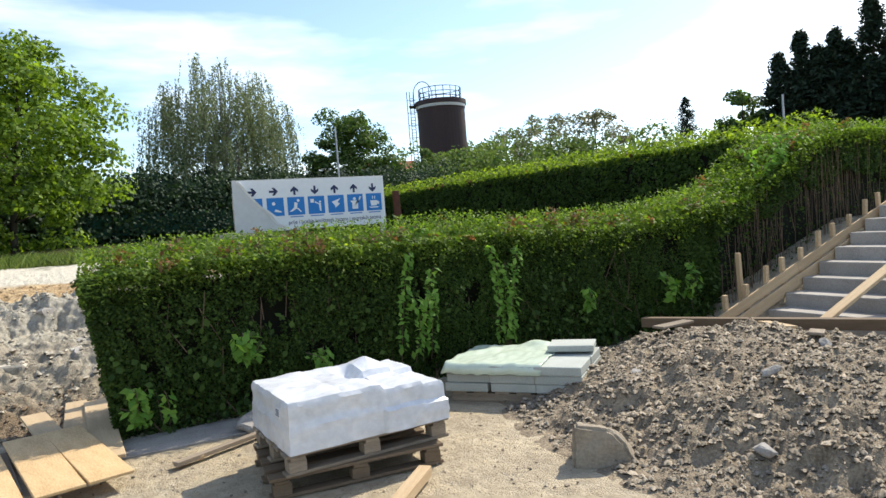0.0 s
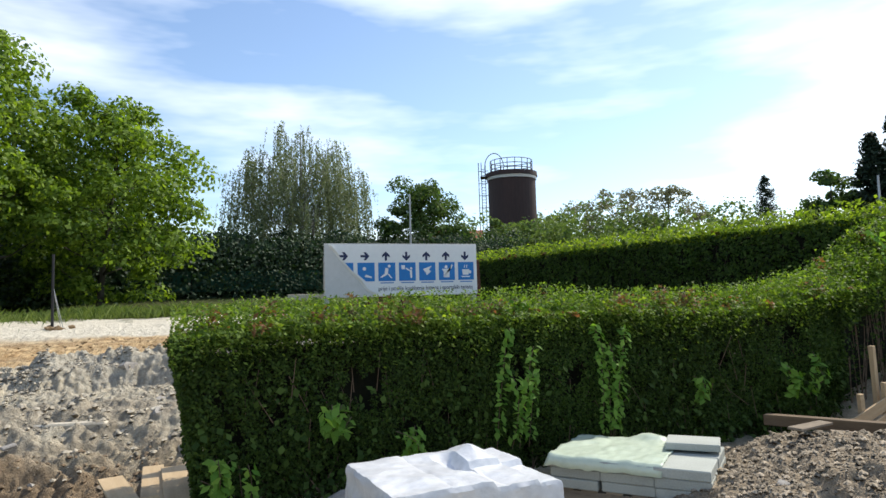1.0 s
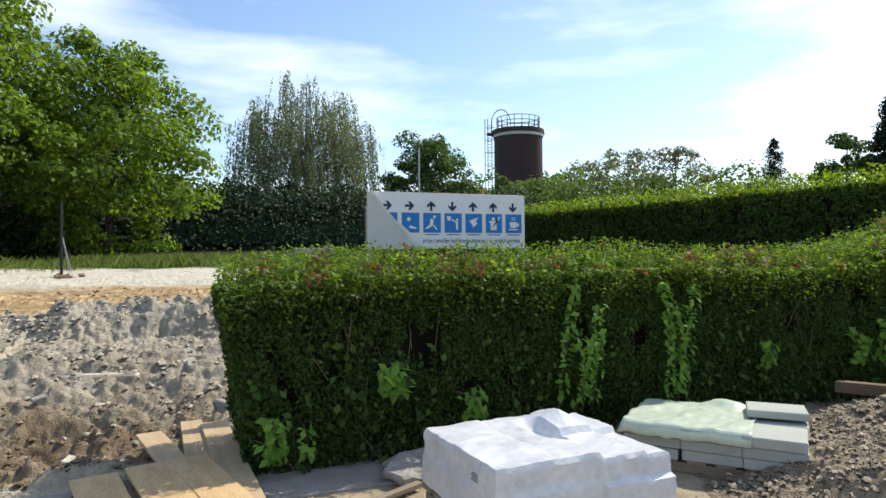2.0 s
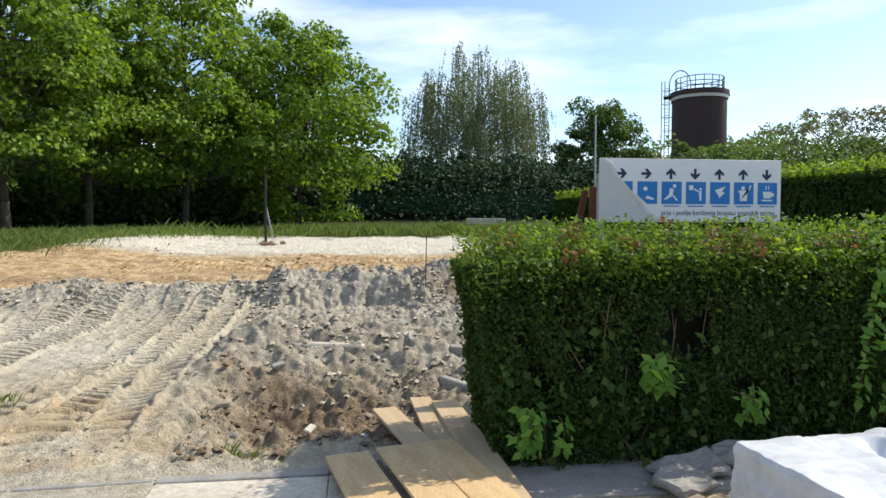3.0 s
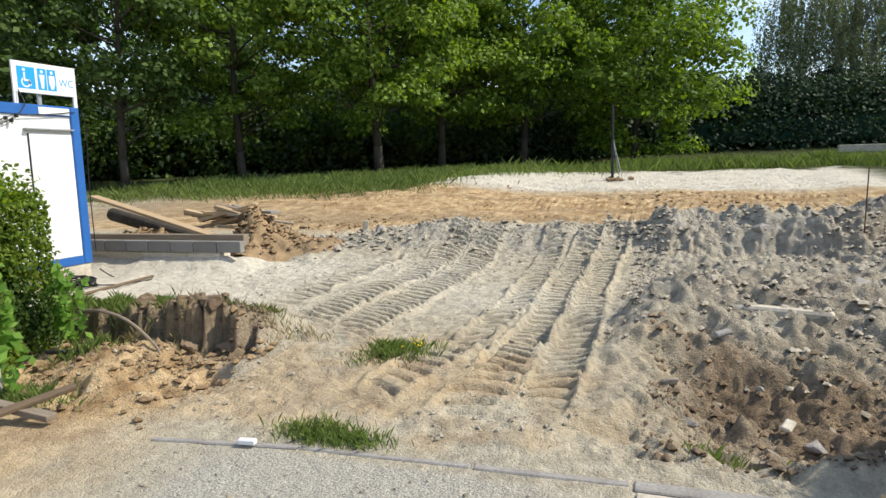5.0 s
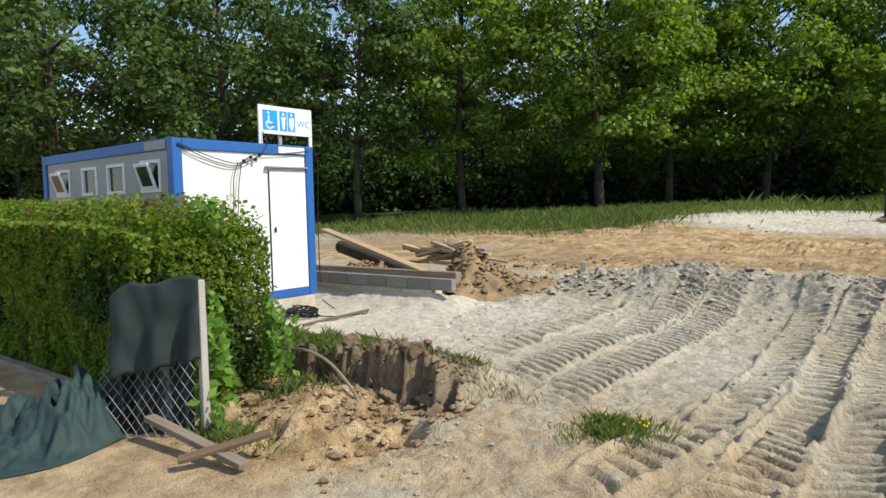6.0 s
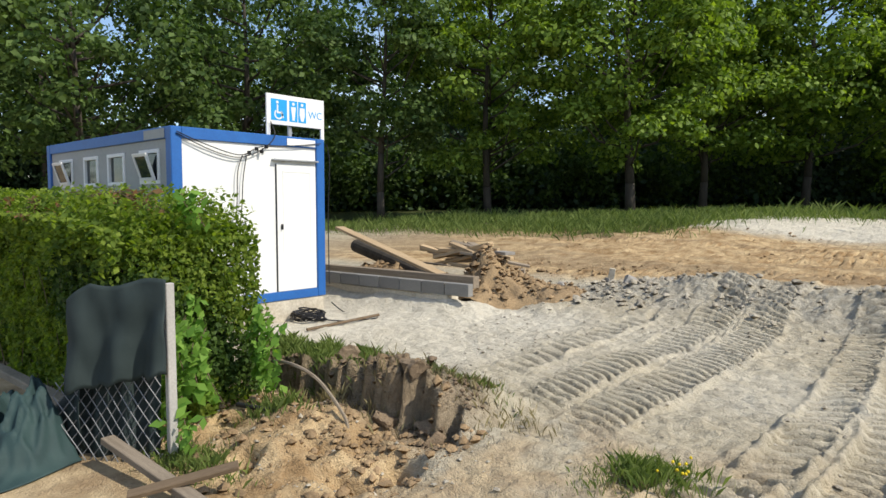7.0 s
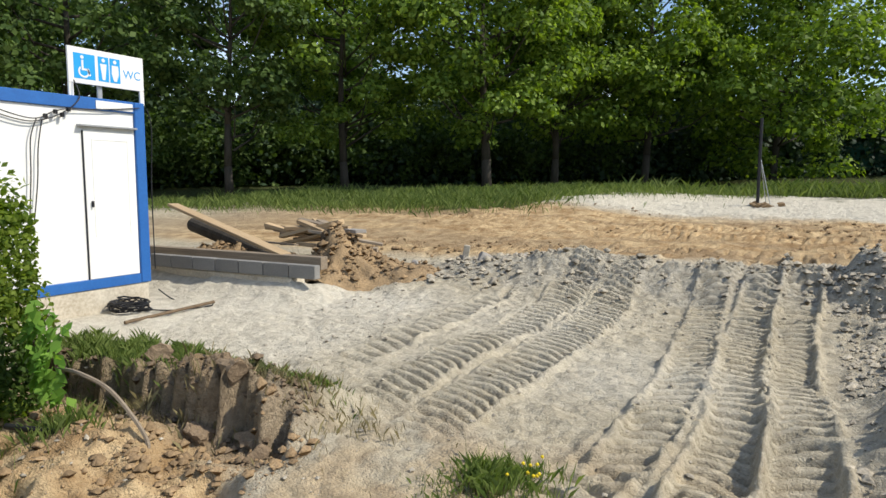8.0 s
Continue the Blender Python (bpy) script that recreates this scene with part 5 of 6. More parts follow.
board("plank", -0.42, 6.95, 0.055, 2.3, 0.20, 0.026, 92, "plank", "long smooth shuttering plank beside another", 0, 0, "planks by the hedge")
board("plank", -0.66, 6.92, 0.095, 1.55, 0.22, 0.026, 102, "plank", "shuttering plank lying askew over others", 1, 0, "planks by the hedge")
board("batten", 0.68, 5.45, 0.03, 0.85, 0.06, 0.035, 27, "oldwood", "thin weathered batten on the path")
board("batten", 0.4, 5.33, 0.025, 0.22, 0.07, 0.03, 15, "wood", "short piece of wood on the path")
board("batten", 1.55, 3.72, 0.03, 0.55, 0.09, 0.07, 46, "wood", "raw square batten beside the pallet")
for k, (x, y, sx, a) in enumerate(((1.2, 6.05, 0.5, 12), (1.65, 6.12, 0.45, -20), (1.05, 5.86, 0.35, 25))):
    bm = boxm(-sx / 2, sx / 2, -0.14, 0.14, 0, 0.07, 0.02)
    bmesh.ops.subdivide_edges(bm, edges=bm.edges, cuts=3, use_grid_fill=True)
    for v in bm.verts:
        v.co += Vector((noise.noise(v.co * 7 + Vector((k, 0, 0))), noise.noise(v.co * 7 + Vector((0, k + 5, 0))), noise.noise(v.co * 9))) * 0.035
    solo("concrete_rubble", bm, M["stone"], pose(x, y, 0.04 + 0.05 * (k == 1), 6, -5, a), "broken slab of concrete at the hedge foot", "rubble", "rubble by the hedge")


# ---- pallets and building blocks ----
def pallet(m, material, label):
    p = thing("pallet", m, label, "pallet", "stacked pallets")
    for k in range(5):
        y = -0.36 + 0.18 * k
        part("deck_board", boxm(-0.6, 0.6, y - 0.06, y + 0.06, 0.122, 0.144, 0.003), M[material], p)
    for x in (-0.52, 0, 0.52):
        part("cross_board", boxm(x - 0.05, x + 0.05, -0.42, 0.42, 0.1, 0.121, 0.003), M[material], p)
        for y in (-0.36, 0, 0.36):
            part("block", boxm(x - 0.06, x + 0.06, y - 0.05, y + 0.05, 0.022, 0.099, 0.004), M[material], p)
    for y in (-0.36, 0, 0.36):
        part("skid_board", boxm(-0.6, 0.6, y - 0.05, y + 0.05, 0, 0.0215, 0.003), M[material], p)
    return p


pallet(pose(1.4, 4.55, 0.01, 0, 0, -4), "brownwood", "old grey wooden pallet lying on the gravel")
pallet(pose(1.45, 4.57, 0.155, 0, 0, 3), "oldwood", "raw wooden pallet under the wrapped blocks")


def wrapped_pack():
    """Blocks under white stretch wrap, with a dented top and stepped side."""
    nx, ny = 44, 34
    lx, ly = 1.16, 0.9
    bm = bmesh.new()

    def top(u, v):
        x, y = u * lx, v * ly
        z = 0.42
        z += 0.095 * max(0.0, 1 - abs(u - 0.73) / 0.16) * max(0.0, 1 - abs(v - 0.78) / 0.26) - 0.085 * math.exp(-(((u - 0.56) / 0.06) ** 4) - ((v - 0.62) / 0.22) ** 4)
        z -= 0.045 * (u > 0.575) * (v < 0.55) + 0.035 * (u > 0.86)
        z -= 0.022 * max(0.0, math.sin(u * 12.5) * math.sin(v * 6.3 + 0.3)) + 0.008 * (abs((u * 3.0) % 1.0 - 0.5) > 0.46)
        z += 0.014 * noise.noise(Vector((u * 6, v * 5, 1))) + 0.007 * noise.noise(Vector((u * 17, v * 14, 2)))
        return z

    grid = [[bm.verts.new((-lx / 2 + lx * i / nx, -ly / 2 + ly * j / ny, top(i / nx, j / ny))) for i in range(nx + 1)] for j in range(ny + 1)]
    for j in range(ny):
        for i in range(nx):
            bm.faces.new((grid[j][i], grid[j][i + 1], grid[j + 1][i + 1], grid[j + 1][i]))
    ring = grid[0][:] + [grid[j][nx] for j in range(1, ny + 1)] + [grid[ny][i] for i in range(nx - 1, -1, -1)] + [grid[j][0] for j in range(ny - 1, 0, -1)]
    last = ring
    for lev in range(1, 13):
        f = lev / 12
        now = []
        for v in ring:
            d = Vector((v.co.x, v.co.y, 0))
            step = (0.03 if f > 0.45 else 0.0) * (1 if v.co.x > 0.1 else 0.35)
            grow = 0.012 + step + 0.012 * noise.noise(Vector((v.co.x * 5, v.co.y * 5, f * 5))) + 0.006 * noise.noise(Vector((v.co.x * 16, v.co.y * 16, f * 14)))
            n = Vector((math.copysign(max(abs(d.x) / lx - 0.42, 0), d.x), math.copysign(max(abs(d.y) / ly - 0.42, 0), d.y), 0))
            n = n.normalized() if n.length else Vector((0, 0, 0))
            now.append(bm.verts.new((v.co.x + n.x * grow, v.co.y + n.y * grow, v.co.z * (1 - f))))
        for k in range(len(ring)):
            bm.faces.new((last[k], last[(k + 1) % len(ring)], now[(k + 1) % len(ring)], now[k]))
        last = now
    bm.faces.new(last[::-1])
    ob = solo("wrapped_pack", bm, M["wrap"], pose(1.45, 4.57, 0.302, 0, 0, 3.5) @ Matrix.Diagonal((0.97, 0.96, 0.80, 1)), "building blocks wrapped in wrinkled white plastic film", "pack", smooth=True)
    ob.data.set_sharp_from_angle(angle=radians(28))
    tag = part("label", boxm(-0.602, -0.5985, -0.30, -0.2, 0.26, 0.34), M["signwhite"], ob, "printed paper label")
    for k in range(4):
        part("print_bar", boxm(-0.604, -0.6022, -0.29, -0.21 - 0.015 * (k % 2), 0.272 + 0.016 * k, 0.279 + 0.016 * k), M["navy"], tag)


wrapped_pack()


def slab_stack():
    m = pose(3.52, 5.32, 0, 0, 0, -50.5)
    low = thing("pallet", m, "low dark wooden pallet under concrete slabs", "pallet")
    for y in (-0.38, 0, 0.38):
        part("skid_board", boxm(-0.62, 0.62, y - 0.05, y + 0.05, 0.0, 0.08, 0.004), M["oldwood"], low)
    for k in range(6):
        part("deck_board", boxm(-0.6 + 0.21 * k, -0.46 + 0.21 * k, -0.44, 0.44, 0.0805, 0.1, 0.003), M["oldwood"], low)
    st = thing("slab_stack", m, "stack of grey-green concrete paving slabs on a pallet", "paving slabs")
    for lev in range(3):
        for i in range(3):
            for j in range(2):
                e = 0.006 * ((lev * 7 + i * 3 + j * 5) % 4 - 1.5)
                part("slab", boxm(-0.66 + 0.44 * i + e, -0.228 + 0.44 * i + e, -0.46 + 0.46 * j + e, -0.006 + 0.46 * j + e, 0.101 + 0.083 * lev, 0.181 + 0.083 * lev, 0.007), M["slab"], st)
    solo("paving_slab", boxm(-0.22, 0.22, -0.17, 0.17, 0, 0.06, 0.006), M["slab"], m @ pose(0.42, 0.24, 0.372, 0, 0, 6), "single paving slab lying on the stack", "paving slab")
    bm = bmesh.new()
    nx, ny = 40, 26
    g = []
    for j in range(ny + 1):
        row = []
        for i in range(nx + 1):
            u, v = i / nx, j / ny
            x, y = -0.7 + 0.98 * u + 0.03 * noise.noise(Vector((u * 4, v * 4, 7))), -0.49 + 0.98 * v
            hang = max(0, (0.05 - u) / 0.05, (abs(v - 0.5) - 0.47) / 0.03)
            z = 0.362 + 0.03 * max(0, noise.noise(Vector((u * 5, v * 4, 3)))) + 0.012 * noise.noise(Vector((u * 14, v * 12, 4))) + 0.05 * math.exp(-(((v - 0.95) / 0.08) ** 2) - ((u - 0.75) / 0.15) ** 2) - 0.09 * min(hang, 1)
            row.append(bm.verts.new((x, y, max(z, 0.357) if hang <= 0 else z)))
        g.append(row)
    for j in range(ny):
        for i in range(nx):
            bm.faces.new((g[j][i], g[j][i + 1], g[j + 1][i + 1], g[j + 1][i]))
    ob = solo("plastic_film", bm, M["film"], m, "crumpled greenish plastic film over the slab stack", "film", smooth=True)
    s = ob.modifiers.new("thickness", "SOLIDIFY")
    s.thickness = 0.003


slab_stack()


# ---- steps with formwork ----
def steps():
    st = thing("staircase", None, "fresh concrete garden steps going up beside the hedge", "stairs", kind="structure")
    for k in range(8):
        part("step", boxm(7.37 + 0.36 * k, 7.37 + 0.36 * (k + 1) + 0.06, 3.1, 5.5, -0.3 + 0.12 * k, 0.30 + 0.17 * k, 0.008), M["stepconcrete"], st)
    part("landing", boxm(10.32, 13.2, 2.6, 5.5, 0.8, 1.56, 0.01), M["paleconcrete"], st)
    fw = thing("formwork", None, "raw timber formwork boards with stakes beside the steps", "formwork")
    for k in range(5):
        x0 = 6.5 + 0.78 * k
        z0 = 0.31 + 0.338 * (x0 - 6.5)
        part("board", boxm(0, 0.92, -0.012, 0.012, 0, 0.15, 0.003), M["wood"], fw).matrix_local = pose(x0, 5.53 + 0.004 * (k % 2), z0 - 0.32, 0, -18.7, 0)
        part("board", boxm(0, 0.86, -0.012, 0.012, 0, 0.13, 0.003), M["wood"], fw).matrix_local = pose(x0 + 0.03, 5.545 + 0.004 * (k % 2), z0 - 0.13, 0, -18.7, 0)
    for k in range(10):
        x = 6.72 + 0.37 * k
        h = 0.46 + (0.05, 0.02, 0.09)[k % 3]
        part("stake", boxm(-0.03, 0.03, -0.025, 0.025, 0, h, 0.004), M["wood"], fw).matrix_local = pose(x, 5.58, 0.37 + 0.338 * (x - 6.5) - 0.40, 0, 3 * (k % 3) - 3, 0)
    board("stake", 7.3, 5.85, 0.65, 0.75, 0.06, 0.05, 0, "wood", "raw stake standing by the hedge foot", 88)
    board("plank", 7.75, 4.4, 0.66, 2.3, 0.13, 0.04, -3, "wood", "raw plank laid slanting over the steps", -22)
    board("beam", 6.12, 4.5, 0.34, 2.9, 0.12, 0.11, -69, "brownwood", "long brown squared beam at the foot of the steps", -2)


steps()
for x, y, l, a, mt in ((5.1, 4.9, 0.75, 20, "oldwood"), (5.6, 4.6, 0.8, -40, "oldwood"), (5.75, 4.2, 0.6, 60, "wood"), (5.3, 3.5, 0.3, 30, "oldwood"), (4.85, 5.85, 0.5, 10, "oldwood")):
    board("plank", x, y, mz(x, y) + 0.05, l, 0.12, 0.025, a, mt, "weathered plank piece lying on the earth heap", 4, 3, "planks on the heap")
solo("pool_panel", boxm(0, 1.6, -0.03, 0.03, 0, 0.45, 0.01), M["poolblue"], pose(11.6, 6.0, 1.56, 0, 0, -60), "light blue panel beyond the top of the steps", "panel")


# ---- information sign ----
def text_part(name, words, size, x, y, z, parent, material, fit=None):
    cu = bpy.data.curves.new(name, "FONT")
    cu.body, cu.size, cu.extrude = words, size, 0.001
    tmp = bpy.data.objects.new(name, cu)
    scene.collection.objects.link(tmp)
    dg = bpy.context.evaluated_depsgraph_get()
    me = bpy.data.meshes.new_from_object(tmp.evaluated_get(dg))
    bpy.data.objects.remove(tmp)
    bpy.data.curves.remove(cu)
    me.materials.clear()
    me.materials.append(material)
    ob = new(name, me)
    ob.parent = parent
    w = max(v.co.x for v in me.vertices) if fit else 1
    ob.matrix_local = pose(x, y, z, 90, 0, 0) @ Matrix.Diagonal(((fit / w) if fit else 1, 1, 1, 1))
    return ob


def poly(points, y, thick=0.002):
    """A flat shape in x and z, facing -y."""
    bm = bmesh.new()
    f = bm.faces.new([bm.verts.new((x, y, z)) for x, z in points])
    out = bmesh.ops.extrude_face_region(bm, geom=[f])
    bmesh.ops.translate(bm, vec=(0, -thick, 0), verts=[v for v in out["geom"] if isinstance(v, bmesh.types.BMVert)])
    return bm


def disc_points(cx, cz, r, n=14, a0=0.0, a1=360.0):
    return [(cx + r * math.cos(radians(a0 + (a1 - a0) * k / n)), cz + r * math.sin(radians(a0 + (a1 - a0) * k / n))) for k in range(n if a1 - a0 == 360 else n + 1)]


def info_sign():
    s = thing("information_sign", pose(1.4, 8.31, 0, 0, 0, 0), "wide white information sign with blue pictograms, film torn at one corner", "sign")
    W, z0, z1 = 2.0, 1.765, 2.42
    part("board", boxm(0, W, 0, 0.03, z0, z1, 0.004), M["signgrey"], s, "grey bare board")
    part("film", poly(((0.05, z1 - 0.012), (W - 0.005, z1 - 0.012), (W - 0.005, z0 + 0.012), (0.62, z0 + 0.012), (0.50, z0 + 0.09), (0.42, z0 + 0.2), (0.30, z0 + 0.32), (0.18, z0 + 0.46), (0.10, z0 + 0.57)), -0.001), M["signwhite"], s, "white printed film with a torn edge")
    bm = bmesh.new()
    edge = ((0.05, z1 - 0.03), (0.10, z0 + 0.57), (0.18, z0 + 0.46), (0.30, z0 + 0.32), (0.42, z0 + 0.2), (0.50, z0 + 0.09), (0.62, z0 + 0.02))
    va = [bm.verts.new((x, -0.004, z)) for x, z in edge]
    vb = [bm.verts.new((x + 0.018, -0.022 - 0.008 * math.sin(k * 2.1), z + 0.016)) for k, (x, z) in enumerate(edge)]
    for k in range(len(edge) - 1):
        bm.faces.new((va[k], va[k + 1], vb[k + 1], vb[k]))
    part("curled_film", bm, M["signwhite"], s, "curled torn edge of the film")
    for x in (0.0, W - 0.06):
        part("post", boxm(x, x + 0.06, 0.032, 0.092, gz(1.4 + x, 8.31) - 0.2, z0 + 0.5, 0.004), M["galv"], s)
    for k in range(7):
        cx = 0.24 + 0.267 * k
        b0, b1 = z0 + 0.19, z0 + 0.42
        if k == 0:
            field = part("pictogram_field", poly(((cx - 0.02, b1), (cx + 0.11, b1), (cx + 0.11, b0 + 0.1)), -0.0042), M["signblue"], s)
        elif k == 1:
            field = part("pictogram_field", poly(((cx - 0.105, b1), (cx + 0.11, b1), (cx + 0.11, b0), (cx + 0.0, b0), (cx - 0.105, b0 + 0.09)), -0.0042), M["signblue"], s)
        else:
            field = part("pictogram_field", poly(((cx - 0.11, b0), (cx + 0.11, b0), (cx + 0.11, b1), (cx - 0.11, b1)), -0.0042), M["signblue"], s)
            part("caption_bar", poly(((cx - 0.085, b0 - 0.028), (cx + 0.085, b0 - 0.028), (cx + 0.085, b0 - 0.016), (cx - 0.085, b0 - 0.016)), -0.0042), M["signblue"], s)
        way = ("r", "r", "u", "d", "u", "u", "d")[k]
        arrow = ((-0.055, -0.014), (0.005, -0.014), (-0.018, -0.05), (0.012, -0.05), (0.058, 0), (0.012, 0.05), (-0.018, 0.05), (0.005, 0.014), (-0.055, 0.014))
        turn = {"r": 0, "u": 90, "d": -90}[way]
        c, sn = math.cos(radians(turn)), math.sin(radians(turn))
        ax, az = cx - 0.01, z0 + 0.50
        part("arrow", poly([(ax + x * c - z * sn, az + x * sn + z * c) for x, z in arrow], -0.0042), M["navy"], s)
        zc = (b0 + b1) / 2
        shapes = []
        if k == 1:
            shapes = [disc_points(cx - 0.02, zc + 0.04, 0.022), ((cx - 0.02, zc - 0.06), (cx + 0.07, zc - 0.075), (cx + 0.075, zc - 0.06), (cx, zc - 0.03))]
        elif k == 2:
            shapes = [disc_points(cx + 0.03, zc + 0.07, 0.018), ((cx - 0.02, zc + 0.05), (cx + 0.02, zc + 0.04), (cx + 0.01, zc - 0.03), (cx - 0.06, zc - 0.07), (cx - 0.09, zc - 0.07), (cx - 0.03, zc - 0.02)), ((cx, zc - 0.02), (cx + 0.03, zc - 0.03), (cx + 0.07, zc - 0.08), (cx + 0.05, zc - 0.08))]
        elif k == 3:
            shapes = [disc_points(cx + 0.05, zc + 0.04, 0.014), ((cx + 0.03, zc + 0.02), (cx + 0.06, zc + 0.02), (cx + 0.06, zc - 0.08), (cx + 0.04, zc - 0.08)), ((cx - 0.08, zc + 0.08), (cx - 0.03, zc + 0.08), (cx - 0.035, zc + 0.03), (cx - 0.075, zc + 0.03)), ((cx - 0.02, zc + 0.05), (cx + 0.035, zc + 0.02), (cx + 0.035, zc + 0.005), (cx - 0.02, zc + 0.03))]
        elif k == 4:
            shapes = [((cx - 0.06, zc + 0.03), (cx + 0.06, zc + 0.07), (cx + 0.02, zc + 0.02), (cx + 0.05, zc + 0.0), (cx - 0.01, zc - 0.05), (cx - 0.02, zc - 0.02))]
        elif k == 5:
            shapes = [disc_points(cx - 0.01, zc + 0.055, 0.02), ((cx - 0.07, zc + 0.03), (cx + 0.06, zc + 0.03), (cx + 0.085, zc + 0.08), (cx + 0.065, zc + 0.085), (cx + 0.035, zc - 0.005), (cx + 0.035, zc - 0.08), (cx - 0.045, zc - 0.08), (cx - 0.045, zc - 0.005))]
        elif k == 6:
            shapes = [((cx - 0.055, zc + 0.02), (cx + 0.045, zc + 0.02), (cx + 0.035, zc - 0.05), (cx - 0.045, zc - 0.05)), ((cx - 0.075, zc - 0.065), (cx + 0.065, zc - 0.065), (cx + 0.045, zc - 0.08), (cx - 0.055, zc - 0.08)), ((cx + 0.045, zc + 0.01), (cx + 0.075, zc), (cx + 0.07, zc - 0.03), (cx + 0.042, zc - 0.035)), ((cx - 0.025, zc + 0.04), (cx - 0.015, zc + 0.04), (cx - 0.01, zc + 0.08), (cx - 0.02, zc + 0.08)), ((cx + 0.005, zc + 0.04), (cx + 0.015, zc + 0.04), (cx + 0.02, zc + 0.08), (cx + 0.01, zc + 0.08))]
        for sh in shapes:
            part("pictogram", poly(sh, -0.0064), M["signwhite"], field)
    text_part("lettering", "prije i poslije korištenja bazena i sportskih terena", 0.075, 0.66, -0.0045, z0 + 0.075, s, M["navy"], 1.27)


info_sign()
for x, y, lx, h, tip in ((4.72, 17.6, 0.0, 1.75, 2), (5.27, 17.2, 0.0, 1.65, 0), (6.6, 15.2, 0.0, 1.7, -2)):
    solo("rusty_post", boxm(-0.07, 0.07, -0.06, 0.06, -0.2, h + 0.35, 0.008), M["rust"], pose(x, y, gz(x, y), 0, tip, 10), "upright rust-brown steel post in the grass", "post", "rusty posts")
solo("rusty_post", boxm(-0.07, 0.07, -0.06, 0.06, -0.2, 2.05, 0.008), M["rust"], pose(4.22, 17.85, gz(4.22, 17.85), 0, 14, 10), "leaning rust-brown steel post in the grass", "post", "rusty posts")


# ---- tower, masts, far things ----
def tower():
    cx, cy = 49.4, 93.8
    t = thing("tower", pose(cx, cy, 0, 0, 0, -28), "dark brown round water tower with a railed roof", "tower")
    bm = bmesh.new()
    bmesh.ops.create_cone(bm, cap_ends=True, segments=40, radius1=3.85, radius2=3.85, depth=17.5, matrix=Matrix.Translation((0, 0, 11.6)))
    part("body", bm, M["towerskin"], t, smooth=False)
    bm = bmesh.new()
    bmesh.ops.create_cone(bm, cap_ends=True, segments=40, radius1=4.0, radius2=4.05, depth=0.45, matrix=Matrix.Translation((0, 0, 20.5)))
    part("band", bm, M["galv"], t, "pale band below the rim")
    bm = bmesh.new()
    bmesh.ops.create_cone(bm, cap_ends=True, segments=40, radius1=4.2, radius2=4.15, depth=0.7, matrix=Matrix.Translation((0, 0, 21.1)))
    part("rim", bm, M["towerskin"], t)
    for k in range(18):
        a = 2 * math.pi * k / 18
        part("rail_post", rod(bmesh.new(), (3.4 * math.cos(a), 3.4 * math.sin(a), 21.4), (3.4 * math.cos(a), 3.4 * math.sin(a), 23.5), 0.06, sides=6), M["darkmetal"], t)
    for z in (22.0, 22.7, 23.45):
        ring = [(3.4 * math.cos(2 * math.pi * k / 36), 3.4 * math.sin(2 * math.pi * k / 36), z) for k in range(37)]
        part("rail", tube(ring, 0.06), M["darkmetal"], t)
    for x in (-5.3, -4.85, -4.2):
        part("ladder_rail", rod(bmesh.new(), (x, -0.4, 11.5), (x, -0.4, 23.4), 0.07, sides=6), M["darkmetal"], t)
    for k in range(22):
        part("rung", rod(bmesh.new(), (-4.85, -0.4, 11.8 + 0.5 * k), (-4.2, -0.4, 11.8 + 0.5 * k), 0.045, sides=5), M["darkmetal"], t)
    for k in range(6):
        part("bracket", rod(bmesh.new(), (-5.3, -0.4, 12 + 2.0 * k), (-3.7, -0.4, 12 + 2.0 * k), 0.05, sides=5), M["darkmetal"], t)
    hoop = [(-2.7 + 1.5 * math.cos(a), -2.0, 22.3 + 2.2 * math.sin(a)) for a in np.linspace(math.pi, -0.25, 18)]
    part("hoop", tube([(-4.2, -2.0, 20.9)] + hoop, 0.07), M["darkmetal"], t)
    part("platform", boxm(-5.0, -3.4, -1.6, 0.4, 20.8, 20.95), M["darkmetal"], t)


tower()
solo("mast", rod(bmesh.new(), (0, 0, 0), (0, 0, 7.6), 0.09, 0.06), M["galv"], Matrix.Translation((14.7, 43.9, gz(14.7, 43.9))), "thin grey steel lamp mast", "mast")
solo("mast", rod(bmesh.new(), (0, 0, 0), (0, 0, 6.5), 0.1, 0.06), M["galv"], Matrix.Translation((36.9, 25.7, 1.5)), "thin grey steel lamp mast", "mast")
pole = thing("marker_pole", Matrix.Translation((-4.47, 27.1, gz(-4.47, 27.1))), "dark thin pole with guy wires standing in a ring of rubble", "pole")
part("pole", rod(bmesh.new(), (0, 0, -0.2), (0, 0, 2.6), 0.05, 0.045), M["darkmetal"], pole)
for ex, ey in ((0.35, -0.1), (0.22, 0.3)):
    part("wire", rod(bmesh.new(), (0, 0, 1.5), (ex, ey, 0.0), 0.012, sides=5), M["galv"], pole)
for k in range(8):
    px, py = -4.2 + RNG.normal(0, 0.45), 26.9 + RNG.normal(0, 0.2)
    boulder(px, py, gz(px, py) + 0.05, 0.14, 80 + k, "orangeclod", "yellowish stone at the foot of the pole", (1.4, 1, 0.7), "stone", 33 * k)
house = thing("house", pose(45, 109, 4.6, 0, 0, -25), "far house with a red tiled roof behind trees", "house")
part("wall", boxm(-5, 5, -4, 4, -3, 6), M["housewall"], house)
bm = bmesh.new()
pts = [bm.verts.new(p) for p in ((-5.5, -4.6, 6), (5.5, -4.6, 6), (5.5, 4.6, 6), (-5.5, 4.6, 6), (-5.5, 0, 9), (5.5, 0, 9))]
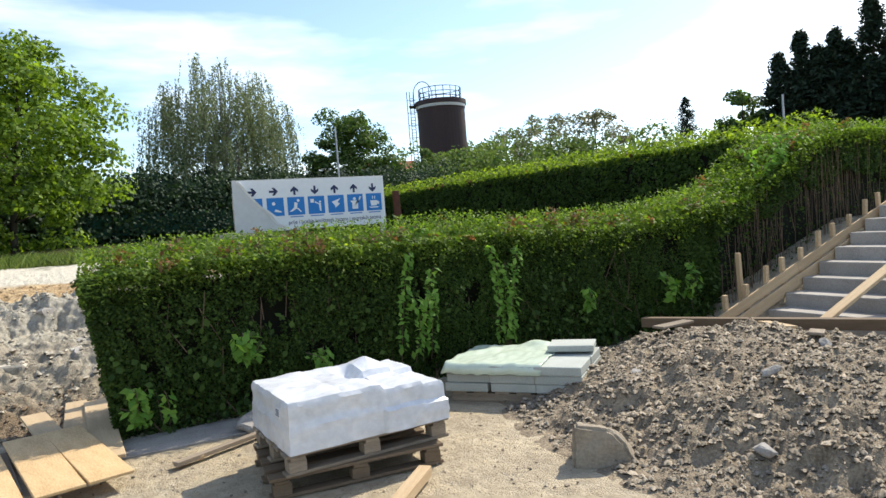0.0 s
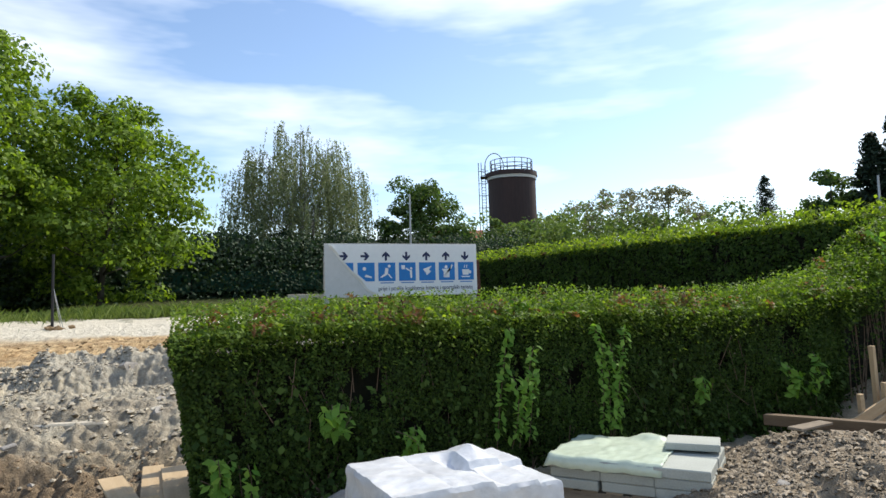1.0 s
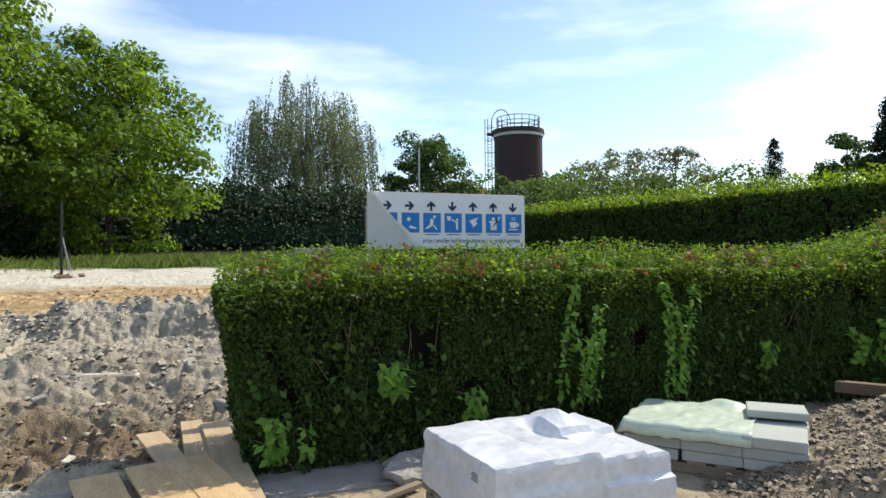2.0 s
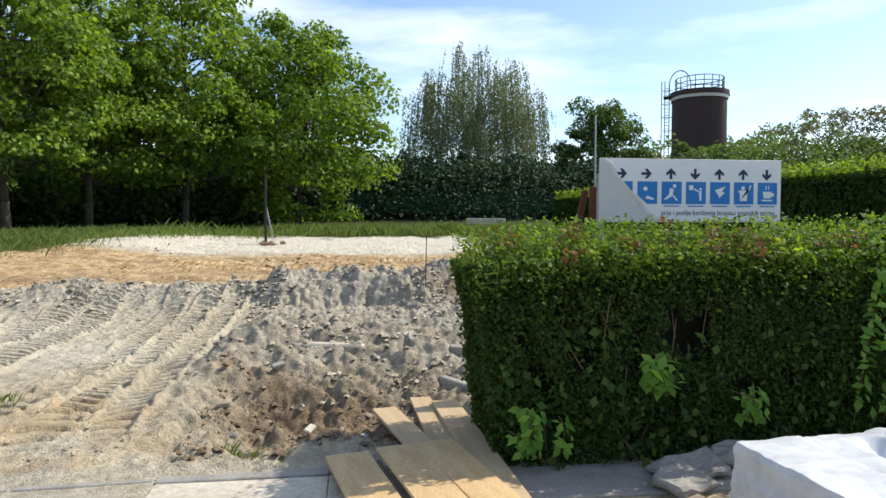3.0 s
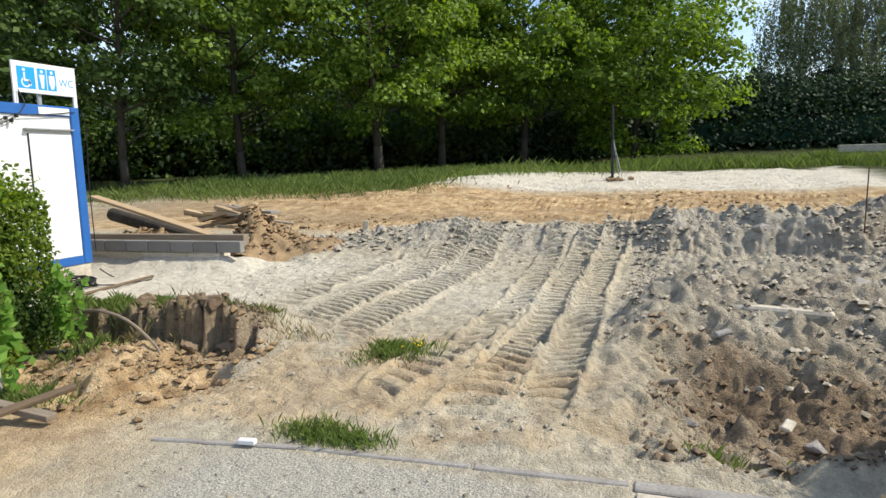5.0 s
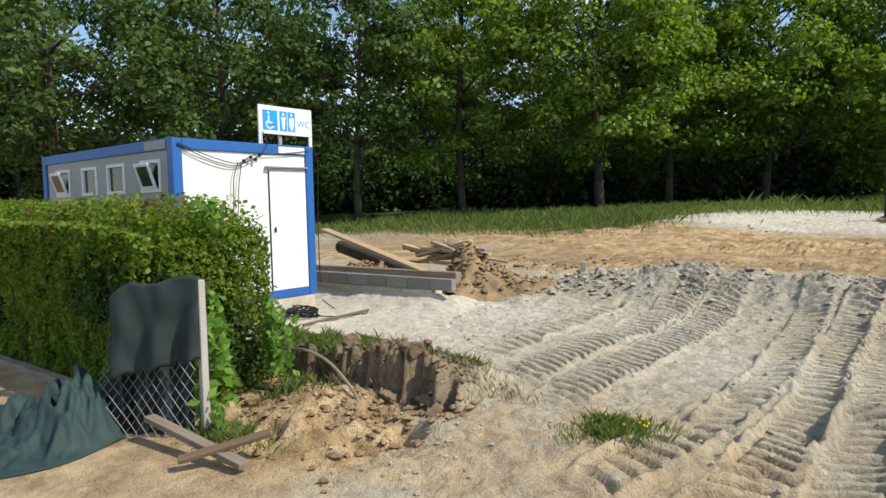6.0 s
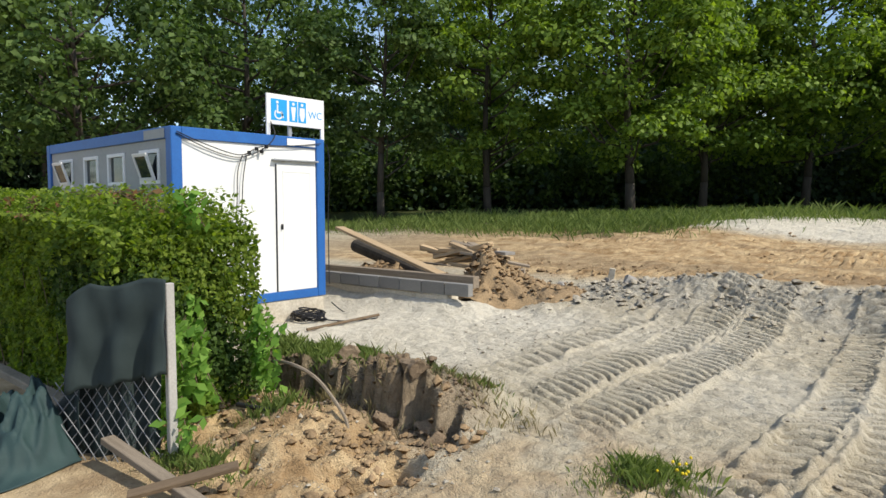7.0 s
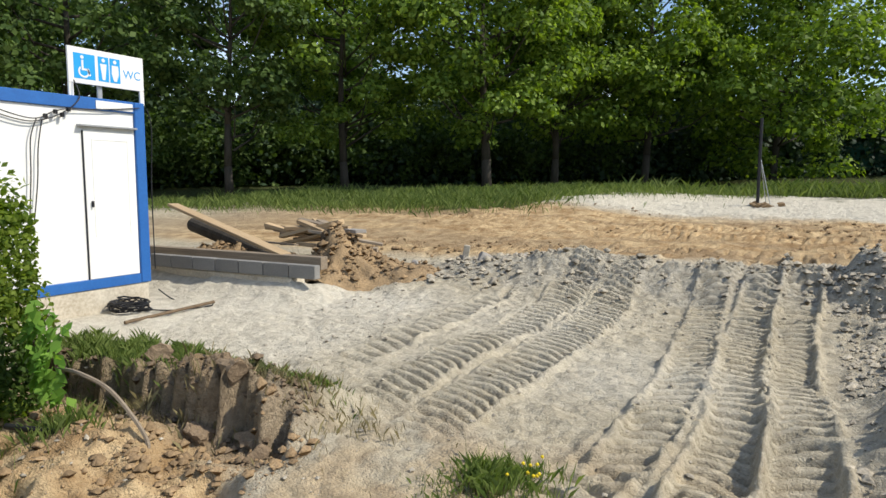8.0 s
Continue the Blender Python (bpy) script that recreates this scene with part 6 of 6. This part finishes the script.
for f in ((0, 1, 5, 4), (2, 3, 4, 5), (0, 4, 3), (1, 2, 5), (3, 2, 1, 0)):
    bm.faces.new([pts[i] for i in f])
part("roof", bm, M["tileroof"], house)
fence = thing("netting_fence", None, "far dark green netting fence under the trees", "fence")
for k in range(10):
    x, y = -3 + 3.4 * k, 55 + 0.35 * k
    part("post", rod(bmesh.new(), (x, y, gz(x, y) - 0.2), (x, y, gz(x, y) + 2.2), 0.05), M["darkmetal"], fence)
    if k < 9:
        part("net", boxm(x + 0.06, x + 3.34, y + 0.13, y + 0.17, gz(x, y) + 0.5, gz(x, y) + 2.1), M["greennet"], fence)
solo("far_wall", boxm(-1.5, 1.5, -0.15, 0.15, -0.3, 0.15, 0.02), M["paleconcrete"], pose(8.4, 49.6, gz(8.4, 49.6) + 0.3, 0, 0, 5), "low pale concrete wall in the distance", "wall")


# ---- toilet cabin ----
def cabin():
    c = thing("toilet_cabin", None, "white toilet cabin with blue steel frame and open small windows", "cabin")
    X0, X1, Y0, Y1, Z0, Z1 = -15.47, -11.0, 8.39, 10.84, 0.33, 2.75
    part("plinth", boxm(X0 + 0.1, X1 - 0.02, Y0 + 0.03, Y1 - 0.03, -0.3, Z0 - 0.002, 0.01), M["paleconcrete"], c, "concrete footing")
    for x, y in ((X1, Y0), (X1, Y1), (X0, Y0), (X0, Y1)):
        sx, sy = (-0.15 if x == X1 else 0.15), (0.15 if y == Y0 else -0.15)
        part("corner_post", boxm(min(x, x + sx), max(x, x + sx), min(y, y + sy), max(y, y + sy), Z0, Z1, 0.01), M["blue"], c)
    for z0, z1 in ((Z0, Z0 + 0.13), (Z1 - 0.15, Z1)):
        part("frame_rail", boxm(X1 - 0.12, X1 - 0.004, Y0 + 0.152, Y1 - 0.152, z0, z1, 0.006), M["blue"], c)
        part("frame_rail", boxm(X0 + 0.004, X0 + 0.12, Y0 + 0.152, Y1 - 0.152, z0, z1, 0.006), M["blue"], c)
        part("frame_rail", boxm(X0 + 0.152, X1 - 0.152, Y0 + 0.004, Y0 + 0.12, z0, z1, 0.006), M["blue"], c)
        part("frame_rail", boxm(X0 + 0.152, X1 - 0.152, Y1 - 0.12, Y1 - 0.004, z0, z1, 0.006), M["blue"], c)
    part("roof", boxm(X0 + 0.06, X1 - 0.06, Y0 + 0.06, Y1 - 0.06, Z1 - 0.08, Z1 - 0.01), M["greypanel"], c)
    part("end_panel", boxm(X1 - 0.10, X1 - 0.035, Y0 + 0.152, Y1 - 0.152, Z0 + 0.132, Z1 - 0.152), M["whitepaint"], c, "white painted end panel")
    part("back_panel", boxm(X0 + 0.035, X0 + 0.10, Y0 + 0.152, Y1 - 0.152, Z0 + 0.132, Z1 - 0.152), M["greypanel"], c)
    part("rear_side_panel", boxm(X0 + 0.152, X1 - 0.152, Y1 - 0.10, Y1 - 0.035, Z0 + 0.132, Z1 - 0.152), M["greypanel"], c)
    wins = ((-14.95, -14.39), (-13.92, -13.37), (-13.02, -12.44), (-11.96, -11.38))
    y0, y1 = Y0 + 0.035, Y0 + 0.10
    wz0, wz1 = 2.02, 2.48
    part("side_panel", boxm(X0 + 0.152, X1 - 0.152, y0, y1, Z0 + 0.132, wz0), M["greypanel"], c, "light grey side panel")
    part("side_panel", boxm(X0 + 0.152, X1 - 0.152, y0, y1, wz1, Z1 - 0.152), M["greypanel"], c)
    last = X0 + 0.152
    for a, b in wins + ((X1 - 0.152, 0),):
        part("side_panel", boxm(last, a, y0, y1, wz0 + 0.001, wz1 - 0.001), M["greypanel"], c)
        last = b
    for k, (a, b) in enumerate(wins):
        w = part("window", boxm(a, b, y0 - 0.02, y0 + 0.05, wz0, wz0 + 0.05, 0.004), M["plastic"], c, "small white tilting window")
        for p in (boxm(a, b, y0 - 0.02, y0 + 0.05, wz1 - 0.05, wz1, 0.004), boxm(a, a + 0.05, y0 - 0.02, y0 + 0.05, wz0 + 0.051, wz1 - 0.051, 0.004), boxm(b - 0.05, b, y0 - 0.02, y0 + 0.05, wz0 + 0.051, wz1 - 0.051, 0.004)):
            part("window_frame", p, M["plastic"], w)
        part("pane", boxm(a + 0.051, b - 0.051, y0 + 0.02, y0 + 0.03, wz0 + 0.051, wz1 - 0.051), M["glassdark"], w)
        if k in (0, 3):
            tilt = pose((a + b) / 2, y0 - 0.03, wz0 + 0.05, 18, 0, 0)
            for q in (boxm(-0.2, 0.2, -0.015, 0.015, 0, 0.04), boxm(-0.2, 0.2, -0.015, 0.015, 0.33, 0.37), boxm(-0.2, -0.16, -0.015, 0.015, 0.041, 0.329), boxm(0.16, 0.2, -0.015, 0.015, 0.041, 0.329)):
                part("sash", q, M["plastic"], w).matrix_local = tilt
            part("sash_pane", boxm(-0.159, 0.159, -0.004, 0.004, 0.041, 0.329), M["glassdark"], w).matrix_local = tilt
    door = part("door", boxm(X1 - 0.036, X1 - 0.008, 9.97, 10.67, Z0 + 0.134, 2.34, 0.004), M["whitepaint"], c, "white door")
    part("door_edge", boxm(X1 - 0.036, X1 - 0.010, 9.961, 9.967, Z0 + 0.134, 2.34), M["darkmetal"], c)
    for p in (boxm(X1 - 0.0085, X1 - 0.003, 10.07, 10.085, 1.0, 2.24), boxm(X1 - 0.0085, X1 - 0.003, 10.56, 10.575, 1.0, 2.24), boxm(X1 - 0.0085, X1 - 0.003, 10.086, 10.559, 2.225, 2.24)):
        part("door_moulding", p, M["whitepaint"], door)
    part("door_handle", boxm(X1 - 0.008, X1 + 0.03, 10.03, 10.05, 1.38, 1.46, 0.004), M["darkmetal"], door, "dark handle")
    part("door_canopy", boxm(X1 - 0.036, X1 + 0.05, 9.9, 10.69, 2.385, 2.41, 0.004), M["galv"], c)
    part("white_plate", boxm(X1 - 0.003, X1 + 0.006, 10.15, 10.66, Z1 - 0.13, Z1 - 0.03), M["whitepaint"], c)
    part("white_plate", boxm(-11.75, -11.17, Y0 - 0.004, Y0 + 0.0035, Z1 - 0.14, Z1 - 0.02), M["greypanel"], c)

    def wire(points, r=0.007):
        part("cable", tube(spline(points, 8), r), M["cable"], c)

    x = X1 + 0.02
    wire(((x, 8.46, 2.68), (x, 8.8, 2.56), (x, 9.2, 2.45), (x, 9.42, 2.44), (x, 9.6, 2.53), (x, 9.8, 2.58), (x, 10.3, 2.62), (x, 10.75, 2.68)))
    wire(((x, 8.46, 2.66), (x, 8.9, 2.48), (x, 9.25, 2.4), (x, 9.45, 2.42), (x, 9.7, 2.52), (x + 0.01, 9.92, 2.72), (x - 0.1, 9.93, 2.95)))
    wire(((x, 9.4, 2.44), (x, 9.32, 2.2), (x, 9.3, 1.8), (x, 9.26, 1.3)))
    wire(((x, 9.46, 2.43), (x, 9.4, 2.1), (x, 9.37, 1.7), (x, 9.3, 1.2)))
    wire(((x, 10.86, 2.68), (x, 10.92, 2.4), (x - 0.02, 10.9, 1.6), (x, 10.89, 0.5)), 0.008)
    for yy, zz in ((9.5, 2.47), (9.62, 2.53), (9.7, 2.5), (9.78, 2.57)):
        part("clamp", boxm(x - 0.02, x + 0.03, yy - 0.015, yy + 0.015, zz - 0.025, zz + 0.025), M["cable"], c)
    w = thing("toilet_sign", Matrix.Translation((-11.1, 9.88, 0)), "white toilet sign with blue symbols on the cabin roof", "sign")
    r = pose(0, 0, 0, 0, 0, 90)

    def face(name, bm, material, label=""):
        bmesh.ops.transform(bm, matrix=r, verts=bm.verts)
        part(name, bm, material, w, label)

    face("panel", boxm(0, 1.04, 0, 0.03, 2.92, 3.36, 0.004), M["whitepaint"])
    for xx in (0.0, 0.98):
        face("leg", boxm(xx, xx + 0.06, 0.002, 0.032, Z1 - 0.02, 2.919, 0.003), M["whitepaint"])
    face("support", boxm(0.4, 0.46, 0.04, 0.07, Z1 - 0.02, 3.2, 0.003), M["galv"])
    face("symbol_field", poly(((0.07, 2.98), (0.35, 2.98), (0.35, 3.29), (0.07, 3.29)), -0.001), M["wcblue"])
    for a in (0.39, 0.55):
        face("symbol_field", poly(((a, 2.98), (a + 0.145, 2.98), (a + 0.145, 3.29), (a, 3.29)), -0.001), M["wcblue"])
        face("symbol", poly(disc_points(a + 0.0725, 3.245, 0.024), -0.0035), M["signwhite"])
        wide = 0.03 if a < 0.5 else 0.05
        face("symbol", poly(((a + 0.0725 - wide, 3.09), (a + 0.0725 - 0.02, 3.0), (a + 0.0725 + 0.02, 3.0), (a + 0.0725 + wide, 3.09), (a + 0.0725 + 0.045, 3.2), (a + 0.0725 - 0.045, 3.2)), -0.0035), M["signwhite"])
    ringo = disc_points(0.2, 3.07, 0.075, 20, 130, 400)
    ringi = disc_points(0.2, 3.07, 0.053, 20, 130, 400)[::-1]
    face("symbol", poly(ringo + ringi, -0.0035), M["signwhite"])
    face("symbol", poly(((0.17, 3.21), (0.195, 3.21), (0.195, 3.11), (0.255, 3.11), (0.29, 3.03), (0.27, 3.02), (0.24, 3.085), (0.17, 3.085)), -0.0035), M["signwhite"])
    face("symbol", poly(disc_points(0.18, 3.245, 0.022), -0.0035), M["signwhite"])
    t = text_part("lettering", "WC", 0.24, 0, 0, 0, w, M["wcblue"])
    t.matrix_local = r @ pose(0.735, -0.002, 3.06, 90, 0, 0) @ Matrix.Diagonal((0.62, 0.66, 1, 1))


cabin()


def cable_coil():
    rng = np.random.default_rng(120)
    pts = []
    for k in range(120):
        a = 2 * math.pi * k / 14
        r = 0.2 + 0.04 * math.sin(k * 0.7) + rng.normal(0, 0.012)
        pts.append((r * math.cos(a) * 1.15, r * math.sin(a), 0.03 + 0.0011 * k + rng.normal(0, 0.012)))
    co = thing("cable_coil", Matrix.Translation((-10.75, 10.3, gz(-10.75, 10.3))), "black coil of cable on the ground by the cabin", "cable")
    part("coil", tube(pts, 0.011, 5), M["cable"], co)
    part("loose_end", tube(spline(((0.2, 0, 0.06), (0.5, 0.25, 0.03), (0.75, 0.65, 0.04), (0.4, 0.95, 0.03), (0.0, 0.75, 0.03), (-0.2, 0.6, 0.2)), 8), 0.010, 5), M["cable"], co)


cable_coil()
solo("rod", rod(bmesh.new(), (-10.05, 9.75, gz(-10.05, 9.75) + 0.03), (-10.02, 11.05, gz(-10.02, 11.05) + 0.04), 0.022), M["brownwood"], Matrix(), "dark thin pole lying on the ground", "pole")


# ---- foundation blocks, timber and earth by the cabin ----
wall = thing("foundation_wall", None, "low foundation of grey concrete blocks beside the cabin", "foundation")
bm = boxm(-12.3, -9.25, 11.70, 12.0, -0.3, 0.393, 0.02)
bmesh.ops.subdivide_edges(bm, edges=bm.edges, cuts=5, use_grid_fill=True)
for v in bm.verts:
    if v.co.z < 0.38:
        v.co.y += 0.05 * noise.noise(v.co * 4) - 0.10 * (0.39 - max(v.co.z, 0)) * (v.co.y < 11.7)
part("footing", bm, M["paleconcrete"], wall)
for k in range(7):
    t = (k + 0.5) / 7
    part("block", boxm(-0.222, 0.222, -0.06, 0.06, 0.395, 0.58, 0.006), M["darkconcrete"], wall).matrix_local = pose(-12.05 + 3.2 * t, 11.66 + 0.14 * t, 0, 0, 0, 2.6)
board("beam", -10.9, 12.15, 0.46, 3.6, 0.16, 0.18, 3, "oldwood", "brown squared timber behind the foundation")


def earth_pile():
    def h(x, y):
        return 0.62 * np.exp(-(((x + 9.3) / 0.5) ** 2) - ((y - 12.9) / 0.55) ** 2) + 0.35 * np.exp(-(((x + 12.0) / 1.4) ** 2) - ((y - 13.2) / 0.5) ** 2) + 0.16 * np.exp(-(((x + 8.3) / 0.5) ** 2) - ((y - 13.3) / 0.5) ** 2)

    xs, ys = np.arange(-14, -7, 0.04), np.arange(12.1, 14.6, 0.04)
    gx, gy = np.meshgrid(xs, ys)
    x, y = gx.ravel(), gy.ravel()
    z = ground(x, y) + h(x, y) * (1 + 0.9 * fbm(x * 3, y * 3, 5, 96, 0.62)) - 0.09 * sstep(0.12, 0.02, h(x, y)) + 0.07 * fbm(x * 6, y * 6, 4, 98, 0.65) * sstep(0.05, 0.3, h(x, y))
    i = (np.arange(len(ys) - 1)[:, None] * len(xs) + np.arange(len(xs) - 1)[None]).ravel()
    ob = solo("earth_pile", np_mesh("earth_pile", np.stack([x, y, z], 1), np.stack([i, i + 1, i + len(xs) + 1, i + len(xs)], 1), M["pileearth"], True), None, Matrix(), "pile of orange-brown dug earth behind the foundation", "earth heap")
    rng = np.random.default_rng(97)
    k = rng.choice(len(x), 1500, p=h(x, y) / h(x, y).sum())
    s = 0.012 + 0.06 * rng.uniform(0, 1, 1500) ** 4
    tagged(part("loose_earth", lumps_mesh("loose_earth", np.stack([x[k] + rng.normal(0, 0.04, 1500), y[k] + rng.normal(0, 0.04, 1500), z[k] + s * 0.3], 1), s, M["orangeclod"], rng), None, ob), kind="stuff")


earth_pile()
board("plank", -11.7, 12.75, 0.92, 3.9, 0.2, 0.05, -15, "wood", "long raw plank leaning on the timber heap", 9.5)
solo("log", rod(bmesh.new(), (-13.6, 13.75, 0.86), (-10.6, 12.95, 0.42), 0.14, 0.12, 14), M["bark"], Matrix(), "brown log lying slanted behind the foundation", "log")
rng_t = np.random.default_rng(131)
for k in range(26):
    x, y = -10.55 + rng_t.normal(0, 0.55), 13.8 + rng_t.normal(0, 0.3)
    zz = 0.62 + 0.36 * rng_t.uniform(0, 1) - 0.16 * abs(x + 10.5)
    board("timber_offcut", x, y, zz, rng_t.uniform(0.4, 1.2), rng_t.uniform(0.08, 0.16), rng_t.uniform(0.03, 0.1), rng_t.uniform(-35, 35), "wood" if k % 2 else "oldwood", "offcut of timber in the heap", rng_t.uniform(-14, 14), rng_t.uniform(-12, 12), "timber heap")
board("dark_plate", -9.75, 13.2, 0.45, 0.5, 0.03, 0.5, -25, "brownwood", "dark board standing in the earth pile", -15)
board("concrete_lump", -9.2, 13.1, 0.93, 0.35, 0.2, 0.05, -20, "stone", "flat grey concrete piece on the earth pile")


# ---- fence end with shade net ----
def net_fence():
    f = thing("net_fence", None, "end of a chain-link fence hung with dark shade net", "fence")
    part("post", boxm(-7.20, -7.15, 6.43, 6.49, -0.1, 1.22, 0.005), M["concrete"], f, "pale fence post")
    away = Vector((-0.8, -0.6, 0))   # the torn end of the fence bends out over the path
    side = Vector((0.6, -0.8, 0))
    start = Vector((-7.19, 6.43, 0))

    def cloth(name, nu, nv, place, material, label, holder=None):
        bm = bmesh.new()
        g = [[bm.verts.new(place(i / nu, j / nv)) for i in range(nu + 1)] for j in range(nv + 1)]
        for j in range(nv):
            for i in range(nu):
                bm.faces.new((g[j][i], g[j][i + 1], g[j + 1][i + 1], g[j + 1][i]))
        ob = part(name, bm, material, holder, label, smooth=True) if holder else solo(name, bm, material, Matrix(), label, "net", smooth=True)
        ob.modifiers.new("thickness", "SOLIDIFY").thickness = 0.004

    def hung(u, v):
        top = 1.25 - 0.05 * u - 0.10 * max(0.0, u - 0.75) * 4 + 0.02 * math.sin(9 * u)
        hem = 0.62 - 0.14 * u + 0.012 * math.sin(31 * u)
        fold = 0.035 * math.sin(15 * u + 2 * v) * (1.1 - v) + 0.03 * noise.noise(Vector((u * 5, v * 3, 0)))
        return start + away * (0.70 * u - 0.05) + side * (0.05 + fold + 0.03 * (1 - v)) + Vector((0, 0, hem + (top - hem) * v))

    def trailing(u, v):
        return start + away * (0.60 + 0.20 * u + 0.34 * u * (1 - v)) + side * (-0.02 - 0.35 * u + 0.06 * math.sin(6 * v)) + Vector((0, 0, (1.1 - 0.5 * u) * v + 0.05 * (1 - v)))

    def lining(u, v):
        return start + away * (0.08 + 0.68 * u) + side * (-0.10 + 0.04 * math.sin(22 * u) + 0.05 * (1 - v)) + Vector((0, 0, -0.02 + 0.8 * v))

    cloth("shade_net", 40, 20, hung, M["net"], "dark green shade net", f)
    cloth("shade_net", 14, 18, trailing, M["net"], "loose flap of shade net", f)
    cloth("shade_net", 40, 10, lining, M["net"], "dark shade net behind the wire", f)
    # woven wire, slack towards its torn end
    bm = bmesh.new()

    def on_mesh(a, h):
        return start + away * (a + 0.10 * (0.7 - h) * a) + side * (0.0 + 0.05 * (0.7 - h) * (1 + a) + 0.015 * math.sin(9 * a)) + Vector((0, 0, h * (1 - 0.22 * a)))

    for k in range(-10, 16):
        for d in (1, -1):
            last = None
            for q in range(13):
                h = 0.7 * q / 12
                a = 0.075 * k + d * h * 0.62 + (0.0 if d > 0 else 0.43)
                if -0.0 < a < 0.78:
                    now = on_mesh(a, h) + side * (0.004 * d)
                    if last is not None:
                        rod(bm, last, now, 0.0042, sides=4)
                    last = now
                else:
                    last = None
    tagged(part("wire_mesh", bm, M["darkgalv"], f, "grey chain-link mesh"), kind="stuff")

    # fallen part of the net, heaped against the torn end
    def fallen(u, v):
        px, py = -9.25 + 1.72 * u + 0.10 * math.sin(4 * v), 5.12 + 0.74 * v + 0.18 * u * v
        body = math.exp(-(((u - 0.74) / 0.22) ** 2) - ((v - 0.86) / 0.34) ** 2) * 0.44 + 0.20 * math.exp(-(((u - 0.42) / 0.25) ** 2) - ((v - 0.55) / 0.35) ** 2)
        a, b = np.array([u * 5.2 + v * 2.4]), np.array([v * 2.6 - u * 1.2])
        crease = 1 - abs(fbm(a * 1.3, b * 1.3, 3, 99, 0.5)[0]) * 3.2
        small = 1 - abs(fbm(a * 2.7, b * 2.7, 2, 98, 0.5)[0]) * 2.0
        edge = min(1.0, min(u, 1 - u, v * 1.2, (1 - v) * 2.5) * 9)
        return Vector((px, py, 0.014 + edge * max(0.0, body * (0.75 + 0.30 * crease) + 0.05 * max(crease, 0) + 0.03 * max(small, 0))))

    cloth("crumpled_net", 90, 60, fallen, M["tarp"], "crumpled dark teal shade net fallen on the ground")


net_fence()
board("plank", -6.83, 6.15, 0.1, 1.15, 0.09, 0.045, 3, "oldwood", "old grey batten at the fence foot", 6)
board("plank", -6.5, 6.2, 0.12, 0.62, 0.08, 0.03, 58, "brownwood", "dark short plank propped on the batten", -10, 10)
solo("kerb", boxm(0, 5.5, -0.06, 0.06, -0.1, 0.07, 0.01), M["brownstone"], pose(-8.6, 6.42, 0, 0, 0, 180 + 1), "low concrete edging along the hedge", "kerb", kind="structure")
solo("hose", tube(spline(((-7.6, 7.55, 0.42), (-7.1, 7.4, 0.50), (-6.8, 7.42, 0.42), (-6.5, 7.42, 0.2), (-6.45, 7.4, 0.05)), 8), 0.014), M["oldwood"], Matrix(), "pale bent root sticking out of the pit", "root")
solo("pipe", rod(bmesh.new(), (-7.5, 7.15, 0.16), (-6.9, 7.35, 0.14), 0.02, sides=12), M["darkmetal"], Matrix(), "short dark pipe end in the pit", "pipe")
